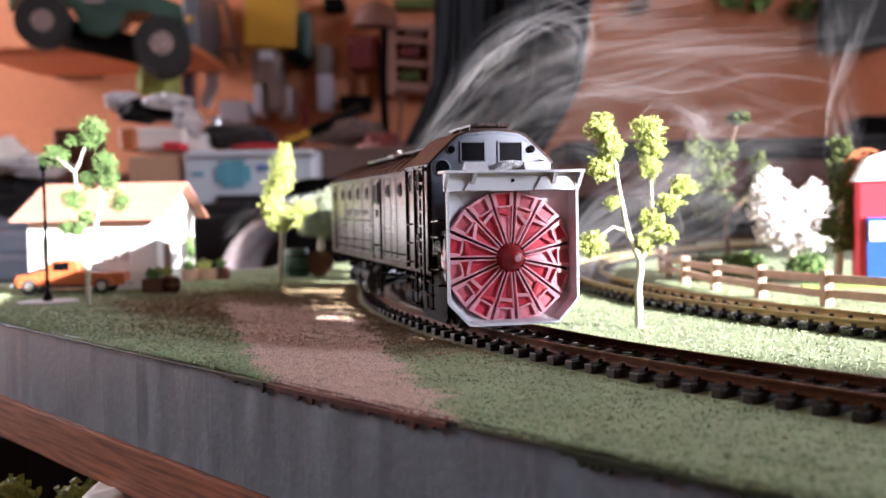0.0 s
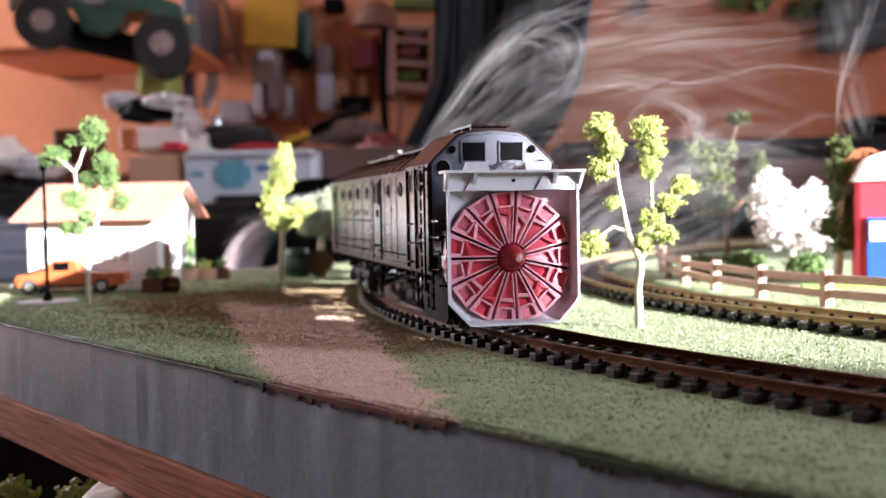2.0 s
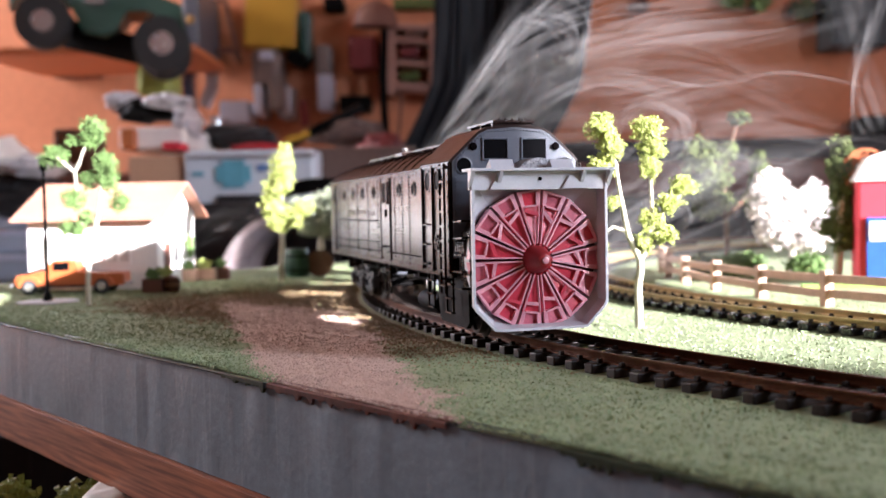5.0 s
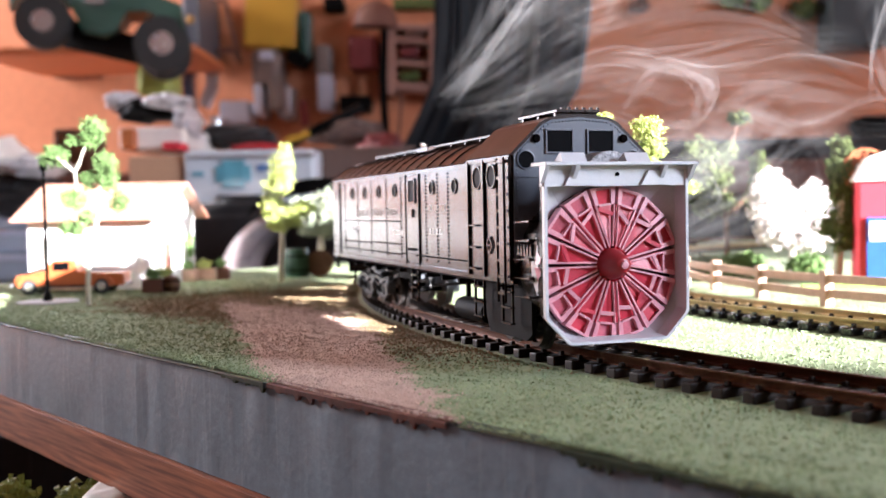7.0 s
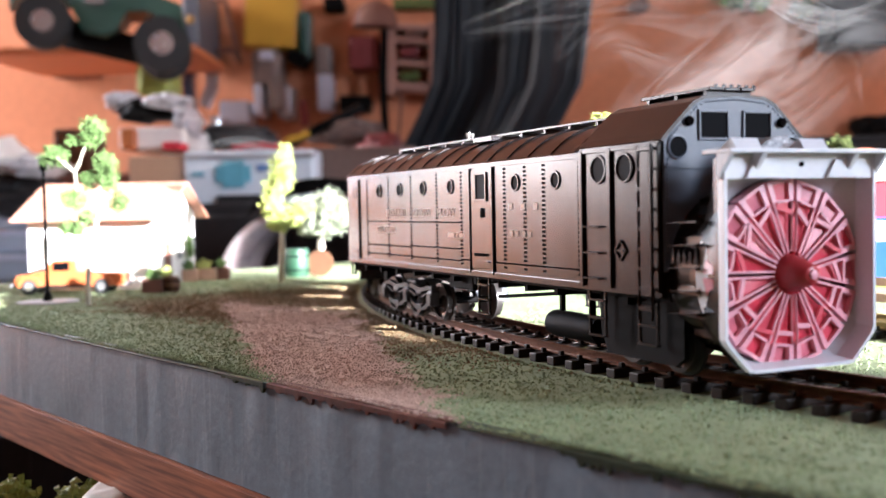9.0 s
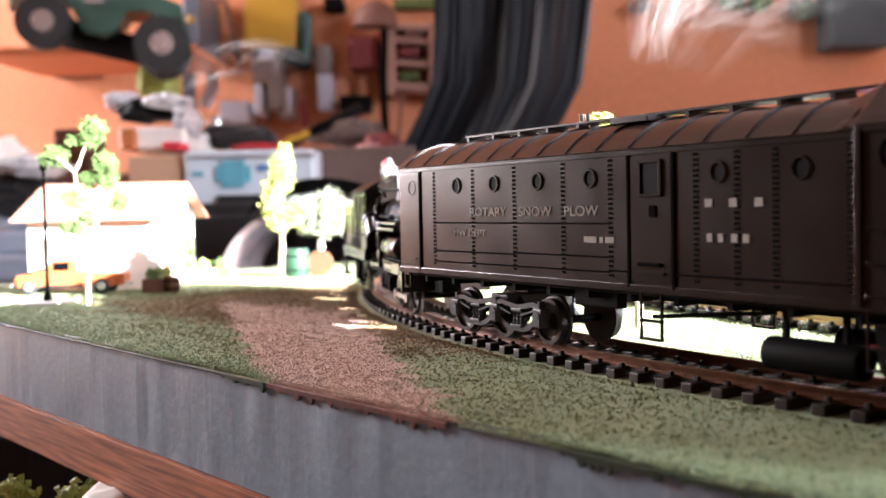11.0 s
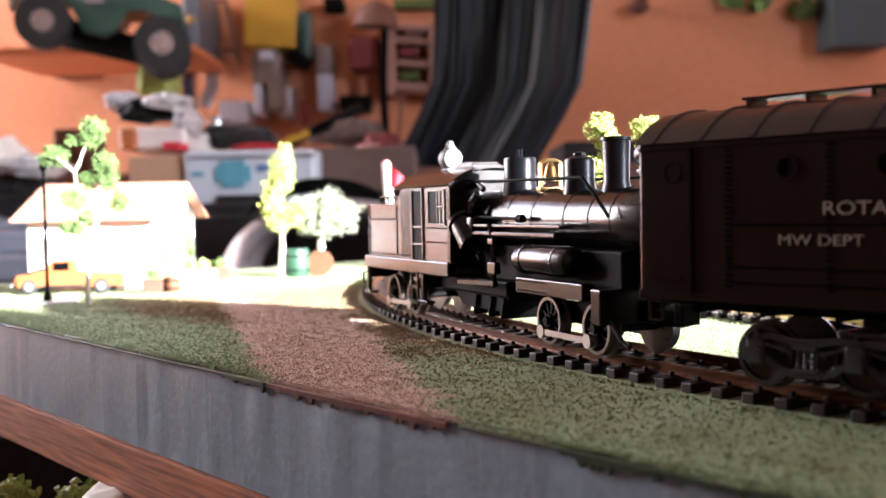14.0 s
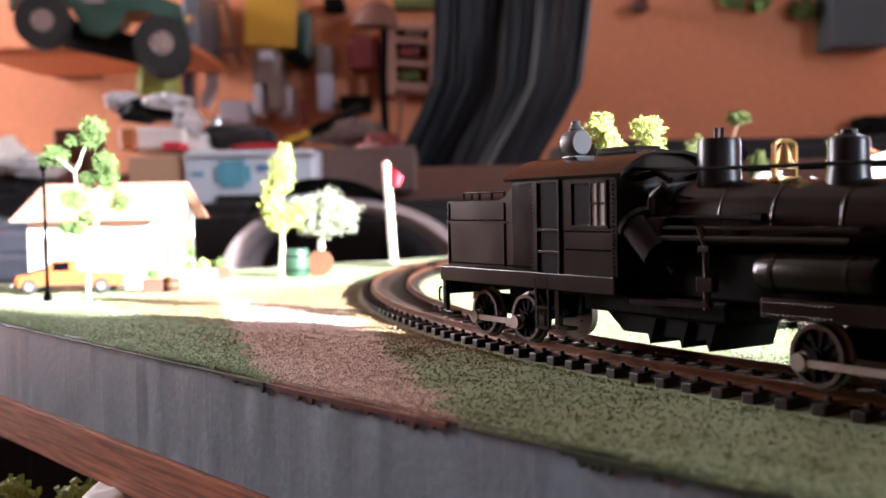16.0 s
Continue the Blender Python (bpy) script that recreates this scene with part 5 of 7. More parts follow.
    for z in range(26, 48, 1):
        for y in (-17.4, 17.4):
            bmesh.ops.create_icosphere(bm, subdivisions=1, radius=0.28, matrix=Matrix.Translation((123.05, y, z)))
    tagged(part("rivets", bm, M_SLATE, front), kind="stuff")
    for y0, y1 in ((-9.2, -2.4), (2.2, 9.0)):
        bm = bmesh.new()
        for a, b, c, e in ((y0 - .5, y0, 48.8, 55), (y1, y1 + .5, 48.8, 55), (y0, y1, 54.5, 55), (y0, y1, 48.8, 49.3)):
            box(bm, 122.9, 123.5, a, b, c, e, 0.08)
        fr = part("window_frame", bm, M_SLATE, front)
        bm = bmesh.new()
        box(bm, 122.8, 123.15, y0, y1, 49.3, 54.5)
        part("pane", bm, M_GLASS, front)
    for y in (-15, 14.8):
        bm = bmesh.new()
        turned(bm, [(2.5, 0), (2.5, 0.5), (2.1, 0.6), (2.1, 0.2)], (122.9, y, 47.4), "X", 20)
        part("porthole_rim", bm, M_SLATE, front, smooth=40)
        bm = bmesh.new()
        turned(bm, [(2.1, 0), (2.1, 0.3)], (122.9, y, 47.4), "X", 20)
        part("pane", bm, M_GLASS, front)
    for y in (-12.2, 12.0):
        bm = bmesh.new()
        turned(bm, [(0.9, 0), (1.1, 0.6), (0.9, 1.1), (0.3, 1.2)], (122.9, y, 52.6), "X", 12)
        part("marker_lamp", bm, M_SEAM, front, smooth=40)
    bm = bmesh.new()
    for z in (36, 43):
        box(bm, 122.9, 123.4, -18, 18, z, z + 0.5)
    part("front_rib", bm, M_SLATE, front)
    bm = bmesh.new()
    turned(bm, [(6.6, 124), (7.0, 124.6), (7.0, 132.6), (6.4, 133)], (0, 3.2, 42.0), "X", 36)
    part("gear_casing", bm, M_SPECK, plow, "speckled silvery round casing behind the hood", smooth=40)
    # side doors, pilasters, ladder and grab irons on the cab
    for s in (-1, 1):
        bm = bmesh.new()
        for x0, x1 in ((92.2, 93.6), (103.4, 105), (120.8, 122.4)):
            box(bm, x0, x1, s * 18.5, s * 19.4, 17.6, 48.2, 0.15)
        box(bm, 92.4, 122.4, s * 18.5, s * 19.2, 47.4, 48.6, 0.1)
        part("pilaster", bm, M_BODY, cab)
        bm = bmesh.new()
        for x in (116.8, 121.4):
            rod(bm, (x, s * 20.2, 12), (x, s * 20.2, 48), 0.35, seg=6)
        for k in range(9):
            box(bm, 116.8, 121.4, s * 19.9, s * 20.5, 14 + k * 4.1, 14.7 + k * 4.1)
        for z in (16, 47):
            for x in (116.8, 121.4):
                rod(bm, (x, s * 18.5, z), (x, s * 20.2, z), 0.3, seg=6)
        part("ladder", bm, M_BODY, plow)
        bm = bmesh.new()
        for z in (19.5, 25.2, 31):
            tube(bm, [(95, s * 18.8, z), (95, s * 19.9, z), (101, s * 19.9, z), (101, s * 18.8, z)], 0.25, 6)
        part("grab_iron", bm, M_BODY, plow)
        bm = bmesh.new()
        c = Vector((108.2, s * 19.0, 26))
        for a, b in (((-2, 0), (0, 2.2)), ((0, 2.2), (2, 0)), ((2, 0), (0, -2.2)), ((0, -2.2), (-2, 0))):
            bar(bm, c + Vector((a[0], 0, a[1])), c + Vector((b[0], 0, b[1])), 0.35, 0.35)
        bar(bm, c + Vector((-1, 0, 0)), c + Vector((1, 0, 0)), 0.4, 0.4)
        part("diamond_plate", bm, M_BODY, plow)
        # steps below the doors
        for x in (36.5, 93.8, 113.2, -69):
            bm = bmesh.new()
            w, z0 = (6.4, 6.5) if x > 0 else (3.2, 12.2)
            for xx in (x, x + w):
                bar(bm, (xx, s * 17.6, 17), (xx, s * 17.6, z0), 0.5, 0.6)
            for k in range(3 if x > 0 else 2):
                bar(bm, (x, s * 17.6, z0 + k * 4), (x + w, s * 17.6, z0 + k * 4), 1.4, 0.5)
            part("step", bm, M_BODY, plow)
    # underframe, tank and trucks
    bm = bmesh.new()
    box(bm, -70, 122, -6, 6, 13.5, 17.4, 0.3)
    box(bm, -70, 122, -16, 16, 15.6, 17.4, 0.2)
    for x in range(-60, 120, 15):
        box(bm, x, x + 1.4, -16, 16, 14, 16)
    part("underframe", bm, M_BLACK, plow)
    bm = bmesh.new()
    for y in (-11, 11):
        turned(bm, [(0.5, 0), (3.2, 0.8), (3.4, 2), (3.4, 21), (3.2, 22.4), (0.5, 23)], (66, y, 6.2), "X", 18)
        for x in (70, 84):
            box(bm, x, x + 1, y - .6, y + .6, 8, 16)
    part("air_tank", bm, M_BLACK, plow, smooth=40)
    bm = bmesh.new()
    for y in (-13.5, 10):
        box(bm, 8, 24, y, y + 3, 11.6, 15.6, 0.4)
    rod(bm, (30, -8, 10), (62, -4, 13), 0.5, seg=6)
    rod(bm, (-3, -13, 14), (20, -13, 14), 0.6, seg=6)
    part("brake_gear", bm, M_BLACK, plow)
    # added black panels stand in for the deep shade that hides the front truck
    for s in (-1, 1):
        bm = bmesh.new()
        prism(bm, [(92.5, 16.6), (124, 16.6), (124, 4.2), (121, 2.2), (96, 2.2), (93.5, 7)], s * 13.2, s * 14.4, "Y")
        part("truck_shade_panel", bm, M_BLACK, plow, "black panel standing in for the shade round the front truck")
    for xs in ((-47.5, -27.5, -7.5), (99, 116)):
        mid = sum(xs) / len(xs)
        bm = bmesh.new()
        for s in (-1, 1):
            y = s * 12.2
            n = len(xs)
            for i in range(n - 1):
                a, b = xs[i], xs[i + 1]
                m_ = (a + b) / 2
                # upper and lower chords with an open middle
                prism(bm, [(a, 10.4), (a + 3, 10.9), (m_ - 3, 10.2), (m_, 9.8), (m_ + 3, 10.2), (b - 3, 10.9), (b, 10.4), (b, 9.2), (b - 3, 9.6), (m_ + 3, 8.9), (m_, 8.5), (m_ - 3, 8.9), (a + 3, 9.6), (a, 9.2)], y - 0.7, y + 0.7, "Y")
                prism(bm, [(a + 1.8, 6.8), (a + 4.6, 4.9), (m_ - 3, 4.0), (m_ + 3, 4.0), (b - 4.6, 4.9), (b - 1.8, 6.8), (b - 1.8, 5.2), (b - 4.2, 3.5), (m_ + 3, 2.7), (m_ - 3, 2.7), (a + 4.2, 3.5), (a + 1.8, 5.2)], y - 0.7, y + 0.7, "Y")
                box(bm, m_ - 2.4, m_ + 2.4, y - 1.1, y + 1.1, 7.9, 8.8, 0.2)
                box(bm, m_ - 2.4, m_ + 2.4, y - 1.1, y + 1.1, 3.6, 4.5, 0.2)
                for q in (-1.5, 0, 1.5):
                    turned(bm, [(0.5, 4.4), (0.68, 4.8), (0.5, 5.3), (0.68, 5.8), (0.5, 6.3), (0.68, 6.8), (0.5, 7.3), (0.6, 8.0)], (m_ + q, y, 0), "Z", 8)
                bar(bm, (a + 2, y + s * 0.8, 8.7), (m_ - 2.4, y + s * 0.8, 7.2), 0.5, 0.5)
                bar(bm, (b - 2, y + s * 0.8, 8.7), (m_ + 2.4, y + s * 0.8, 7.2), 0.5, 0.5)
            for x in xs:
                box(bm, x - 1.9, x + 1.9, y - 1.5, y + 1.5, 4.4, 9.4, 0.4)
                prism(bm, [(x - 1.5, 4.9), (x + 1.5, 4.9), (x + 1.5, 7.6), (x + 0.8, 8.3), (x - 0.8, 8.3), (x - 1.5, 7.6)], y + s * 1.4, y + s * 1.9, "Y")
                box(bm, x - 1.0, x + 1.0, y + s * 1.8, y + s * 2.1, 6.9, 7.3)
                box(bm, x - 0.4, x + 0.4, y - 0.9, y + 0.9, 9.2, 11.2)
            box(bm, xs[0] - 3.4, xs[0] - 1.6, y - .5, y + .5, 5, 9.6)
        box(bm, mid - 4, mid + 4, -11.6, 11.6, 8.4, 12, 0.4)
        box(bm, mid - 3, mid + 3, -4, 4, 11, 14)
        bog = part("truck_frame", bm, M_TRUCK, plow)
        for x in xs:
            ws = wheelset("wheelset", 5.9, plow, False)
            ws.location = (x * .001, 0, 0.0059)
            ROLLING.append((ws, x * .001, 0.0059, 0.0))
    bm = bmesh.new()
    box(bm, -73, -70.8, -3.5, 3.5, 9, 14, 0.3)
    box(bm, -79, -72, -1.6, 1.6, 8.6, 12.4, 0.4)
    part("coupler", bm, M_BLACK, plow)
    # drum behind the rotor
    bm = bmesh.new()
    turned(bm, [(15, 120), (17.2, 122.6), (17.6, 126), (17.6, 131)], (0, 0, 21.8), "X", 40)
    drum = part("drum", bm, M_BODY, plow, smooth=40)
    bm = bmesh.new()
    for a in range(20, 340, 16):
        c, s = math.cos(radians(a)), math.sin(radians(a))
        bar(bm, (124.5, 17.4 * s, 21.8 + 17.4 * c), (134, 18.2 * s, 21.8 + 18.2 * c), 0.6, 1.6)
    for s in (-1, 1):
        for k, z in enumerate((14, 18.5, 23, 27.5, 32)):
            prism(bm, [(125, z), (134.5, z), (134.5, z + 0.6)], s * 17.2, s * 19.6, "Y")
        for k in range(5):
            prism(bm, [(125.6 + k * 1.8, 24), (127 + k * 1.8, 24), (126.3 + k * 1.8, 27)], s * 17, s * 18.8, "Y")
    part("drum_rib", bm, M_BODY, drum)
    # hood
    cz = 21.8

    def edge(a, off):
        dy, dz = math.sin(a), math.cos(a)
        t = 1e9
        for ny, nz, dd in ((1, 0, 18.9), (-1, 0, 18.9), (0, 1, 45 - cz), (0, -1, cz - 3.4), (0.72, -0.694, 22.0), (-0.72, -0.694, 22.0)):
            q = ny * dy + nz * dz
            if q > 1e-6:
                t = min(t, (dd - off) / q)
        return dy * t, cz + dz * t
    bm = bmesh.new()
    N = 96
    rings = []
    for kind, x, v in (("e", 141.2, 0), ("e", 142.2, 0), ("e", 142.2, 0.7), ("e", 138.2, 1.3), ("c", 134.6, 18.35), ("c", 133.0, 18.35), ("e", 138.0, 0.9)):
        ring = []
        for i in range(N):
            a = 2 * math.pi * (i + 0.5) / N
            y, z = edge(a, v) if kind == "e" else (v * math.sin(a), cz + v * math.cos(a))
            ring.append(bm.verts.new((x, y, z)))
        rings.append(ring)
    for A, B in zip(rings, rings[1:] + rings[:1]):
        for i in range(N):
            bm.faces.new((A[i], A[(i + 1) % N], B[(i + 1) % N], B[i]))
    hood = part("hood", bm, M_GREY, plow, "pale grey square hood round the rotor", smooth=20)
    bm = bmesh.new()
    rings = []
    for kind, x, v in (("c", 130, 17.6), ("e", 138.4, 0.6), ("e", 141.1, 0.15)):
        rings.append([])
        for i in range(N):
            a = 2 * math.pi * (i + 0.5) / N
            y, z = edge(a, v) if kind == "e" else (v * math.sin(a), cz + v * math.cos(a))
            rings[-1].append(bm.verts.new((x, y, z)))
    for A, B in zip(rings, rings[1:]):
        for i in range(N):
            bm.faces.new((A[i], A[(i + 1) % N], B[(i + 1) % N], B[i]))
    part("hood_shell", bm, M_BODY, plow, smooth=20)
    bm = bmesh.new()
    box(bm, 137, 145.2, -19.9, 19.9, 45.0, 45.8, 0.15)
    box(bm, 140.6, 141.8, -19.4, 19.4, 40.2, 45.0, 0.1)
    for y in (-19.2, -11.5, 11.5, 19.2):
        prism(bm, [(141.8, 45), (145, 45), (141.8, 41)], y - 0.5, y + 0.5, "Y")
    for y0, y1 in ((-14, -6), (6, 14)):
        prism(bm, [(y0, 40.4), (y1, 40.4), ((y0 + y1) / 2 + 2, 43.8), ((y0 + y1) / 2 - 2, 43.8)], 141.8, 142.6, "X")
    part("top_flange", bm, M_GREY, hood)
    bm = bmesh.new()
    turned(bm, [(0.5, 0), (0.5, 0.3)], (141.8, 0, 43), "X", 10)
    part("bolt", bm, M_SEAM, hood)
    for s in (-1, 1):
        bm = bmesh.new()
        prism(bm, [(131, 45.6), (135.5, 48.4), (137.5, 45.6)], s * 8.5 - 3.2, s * 8.5 + 3.2, "Y")
        part("cutter_plate", bm, M_GREY, hood)
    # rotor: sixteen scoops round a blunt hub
    # backing disc in darkened red paints the shade seen between the scoops
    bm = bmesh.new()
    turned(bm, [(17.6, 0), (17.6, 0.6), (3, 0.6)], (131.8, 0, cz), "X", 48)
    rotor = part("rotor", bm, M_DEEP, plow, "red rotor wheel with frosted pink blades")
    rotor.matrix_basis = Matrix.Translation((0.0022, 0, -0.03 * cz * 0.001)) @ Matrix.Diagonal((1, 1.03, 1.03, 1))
    K = 15
    rng = random.Random(5)
    for k in range(K):
        a = 2 * math.pi * k / K + 0.1
        rm = Matrix.Translation((0, 0, cz)) @ Matrix.Rotation(a, 4, "X")
        g = 0.42                      # half of the gap between two scoops

        def pt(r, s, x):
            """A point near the border of the scoop at radius r, s from -1 to 1 across it."""
            w = r * math.sin(math.pi / K) - g
            return rm @ Vector((x, s * w, r * math.cos(math.pi / K * 0.98)))
        # sloping web with a fold along its middle
        bm = bmesh.new()
        tilt = 0.7 if k % 2 else -0.5
        rows = [[bm.verts.new(pt(r, s, x + tilt * s * 0.5 - (0.7 if s == 0 else 0))) for s in (-1, -0.15, 0.15, 1)] for r, x in ((3.4, 136.4), (9, 135.6), (14.2, 135.0))]
        back = [[bm.verts.new(pt(r, s, 132.6)) for s in (-1, -0.15, 0.15, 1)] for r in (3.4, 9, 14.2)]
        for A, B in zip(rows, rows[1:]):
            for i in range(3):
                bm.faces.new((A[i], A[i + 1], B[i + 1], B[i]))
        for i in (0, 3):
            for j in (0, 1):
                bm.faces.new((rows[j][i], rows[j + 1][i], back[j + 1][i], back[j][i]))
        for i in range(3):
            bm.faces.new((rows[2][i], rows[2][i + 1], back[2][i + 1], back[2][i]))
        blade = part("blade", bm, M_RED, rotor)
        # box-like scoop at the rim with an open pocket
        bm = bmesh.new()
        for s0, s1 in ((-1, -0.62), (0.62, 1)):
            q = [pt(14.0, s0, 136.2), pt(14.0, s1, 136.2), pt(18.1, s1, 135.9), pt(18.1, s0, 135.9)]
            vs = [bm.verts.new(p) for p in q] + [bm.verts.new(p + Vector((-2.8, 0, 0))) for p in q]
            for f in ((0, 1, 2, 3), (4, 5, 6, 7), (0, 1, 5, 4), (1, 2, 6, 5), (2, 3, 7, 6), (3, 0, 4, 7)):
                bm.faces.new([vs[i] for i in f])
        for r0, r1, dx in ((17.5, 18.15, 0), (13.8, 14.3, 0.4)):
            q = [pt(r0, -0.62, 135.9 + dx), pt(r0, 0.62, 135.9 + dx), pt(r1, 0.62, 135.9 + dx), pt(r1, -0.62, 135.9 + dx)]
            vs = [bm.verts.new(p) for p in q] + [bm.verts.new(p + Vector((-2.6, 0, 0))) for p in q]
            for f in ((0, 1, 2, 3), (4, 5, 6, 7), (0, 1, 5, 4), (1, 2, 6, 5), (2, 3, 7, 6), (3, 0, 4, 7)):
                bm.faces.new([vs[i] for i in f])
        part("scoop_frame", bm, M_FROST, blade, "frosted pink scoop frame")
        bm = bmesh.new()
        q = [pt(14.2, -0.62, 135.0), pt(14.2, 0.62, 135.5), pt(17.7, 0.62, 135.2), pt(17.7, -0.62, 134.6)]
        vs = [bm.verts.new(p) for p in q] + [bm.verts.new(p + Vector((-1, 0, 0))) for p in q]
        for f in ((0, 1, 2, 3), (4, 5, 6, 7), (0, 1, 5, 4), (1, 2, 6, 5), (2, 3, 7, 6), (3, 0, 4, 7)):
            bm.faces.new([vs[i] for i in f])
        part("pocket", bm, M_ROSE if k % 3 else M_RED, blade)
        for s in (-1, 1):
            bm = bmesh.new()
            p0, p1 = pt(4.2, s * 0.9, 136.9), pt(14.0, s * 0.93, 136.1)
            bar(bm, p0, p1, 0.42, 0.42)
            part("rib", bm, M_FROST, blade, "frosted pink rib")
        bm = bmesh.new()
        s = rng.choice((-1, 1))
        bar(bm, pt(11.2 + rng.uniform(-1, 1), s * 0.85, 136.3), pt(12.6 + rng.uniform(-1, 1), -s * 0.8, 136.2), 0.45, 0.9)
        part("cutter", bm, M_FROST if k % 3 else M_RED, blade)
    bm = bmesh.new()
    turned(bm, [(3.7, 132.6), (3.7, 136.4), (3.3, 138.2), (1.9, 142.2), (1.4, 142.6)], (0, 0, cz), "X", 24)
    hub = part("hub", bm, M_HUB, rotor, "dark red blunt hub", smooth=40)
    bm = bmesh.new()
    turned(bm, [(0.9, 142.5), (0.9, 143.1), (0.4, 143.2)], (0, 0, cz), "X", 12)
    part("hub_bolt", bm, M_FROST, hub)
    # lettering
    for s, rz, sx in ((-1, 0, 1), (1, 180, -1)):
        def put(text, size, x, z):
            lettering("lettering", text, size, pose(x * .001, s * 18.43 * .001, z * .001, 90, 0, rz) @ Matrix.Diagonal((1.32, 1, 1, 1)), M_LETTER, body)
        if s < 0:
            put("ROTARY", 0.0034, -31.2, 33.4)
            put("SNOW", 0.0034, -8.2, 33.4)
            put("PLOW", 0.0034, 10.4, 33.4)
            put("MW DEPT", 0.0028, -39.8, 27.9)
            for x, w in ((18, 4.5), (23.6, 1.2), (25.6, 3)):
                bm = bmesh.new()
                box(bm, x, x + w, -18.48, -18.28, 27.2, 28.6)
                part("marking", bm, M_LETTER, body)
            for x, w, z in ((56.5, 2.0, 35), (63, 2.0, 35), (69.5, 2.0, 35), (57, 1.4, 28), (60, 1.4, 28), (63.5, 1.6, 28), (66.5, 1.6, 28)):
                bm = bmesh.new()
                box(bm, x, x + w, -18.48, -18.28, z, z + 1.7)
                part("marking", bm, M_LETTER, body)


ROLLING = []


def wheelset(name, r, parent, spoked):
    """An axle with two flanged wheels, turning about y."""
    ws = new(name)
    ws.empty_display_size = 0.004
    ws.parent = parent
    for s in (-1, 1):
        bm = bmesh.new()
        path = [(r + 0.9, 0), (r + 0.8, 0.7), (r, 0.9), (r, 2.8), (r - 0.9, 2.8), (r - 1.1, 1.9)]
        turned(bm, path + ([(r - 1.2, 1.2)] if spoked else [(2.2, 1.5), (1.8, 2.6)]), (0, 0, 0), "Y", 32)
        if s < 0:
            bmesh.ops.scale(bm, verts=bm.verts, vec=(1, -1, 1))
        bmesh.ops.translate(bm, verts=bm.verts, vec=(0, s * 7.2, 0))
        w = part("wheel", bm, M_BRIGHTRIM if spoked else M_WHEEL, ws, smooth=40)
        if spoked:
            bm = bmesh.new()
            for k in range(10):
                a = 2 * math.pi * k / 10
                bar(bm, (1.4 * math.cos(a), s * 9.1, 1.4 * math.sin(a)), ((r - 1) * math.cos(a), s * 9.1, (r - 1) * math.sin(a)), 0.7, 0.7)
            turned(bm, [(1.7, -0.8), (1.7, 0.8)], (0, s * 9.3, 0), "Y", 12)
            part("spokes", bm, M_BLACK, w)
            bm = bmesh.new()
            turned(bm, [(2.0, 0), (2.0, 0.8)], (0, s * 9.6 - 0.4, 3.4), "Y", 14)
            part("crank", bm, M_ROD, w, "steel crank boss")
    bm = bmesh.new()
    rod(bm, (0, -11, 0), (0, 11, 0), 1.1, seg=10)
    part("axle", bm, M_BLACK, ws)
    return ws


build_plow()

# ---- the black geared steam locomotive, x forward from its steam dome ----
loco = thing("steam_locomotive", "satin black geared steam locomotive with cab and bunker on the track", "model train")


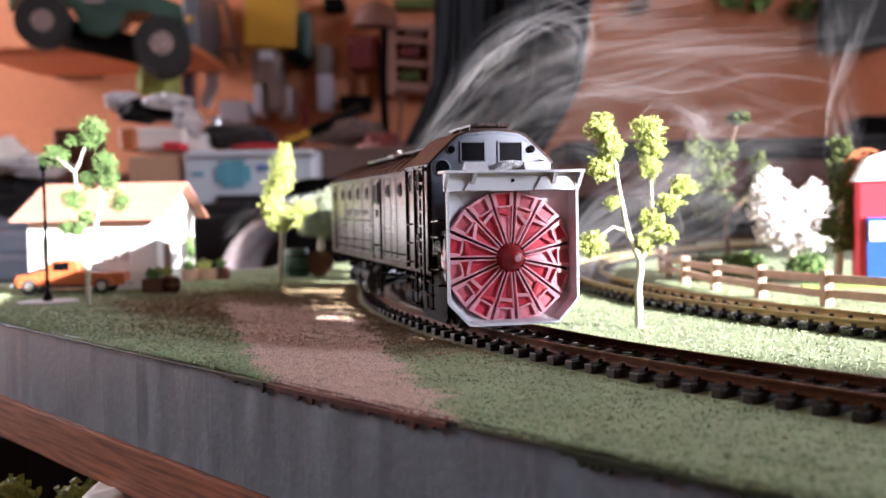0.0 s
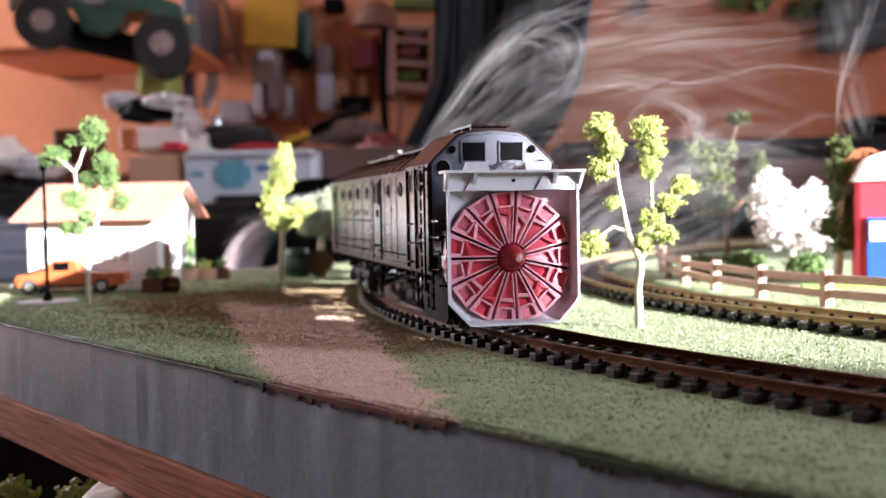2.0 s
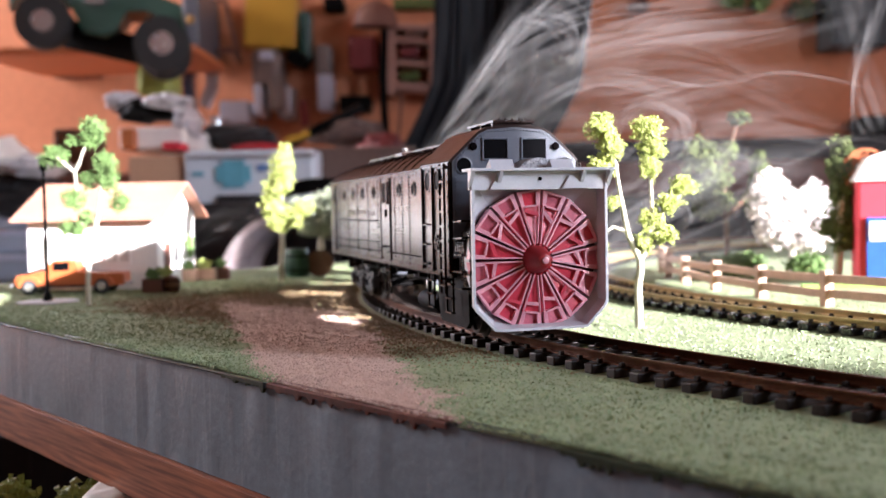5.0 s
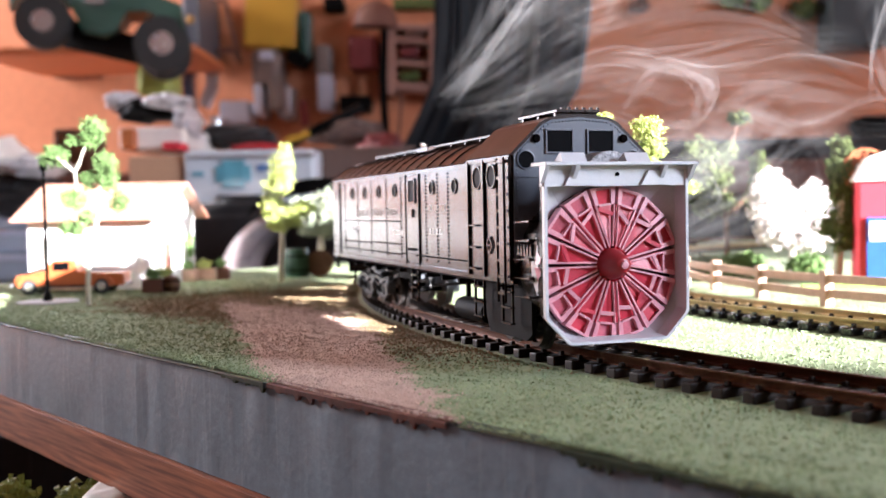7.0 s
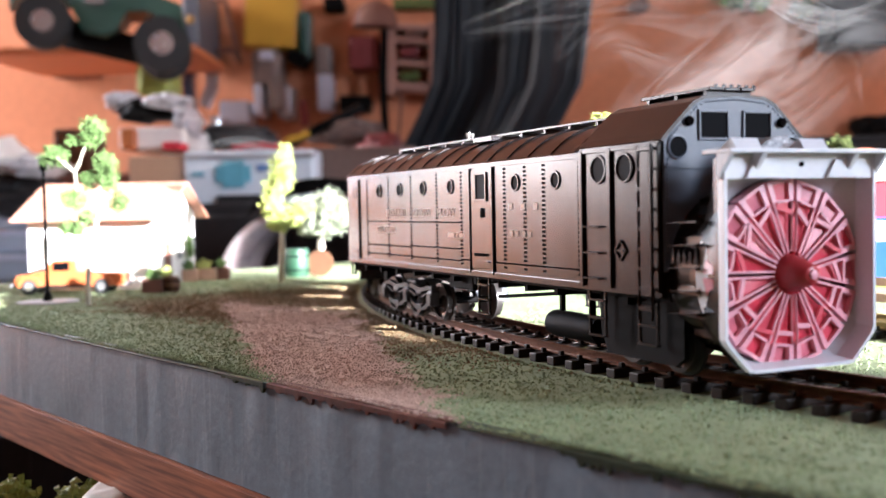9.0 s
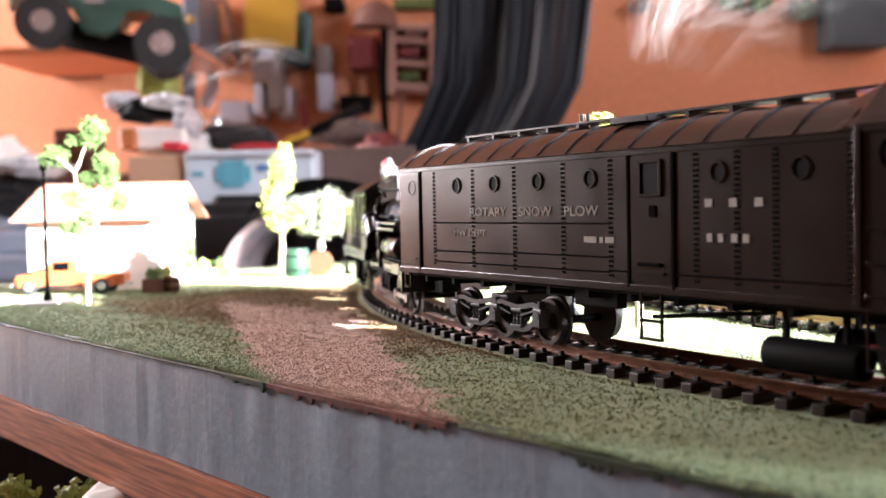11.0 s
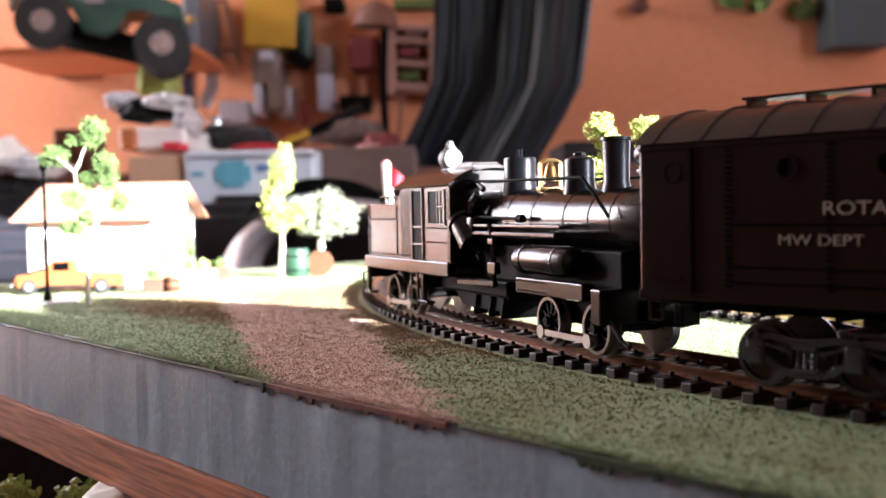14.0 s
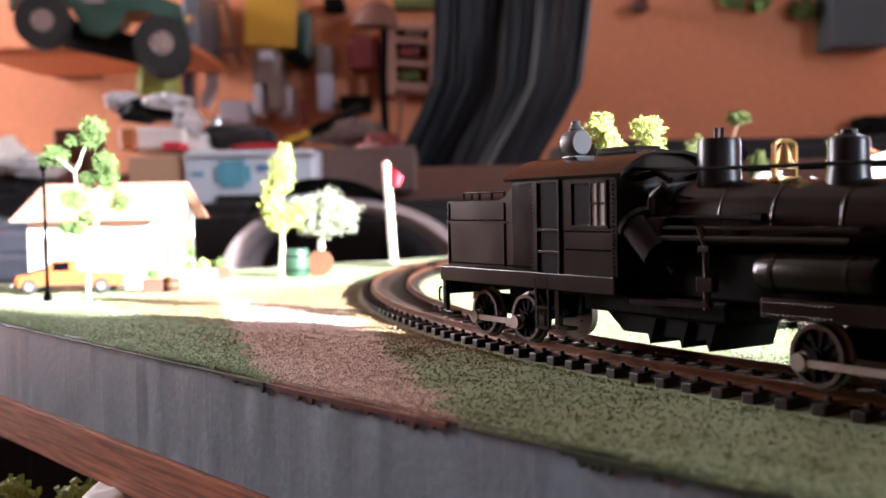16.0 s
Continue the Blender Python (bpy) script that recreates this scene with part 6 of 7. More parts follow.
def build_loco():
    W = 15.2
    # bunker and cab
    bm = bmesh.new()
    prism(bm, [(-90, 19.5), (-50, 19.5), (-50, 42), (-58, 41), (-61, 38.6), (-64, 37.6), (-90, 37.6)], -W, W, "Y")
    bunker = part("bunker", bm, M_LOCO, loco)
    for y in (-W - .15, W + .15):
        bm = bmesh.new()
        box(bm, -90.2, -60, y - .15, y + .15, 31.4, 32, 0)
        for x in (-89.6, -62):
            box(bm, x, x + .5, y - .2, y + .2, 20, 37)
        part("bunker_trim", bm, M_LOCO, bunker)
    bm = bmesh.new()
    tube(bm, [(-86, -12, 38), (-86, -12, 40), (-66, -12, 40), (-66, -12, 38)], 0.35, 6)
    for x in (-82, -78, -72):
        rod(bm, (x, -12, 37.5), (x, -12, 40.4), 0.4, seg=6)
    part("bunker_rail", bm, M_LOCO, bunker)
    bm = bmesh.new()
    box(bm, -58, -17, -W, -W + 1, 18, 43.4, 0.15)
    box(bm, -58, -17, W - 1, W, 18, 43.4, 0.15)
    box(bm, -18, -17, -W, W, 18, 43.4)
    box(bm, -58, -57, -W, W, 30, 43.4)
    prism(bm, [(u, z) for u, z in arc_roof(W, 43, 47.5)], -18, -17)
    cab = part("cab", bm, M_LOCO, loco)
    bm = bmesh.new()
    out = arc_roof(W + 1.2, 43.0, 48.4)
    inn = [(u * .96, z - 0.7) for u, z in out][::-1]
    prism(bm, out + inn, -60.5, -14.5)
    roof = part("cab_roof", bm, M_LOCO, loco, smooth=35)
    bm = bmesh.new()
    box(bm, -36, -22, -5, 5, 48.2, 49.2, 0.2)
    box(bm, -35, -23, -4.4, 4.4, 49.2, 49.9, 0.2)
    part("roof_hatch", bm, M_LOCO, roof)
    for s in (-1, 1):
        bm = bmesh.new()
        for a, b, c, e in ((-33.6, -32.9, 31, 41.6), (-20.8, -20.1, 31, 41.6), (-33.6, -20.1, 41, 41.7), (-34.2, -19.6, 30.4, 31.1), (-26.2, -25.6, 31, 41), (-25.6, -20.8, 36, 36.5), (-23.6, -23.1, 31, 41)):
            box(bm, a, b, s * (W + .4), s * (W - .2), c, e, 0.06)
        part("window_frame", bm, M_LOCO, cab)
        # the cab side is uncut; black panels paint the shade inside window and doorway
        bm = bmesh.new()
        box(bm, -33, -26.2, s * (W + .06), s * (W - .3), 31, 41)
        part("window_opening", bm, M_GLASS, cab, "black panel for the shaded open half of the cab window")
        bm = bmesh.new()
        box(bm, -25.8, -20.8, s * (W + .06), s * (W - .3), 31, 41)
        part("pane", bm, M_PANE, cab, "pale glazed sash")
        bm = bmesh.new()
        box(bm, -46.5, -38.6, s * (W + .05), s * (W - .3), 19, 41.4)
        part("doorway", bm, M_GLASS, cab, "black panel for the shaded open doorway")
        bm = bmesh.new()
        for x in (-47.4, -38.4):
            box(bm, x, x + .8, s * (W + .55), s * (W - .1), 18.4, 42.4, 0.1)
        for z in (24, 29.5, 41.6):
            box(bm, -46.6, -38.4, s * (W + .5), s * (W - .1), z, z + .7, 0.1)
        part("door_frame", bm, M_LOCO, cab)
        # rivets in near black: the small shadow at each head is put into its colour
        bm = bmesh.new()
        for k in range(22):
            for x in (-49.5, -37.0, -18.2):
                bmesh.ops.create_icosphere(bm, subdivisions=1, radius=0.27, matrix=Matrix.Translation((x, s * (W + .05), 19.4 + k * 1.05)))
        for k in range(15):
            bmesh.ops.create_icosphere(bm, subdivisions=1, radius=0.27, matrix=Matrix.Translation((-35.6 + k * 1.15, s * (W + .05), 25.2)))
            bmesh.ops.create_icosphere(bm, subdivisions=1, radius=0.27, matrix=Matrix.Translation((-35.6 + k * 1.15, s * (W + .05), 29.6)))
        for k in range(34):
            bmesh.ops.create_icosphere(bm, subdivisions=1, radius=0.25, matrix=Matrix.Translation((-89 + k * 1.15, s * (W + .05), 20.3)))
            bmesh.ops.create_icosphere(bm, subdivisions=1, radius=0.25, matrix=Matrix.Translation((-89 + k * .82, s * (W + .2), 32.3)))
        tagged(part("rivets", bm, M_SEAM, cab), kind="stuff")
        # sill beam with steps
        bm = bmesh.new()
        box(bm, -93, -17, s * (W + 1), s * (W - 2), 15, 19.2, 0.3)
        for x in (-92.6, -40):
            box(bm, x, x + 1.6, s * (W + .4), s * (W - 1), 6, 15.2)
            box(bm, x - 1, x + 6, s * (W + 1), s * (W - 2), 5.4, 6.3, 0.1)
        bar(bm, (-47, s * (W + .6), 18), (-47, s * (W + .6), 5), 0.8, 0.8)
        bar(bm, (-42, s * (W + .6), 18), (-42, s * (W + .6), 5), 0.8, 0.8)
        box(bm, -47, -42, s * (W + 1), s * (W - 1), 5, 5.8)
        box(bm, -47, -42, s * (W + 1), s * (W - 1), 10, 10.8)
        tube(bm, [(-92.6, s * (W + .8), 13), (-92.6, s * (W + 1.6), 12.5), (-92.6, s * (W + 1.6), 9.5), (-92.6, s * (W + .8), 9)], 0.35, 6)
        part("sill_beam", bm, M_LOCO, loco)
    # lamps
    for x, z, d in ((-50, 48.2, -1), (66, 43.5, 1)):
        bm = bmesh.new()
        box(bm, x - 2.6, x + 2.6, -2.6, 2.6, z - .6, z + .6, 0.2)
        turned(bm, [(3.3, -2.6), (3.5, -2), (3.5, 2), (3.1, 2.6)], (x, 0, z + 4), "X", 18)
        turned(bm, [(1.7, 0), (2.0, .6), (1.2, 1.8), (1.2, 2.6), (.4, 3)], (x, 0, z + 7), "Z", 12)
        lamp = part("headlamp", bm, M_LAMPG if d < 0 else M_LOCO, loco, "grey round headlamp" if d < 0 else "", smooth=40)
        bm = bmesh.new()
        turned(bm, [(2.7, -.2), (2.5, .4), (1.2, .7)] if d > 0 else [(1.2, -.7), (2.5, -.4), (2.7, .2)], (x + d * 2.7, 0, z + 4), "X", 18)
        part("lens", bm, M_PANE, lamp, smooth=60)
    # boiler
    bm = bmesh.new()
    turned(bm, [(8.8, -18), (8.8, 18), (8.0, 38), (8.0, 60), (8.2, 60.2), (8.2, 72), (7.8, 73), (5.6, 74.5), (1, 75)], (0, 0, 32), "X", 36)
    boiler = part("boiler", bm, M_LOCO, loco, smooth=35)
    for x, r in ((-8, 8.85), (8, 8.85), (22, 8.7), (38, 8.1), (50, 8.1), (60, 8.3)):
        bm = bmesh.new()
        turned(bm, [(r - .05, -.5), (r + .05, -.35), (r + .05, .35), (r - .05, .5)], (x, 0, 32), "X", 36)
        part("boiler_band", bm, M_LOCO, boiler, smooth=35)
    bm = bmesh.new()
    turned(bm, [(5.4, 37.5), (4.9, 41), (4.7, 42.4), (4.7, 49.4), (4.4, 50), (1, 50.2)], (0, 0, 0), "Z", 24)
    for y in (-.9, .9):
        rod(bm, (y, 0, 50), (y, 0, 52.4), 0.5, seg=8)
    part("steam_dome", bm, M_DOME, loco, smooth=35)
    bm = bmesh.new()
    turned(bm, [(4.7, 37.5), (4.2, 40.8), (4.0, 42.2), (4.0, 47.4), (3.7, 48), (1.6, 48.8), (1.6, 49.6), (.6, 49.8)], (33.5, 0, 0), "Z", 24)
    part("sand_dome", bm, M_DOME, loco, smooth=35)
    bm = bmesh.new()
    turned(bm, [(4.1, 37.5), (3.5, 40.6), (3.2, 41.6), (3.45, 51.4), (3.9, 51.6), (3.9, 52.4), (3.3, 52.5), (2.9, 49)], (51, 0, 0), "Z", 26)
    part("smokestack", bm, M_DOME, loco, smooth=35)
    bm = bmesh.new()
    for y in (-3.2, 3.2):
        bar(bm, (18, y, 40.4), (18, y, 47.6), 0.9, 0.8)
    tube(bm, [(18, -3.2, 47.6), (18, -1.6, 48.4), (18, 1.6, 48.4), (18, 3.2, 47.6)], 0.55, 8)
    box(bm, 16.6, 19.4, -3.8, 3.8, 40, 41, 0.2)
    bell = part("bell_yoke", bm, M_BRASS, loco, "brass bell yoke", smooth=40)
    bm = bmesh.new()
    turned(bm, [(2.5, 42.6), (2.3, 43.2), (1.7, 44.4), (1.4, 46.2), (0.9, 47.2), (0.5, 47.8)], (18, 0, 0), "Z", 18)
    part("bell", bm, M_BRASS, bell, "polished brass bell", smooth=40)
    # running boards and handrails
    for s in (-1, 1):
        bm = bmesh.new()
        box(bm, -14, 46, s * 9, s * 13.6, 30.2, 31.0, 0.2)
        rod(bm, (-12, s * 13.4, 28.4), (44, s * 13.4, 28.4), 0.7, seg=10)
        part("running_board", bm, M_LOCO, loco)
        bm = bmesh.new()
        tube(bm, [(-17, s * 9.6, 44), (0, s * 10.4, 43.2), (30, s * 10.4, 42.8), (52, s * 10.4, 42.6), (58, s * 10.4, 38), (63, s * 10, 33)], 0.42, 8)
        tube(bm, [(-8, s * 10.8, 33), (20, s * 10.8, 32.6)], 0.45, 8)
        turned(bm, [(1.1, 19), (1.1, 22)], (0, s * 10.8, 32.6), "X", 10)
        part("handrail", bm, M_BLACK, loco, smooth=40)
        bm = bmesh.new()
        tube(bm, [(-6, s * 11, 40), (-9, s * 11.6, 37.4), (-9, s * 12, 34), (-13, s * 11, 32)], 1.0, 8)
        tube(bm, [(-17, s * 8, 42), (-10, s * 9, 43), (-6, s * 9, 41)], 0.9, 8)
        part("steam_pipe", bm, M_LOCO, loco, smooth=40)
        # inclined cylinder
        bm = bmesh.new()
        a, b = Vector((-12.8, s * 12.6, 31.0)), Vector((-6.5, s * 12.6, 25.5))
        ax = (b - a).normalized()
        rod(bm, a, b, 4.0, seg=24)
        rod(bm, a - ax * 1.2, a, 4.6, seg=24)
        rod(bm, b, b + ax * 1.2, 4.1, seg=24)
        rod(bm, a - ax * 2, a - ax, 2.6, seg=16)
        box(bm, -12, -4, s * 9, s * 14, 28, 33, .5)
        cyl = part("cylinder", bm, M_LOCO, loco, smooth=30)
        bm = bmesh.new()
        for k in range(10):
            q = Vector((0, math.cos(k * .628), 0)) * 3.0 + ax.cross(Vector((0, 1, 0))) * math.sin(k * .628) * 3.0
            bmesh.ops.create_icosphere(bm, subdivisions=1, radius=.4, matrix=Matrix.Translation(a - ax * 1.3 + q))
        rod(bm, b, b + ax * 7, .8, seg=10)
        bar(bm, b + ax * 2 + Vector((0, 0, 1.6)), b + ax * 7 + Vector((0, 0, 1.6)), 1.0, 0.8)
        part("piston_rod", bm, M_BLACK, cyl)
        bm = bmesh.new()
        tube(bm, [(7, s * 13.5, 31), (9, s * 13.5, 26.5), (9, s * 13.5, 13.5)], .8, 8)
        box(bm, 6.6, 11.4, s * 12.4, s * 14.4, 17.2, 20.4, .3)
        box(bm, 7.4, 10.6, s * 12.4, s * 14.6, 25.4, 27, .3)
        bar(bm, (-14, s * 13.6, 13.8), (10, s * 13.6, 14.6), 1.6, 1.2)
        part("valve_gear", bm, M_LOCO, loco)
        # air tank over the front truck
        bm = bmesh.new()
        turned(bm, [(1, 0), (3.4, .7), (3.9, 2.4), (3.9, 25.6), (3.4, 27.3), (1, 28)], (22, s * 11.6, 22), "X", 22)
        tank = part("air_tank", bm, M_LOCO, loco, smooth=35)
        bm = bmesh.new()
        for x in (27, 44):
            turned(bm, [(4.1, -.5), (4.1, .5)], (x, s * 11.6, 22), "X", 22)
        part("tank_strap", bm, M_LOCO, tank)
        bm = bmesh.new()
        box(bm, 24, 58, s * 11, s * 14.5, 13.2, 17.2, .25)
        for k in range(14):
            for z in (14, 16.4):
                bmesh.ops.create_icosphere(bm, subdivisions=1, radius=.3, matrix=Matrix.Translation((25 + k * 1.2, s * 14.5, z)))
        part("frame_plate", bm, M_LOCO, loco)
    bm = bmesh.new()
    box(bm, -90, 66, -6, 6, 13, 17, .4)
    box(bm, -17, 66, -8.5, 8.5, 15, 25, .6)
    box(bm, -34, 12, -11, 11, 10.5, 15, .6)
    prism(bm, [(-28, 10.5), (10, 10.5), (3, 6), (-22, 6)], -9, 9, "Y")
    for x in (-14, -4, 4):
        prism(bm, [(x, 10), (x + 4, 10), (x + 2, 4)], -10, 10, "Y")
    part("frame", bm, M_BLACK, loco)
    bm = bmesh.new()
    box(bm, 62.5, 66.5, -15, 15, 8.2, 16.4, .3)
    box(bm, 66, 71, -1.8, 1.8, 8, 13, .4)
    tube(bm, [(66.4, -12, 9), (71, -12, 5), (74, -12, 4)], .6, 6)
    part("front_beam", bm, M_LOCO, loco)
    bm = bmesh.new()
    box(bm, -93.6, -90, -15, 15, 11, 18.4, .3)
    box(bm, -98, -93, -1.8, 1.8, 8, 13, .4)
    part("rear_beam", bm, M_LOCO, loco)
    # two trucks, each with two axles joined by side rods
    for xs in ((33.5, 56.5), (-79.5, -60.0)):
        r = 6.2
        bm = bmesh.new()
        for y in (-5.6, 5.6):
            box(bm, xs[0] - 4, xs[1] + 4, y - .7, y + .7, 6, 11.5, .3)
        box(bm, (xs[0] + xs[1]) / 2 - 3, (xs[0] + xs[1]) / 2 + 3, -6, 6, 8, 13.4, .3)
        part("truck_frame", bm, M_BLACK, loco)
        for x in xs:
            ws = wheelset("wheelset", r, loco, True)
            ws.location = (x * .001, 0, r * .001)
            ROLLING_L.append((ws, x * .001, r * .001, CRANK0))
        for s in (-1, 1):
            bm = bmesh.new()
            n = len(xs)
            bar(bm, (xs[0], s * 11, 0), (xs[1], s * 11, 0), .7, 1.5)
            for x in xs:
                turned(bm, [(1.8, -.6), (1.8, .6)], (x, s * 11, 0), "Y", 14)
            rd = part("side_rod", bm, M_ROD, loco, "steel side rod")
            RODS.append((rd, r * .001, CRANK0))


ROLLING_L, RODS = [], []
CRANK0 = -1.99
build_loco()

# ---- smoke: thin veils that drift from the locomotive's chimney ----
def smoke_material(name, thick, seed):
    m = bpy.data.materials.new(name)
    m.use_nodes = True
    nt = m.node_tree
    nt.nodes.clear()
    out = nt.nodes.new("ShaderNodeOutputMaterial")
    mix = nt.nodes.new("ShaderNodeMixShader")
    tr = nt.nodes.new("ShaderNodeBsdfTransparent")
    ad = nt.nodes.new("ShaderNodeAddShader")
    di, tl = nt.nodes.new("ShaderNodeBsdfDiffuse"), nt.nodes.new("ShaderNodeBsdfTranslucent")
    di.inputs[0].default_value = (0.82, 0.81, 0.80, 1)
    tl.inputs[0].default_value = (0.82, 0.81, 0.80, 1)
    uvn = nt.nodes.new("ShaderNodeUVMap")
    uvn.uv_map = "flow"
    mp = nt.nodes.new("ShaderNodeMapping")
    mp.inputs["Scale"].default_value = (1.5, 8.5, 1)
    mp.inputs["Location"].default_value = (seed * 3.1, seed * 1.7, 0)
    n1 = nt.nodes.new("ShaderNodeTexNoise")
    n1.inputs["Scale"].default_value, n1.inputs["Detail"].default_value, n1.inputs["Distortion"].default_value = 1.0, 5, 1.2
    rp = nt.nodes.new("ShaderNodeMapRange")
    rp.inputs[1].default_value, rp.inputs[2].default_value, rp.inputs[3].default_value, rp.inputs[4].default_value = 0.36, 0.74, 0.0, 1.0
    at_ = nt.nodes.new("ShaderNodeAttribute")
    at_.attribute_name = "veil_fade"
    mu, mk = nt.nodes.new("ShaderNodeMath"), nt.nodes.new("ShaderNodeMath")
    mu.operation = mk.operation = "MULTIPLY"
    mk.inputs[1].default_value = thick * 0.145
    mk.use_clamp = True
    lk = nt.links.new
    lk(uvn.outputs[0], mp.inputs[0])
    lk(mp.outputs[0], n1.inputs["Vector"])
    lk(n1.outputs[0], rp.inputs[0])
    lk(rp.outputs[0], mu.inputs[0])
    lk(at_.outputs["Fac"], mu.inputs[1])
    lk(mu.outputs[0], mk.inputs[0])
    lk(mk.outputs[0], mix.inputs[0])
    lk(tr.outputs[0], mix.inputs[1])
    lk(di.outputs[0], ad.inputs[0])
    lk(tl.outputs[0], ad.inputs[1])
    lk(ad.outputs[0], mix.inputs[2])
    lk(mix.outputs[0], out.inputs[0])
    return m


def veil(name, pts, widths, material, parent):
    """A curved ribbon through points, thinning out at its borders."""
    P_ = [Vector(p) for p in pts]

    def cat(i, s):
        a, b, c, d = (P_[max(0, min(len(P_) - 1, i + k))] for k in (-1, 0, 1, 2))
        return 0.5 * ((2 * b) + (c - a) * s + (2 * a - 5 * b + 4 * c - d) * s * s + (3 * b - a - 3 * c + d) * s**3)
    n, w = (len(P_) - 1) * 10, 12
    verts, faces, dens, uvs = [], [], [], []
    for i in range(n + 1):
        k, s = min(i // 10, len(P_) - 2), (i - min(i // 10, len(P_) - 2) * 10) / 10
        c, c2 = cat(k, s), cat(k, s + 0.02)
        tan = (c2 - c).normalized()
        side = tan.cross(Vector((0, 1, 0))).normalized()
        wd = widths[k] + (widths[k + 1] - widths[k]) * s
        u = i / n
        for j in range(w + 1):
            v = j / w * 2 - 1
            bend = 0.012 * math.sin(v * 3 + u * 7)
            verts.append(c + side * v * wd / 2 + Vector((0, bend, 0)))
            dens.append((1 - v * v) ** 1.5 * min(1, u * 6 + 0.15) * min(1, (1 - u) * 2.2))
            uvs.append((u * (n / 20), v * 0.5))
    for i in range(n):
        for j in range(w):
            k = i * (w + 1) + j
            faces.append((k, k + 1, k + w + 2, k + w + 1))
    me = bpy.data.meshes.new(name)
    me.from_pydata(verts, [], faces)
    at_ = me.attributes.new("veil_fade", "FLOAT", "POINT")
    at_.data.foreach_set("value", dens)
    ul = me.uv_layers.new(name="flow")
    for lp_ in me.loops:
        ul.data[lp_.index].uv = uvs[lp_.vertex_index]
    me.materials.append(material)
    me.shade_smooth()
    ob = new(name, me)
    ob.parent = parent
    return ob


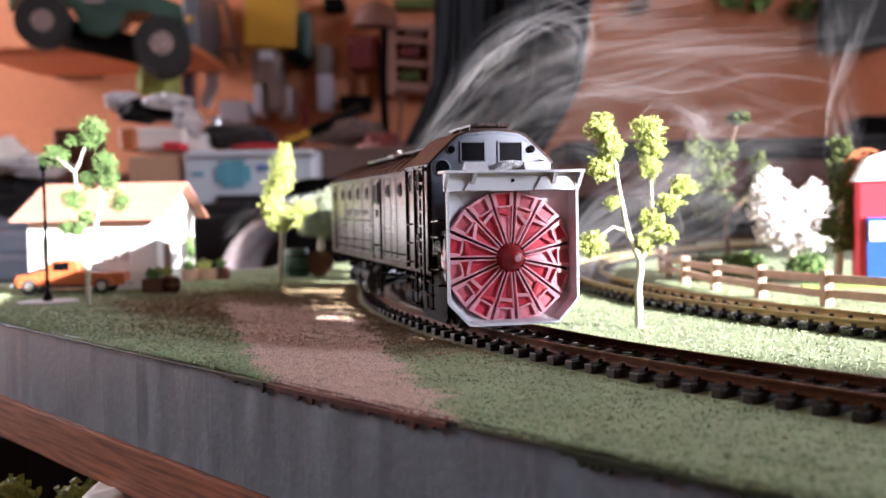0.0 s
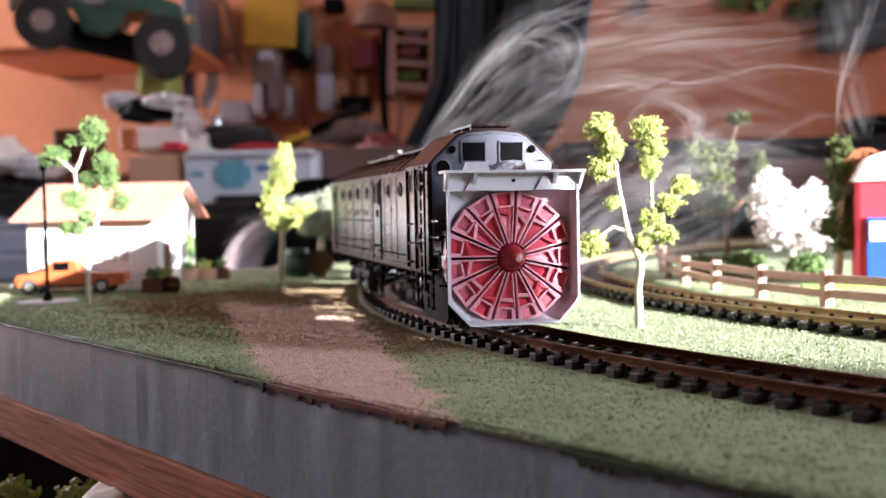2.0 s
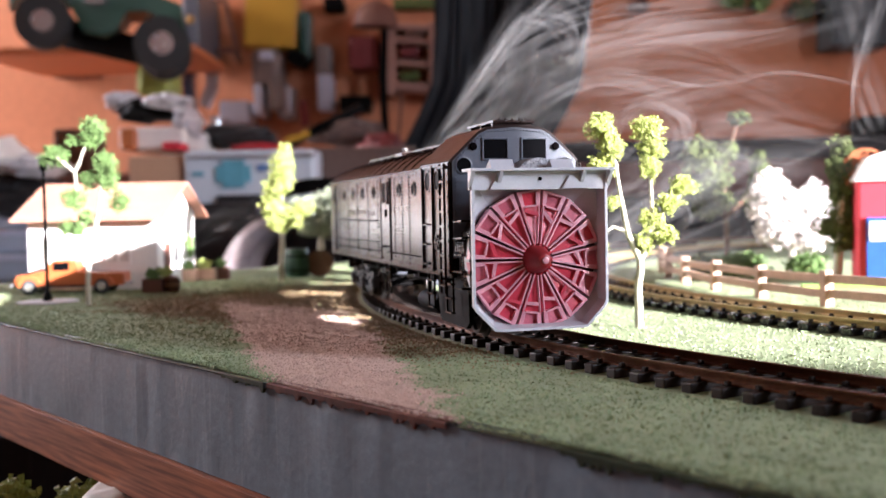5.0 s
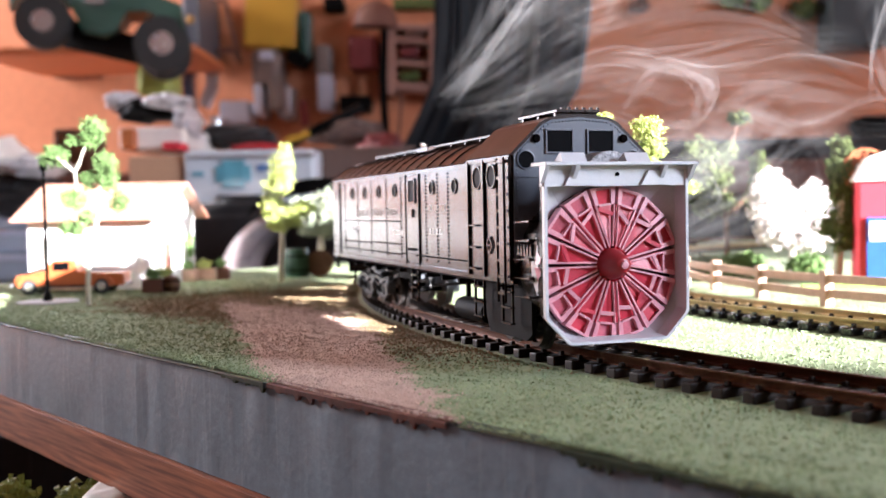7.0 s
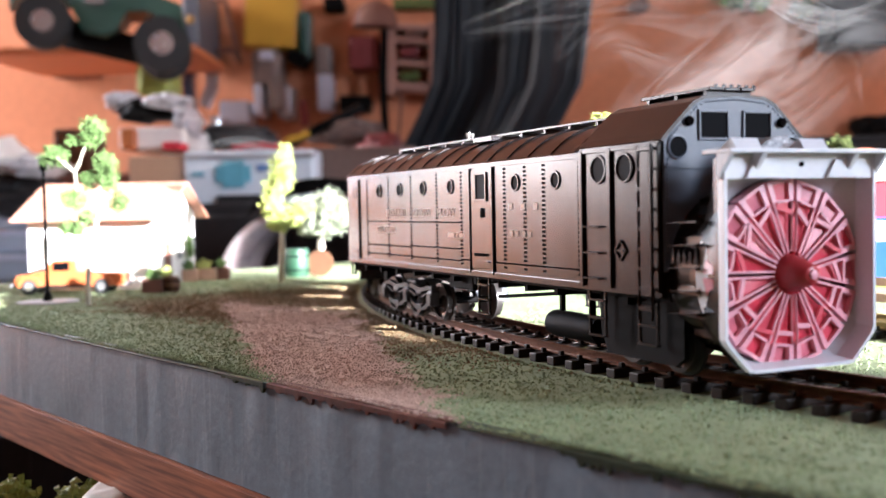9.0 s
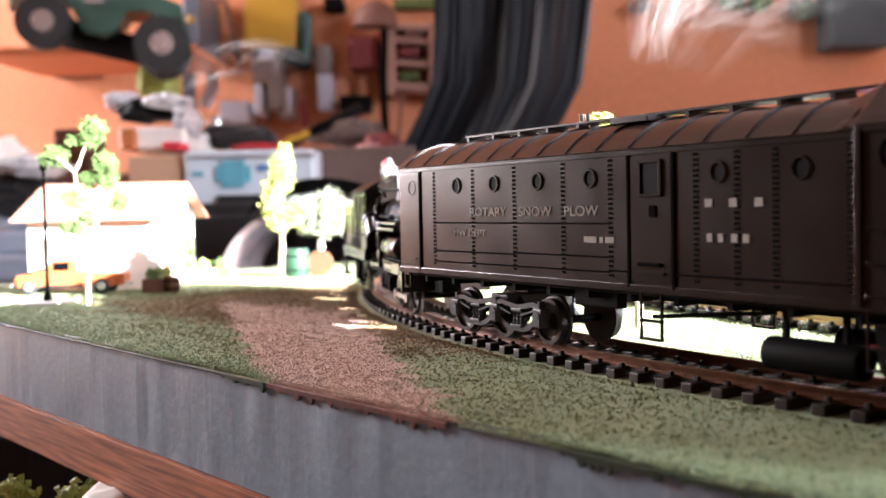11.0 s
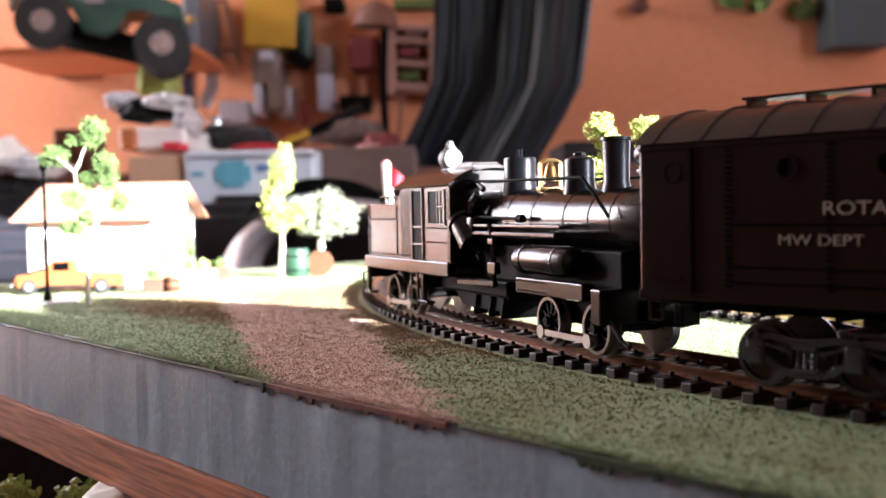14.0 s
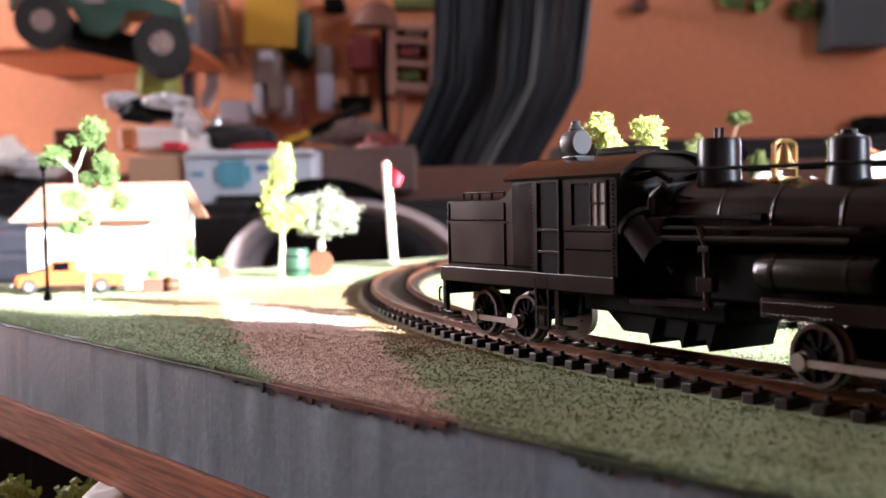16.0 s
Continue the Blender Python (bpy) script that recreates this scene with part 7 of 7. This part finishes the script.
smoke = thing("smoke", "thin white smoke drifting up from the locomotive's chimney", "smoke")
SMOKE = []
O = Vector((-0.0131, 0.5300, 0.0672))
for i, (pts, widths, thick, rise) in enumerate((
    ([(-0.0131, 0.5300, 0.0672), (0.0055, 0.5000, 0.0816), (0.0265, 0.4800, 0.1041), (0.0541, 0.4700, 0.1160), (0.0853, 0.4600, 0.1224), (0.1201, 0.4600, 0.1279)], (.012, .022, .04, .045, .045, .05), 0.8, 0.30),
    ([(-0.0119, 0.5400, 0.0686), (0.0138, 0.5100, 0.0767), (0.0375, 0.4900, 0.0933), (0.0680, 0.4800, 0.1032), (0.1069, 0.4800, 0.1089), (0.1562, 0.4800, 0.1144), (0.2029, 0.4800, 0.1263)], (.010, .022, .032, .034, .034, .03, .03), 0.46, 0.22),
    ([(-0.0060, 0.5400, 0.0696), (0.0281, 0.5200, 0.0758), (0.0570, 0.5000, 0.0819), (0.0904, 0.4900, 0.0857), (0.1302, 0.4900, 0.0955), (0.1779, 0.4900, 0.0998)], (.010, .022, .03, .035, .035, .03), 0.34, 0.10),
    ([(0.0504, 0.5200, 0.0613), (0.0718, 0.5100, 0.0756), (0.1028, 0.5000, 0.0675), (0.1408, 0.5000, 0.0695), (0.1841, 0.5000, 0.0633), (0.2220, 0.5000, 0.0652)], (.02, .04, .045, .04, .04, .03), 0.22, 0.05),
    ([(0.0638, 0.5200, 0.0102), (0.0782, 0.5200, 0.0326), (0.1038, 0.5200, 0.0462), (0.1349, 0.5200, 0.0484), (0.1631, 0.5200, 0.0422)], (.02, .04, .06, .06, .04), 0.30, 0.03),
    ([(0.0025, 0.5300, 0.0598), (0.0337, 0.5200, 0.0729), (0.0692, 0.5100, 0.0908), (0.1107, 0.5100, 0.0982), (0.1547, 0.5100, 0.0864), (0.1933, 0.5100, 0.0691)], (.03, .05, .06, .06, .05, .04), 0.18, 0.30),
    ([(0.0637, 0.5000, -0.0133), (0.0749, 0.5000, 0.0111), (0.0961, 0.5100, 0.0296), (0.1268, 0.5100, 0.0483), (0.1518, 0.5100, 0.0672), (0.1822, 0.5100, 0.0693)], (.03, .06, .07, .08, .08, .06), 0.5, 0.06),
    ([(0.2144, 0.5500, 0.0683), (0.2116, 0.5500, 0.1009), (0.2146, 0.5500, 0.1274), (0.2207, 0.5500, 0.1626)], (.015, .025, .03, .03), 0.40, 0.12),
    ([(-0.1394, 0.6200, 0.0221), (-0.1223, 0.6200, 0.0336), (-0.1019, 0.6200, 0.0399), (-0.0751, 0.6200, 0.0343)], (.01, .018, .02, .01), 0.35, 0.02),
    ([(0.0208, 0.4700, 0.1003), (0.0390, 0.4700, 0.1226), (0.0592, 0.4700, 0.1172), (0.0564, 0.4700, 0.0996), (0.0386, 0.4700, 0.1025)], (.008, .016, .02, .018, .008), 0.35, 0.16),
    ([(-0.0100, 0.5300, 0.0680), (0.0090, 0.5000, 0.0900), (0.0300, 0.4900, 0.1130), (0.0560, 0.4800, 0.1290), (0.0930, 0.4700, 0.1300)], (.004, .008, .010, .012, .014), 0.85, 0.20),
    ([(0.0020, 0.5200, 0.0690), (0.0330, 0.5000, 0.0800), (0.0700, 0.4900, 0.0960), (0.1100, 0.4900, 0.0900), (0.1500, 0.4900, 0.0980), (0.2000, 0.4900, 0.0900)], (.004, .007, .008, .008, .010, .012), 0.75, 0.12),
    ([(0.0800, 0.5000, 0.0700), (0.0980, 0.5000, 0.0900), (0.1180, 0.5000, 0.0820), (0.1120, 0.5000, 0.0640), (0.0940, 0.5000, 0.0660)], (.004, .008, .010, .008, .004), 0.5, 0.10),
    ([(0.0640, 0.5100, 0.0020), (0.0680, 0.5100, 0.0250), (0.0820, 0.5100, 0.0420), (0.1060, 0.5100, 0.0440), (0.1180, 0.5100, 0.0300), (0.1040, 0.5100, 0.0210)], (.006, .012, .014, .014, .010, .005), 0.5, 0.05),
    ([(0.0900, 0.5100, 0.0560), (0.1200, 0.5100, 0.0700), (0.1500, 0.5100, 0.0600), (0.1820, 0.5100, 0.0740), (0.2200, 0.5100, 0.0700)], (.005, .008, .009, .009, .008), 0.5, 0.14),
)):
    ob = veil("wisp", [Vector(p) - O for p in pts], widths, smoke_material("thin_smoke", thick, i + 1), smoke)
    SMOKE.append((ob, rise, i))

# ---- movement: both vehicles on the outer circle ----
TH = [(0, -2.8883), (3.0, -2.8870), (3.5, -2.8868), (4.0, -2.8850), (6.5, -2.8274), (7, -2.8078), (7.5, -2.7882), (8, -2.7647), (8.5, -2.7411), (9, -2.7174),
      (11.5, -2.5654), (12, -2.5348), (12.5, -2.5006), (13, -2.4685), (13.5, -2.4336), (14, -2.3958), (14.5, -2.3638), (15, -2.3269), (15.5, -2.2924), (16, -2.2502)]
GAP = 0.3388


def theta(t):
    """The plow's angle on the circle, smooth between the known times."""
    n = len(TH)
    k = max(i for i in range(n - 1) if TH[i][0] <= t + 1e-9)
    (t0, a0), (t1, a1) = TH[k], TH[k + 1]

    def slope(i):
        if i == 0 or i == n - 1:
            return 0.0 if i == 0 else (TH[i][1] - TH[i - 1][1]) / (TH[i][0] - TH[i - 1][0])
        return (TH[i + 1][1] - TH[i - 1][1]) / (TH[i + 1][0] - TH[i - 1][0])
    h, s = t1 - t0, (t - t0) / (t1 - t0)
    return (2 * s**3 - 3 * s**2 + 1) * a0 + (s**3 - 2 * s**2 + s) * h * slope(k) + (3 * s**2 - 2 * s**3) * a1 + (s**3 - s**2) * h * slope(k + 1)


def on_track(a, mid):
    return pose(CX + RAD * math.cos(a), CY + RAD * math.sin(a), RAIL, 0, 0, math.degrees(a) + 90) @ pose(-mid, 0, 0)


def motions():
    times = [i / 10 for i in range(161)]
    walk(plow, [(t, on_track(theta(t), 0.0301)) for t in times[::2]] + [])
    walk(loco, [(t, on_track(theta(t) - GAP, -0.0088)) for t in times[::2]])
    s0 = theta(16)
    for ws, x, r, a0 in ROLLING + ROLLING_L:
        walk(ws, [(t, pose(x, 0, r, 0, math.degrees((theta(t) - s0) * RAD / r + a0), 0)) for t in times])
    for rd, r, a0 in RODS:
        rows = []
        for t in times:
            q = (theta(t) - s0) * RAD / r + a0
            rows.append((t, pose(0.0034 * math.sin(q), 0, r + 0.0034 * math.cos(q))))
        walk(rd, rows)
    # smoke follows the chimney at first, then the veils rise and drift off
    rows = []
    for t in range(0, 17):
        m = on_track(theta(t) - GAP, -0.0088)
        c0 = on_track(theta(0) - GAP, -0.0088).translation
        rows.append((t, Matrix.Translation(O + (m.translation - c0) * 0.8)))
    walk(smoke, rows)
    for ob, rise, i in SMOKE:
        rows = []
        for t in range(0, 17):
            k = max(0.0, t - 4) / 12
            rows.append((t, pose(0.006 * math.sin(t * 0.55 + i * 1.7) + 0.05 * k * rise * 5, 0, 0.004 * math.sin(t * 0.8 + i) + rise * k * k * 1.2 + 0.36 * k ** 3, 0, 2.2 * math.sin(t * 0.5 + i * 2.1), 0)))
        walk(ob, rows)


motions()
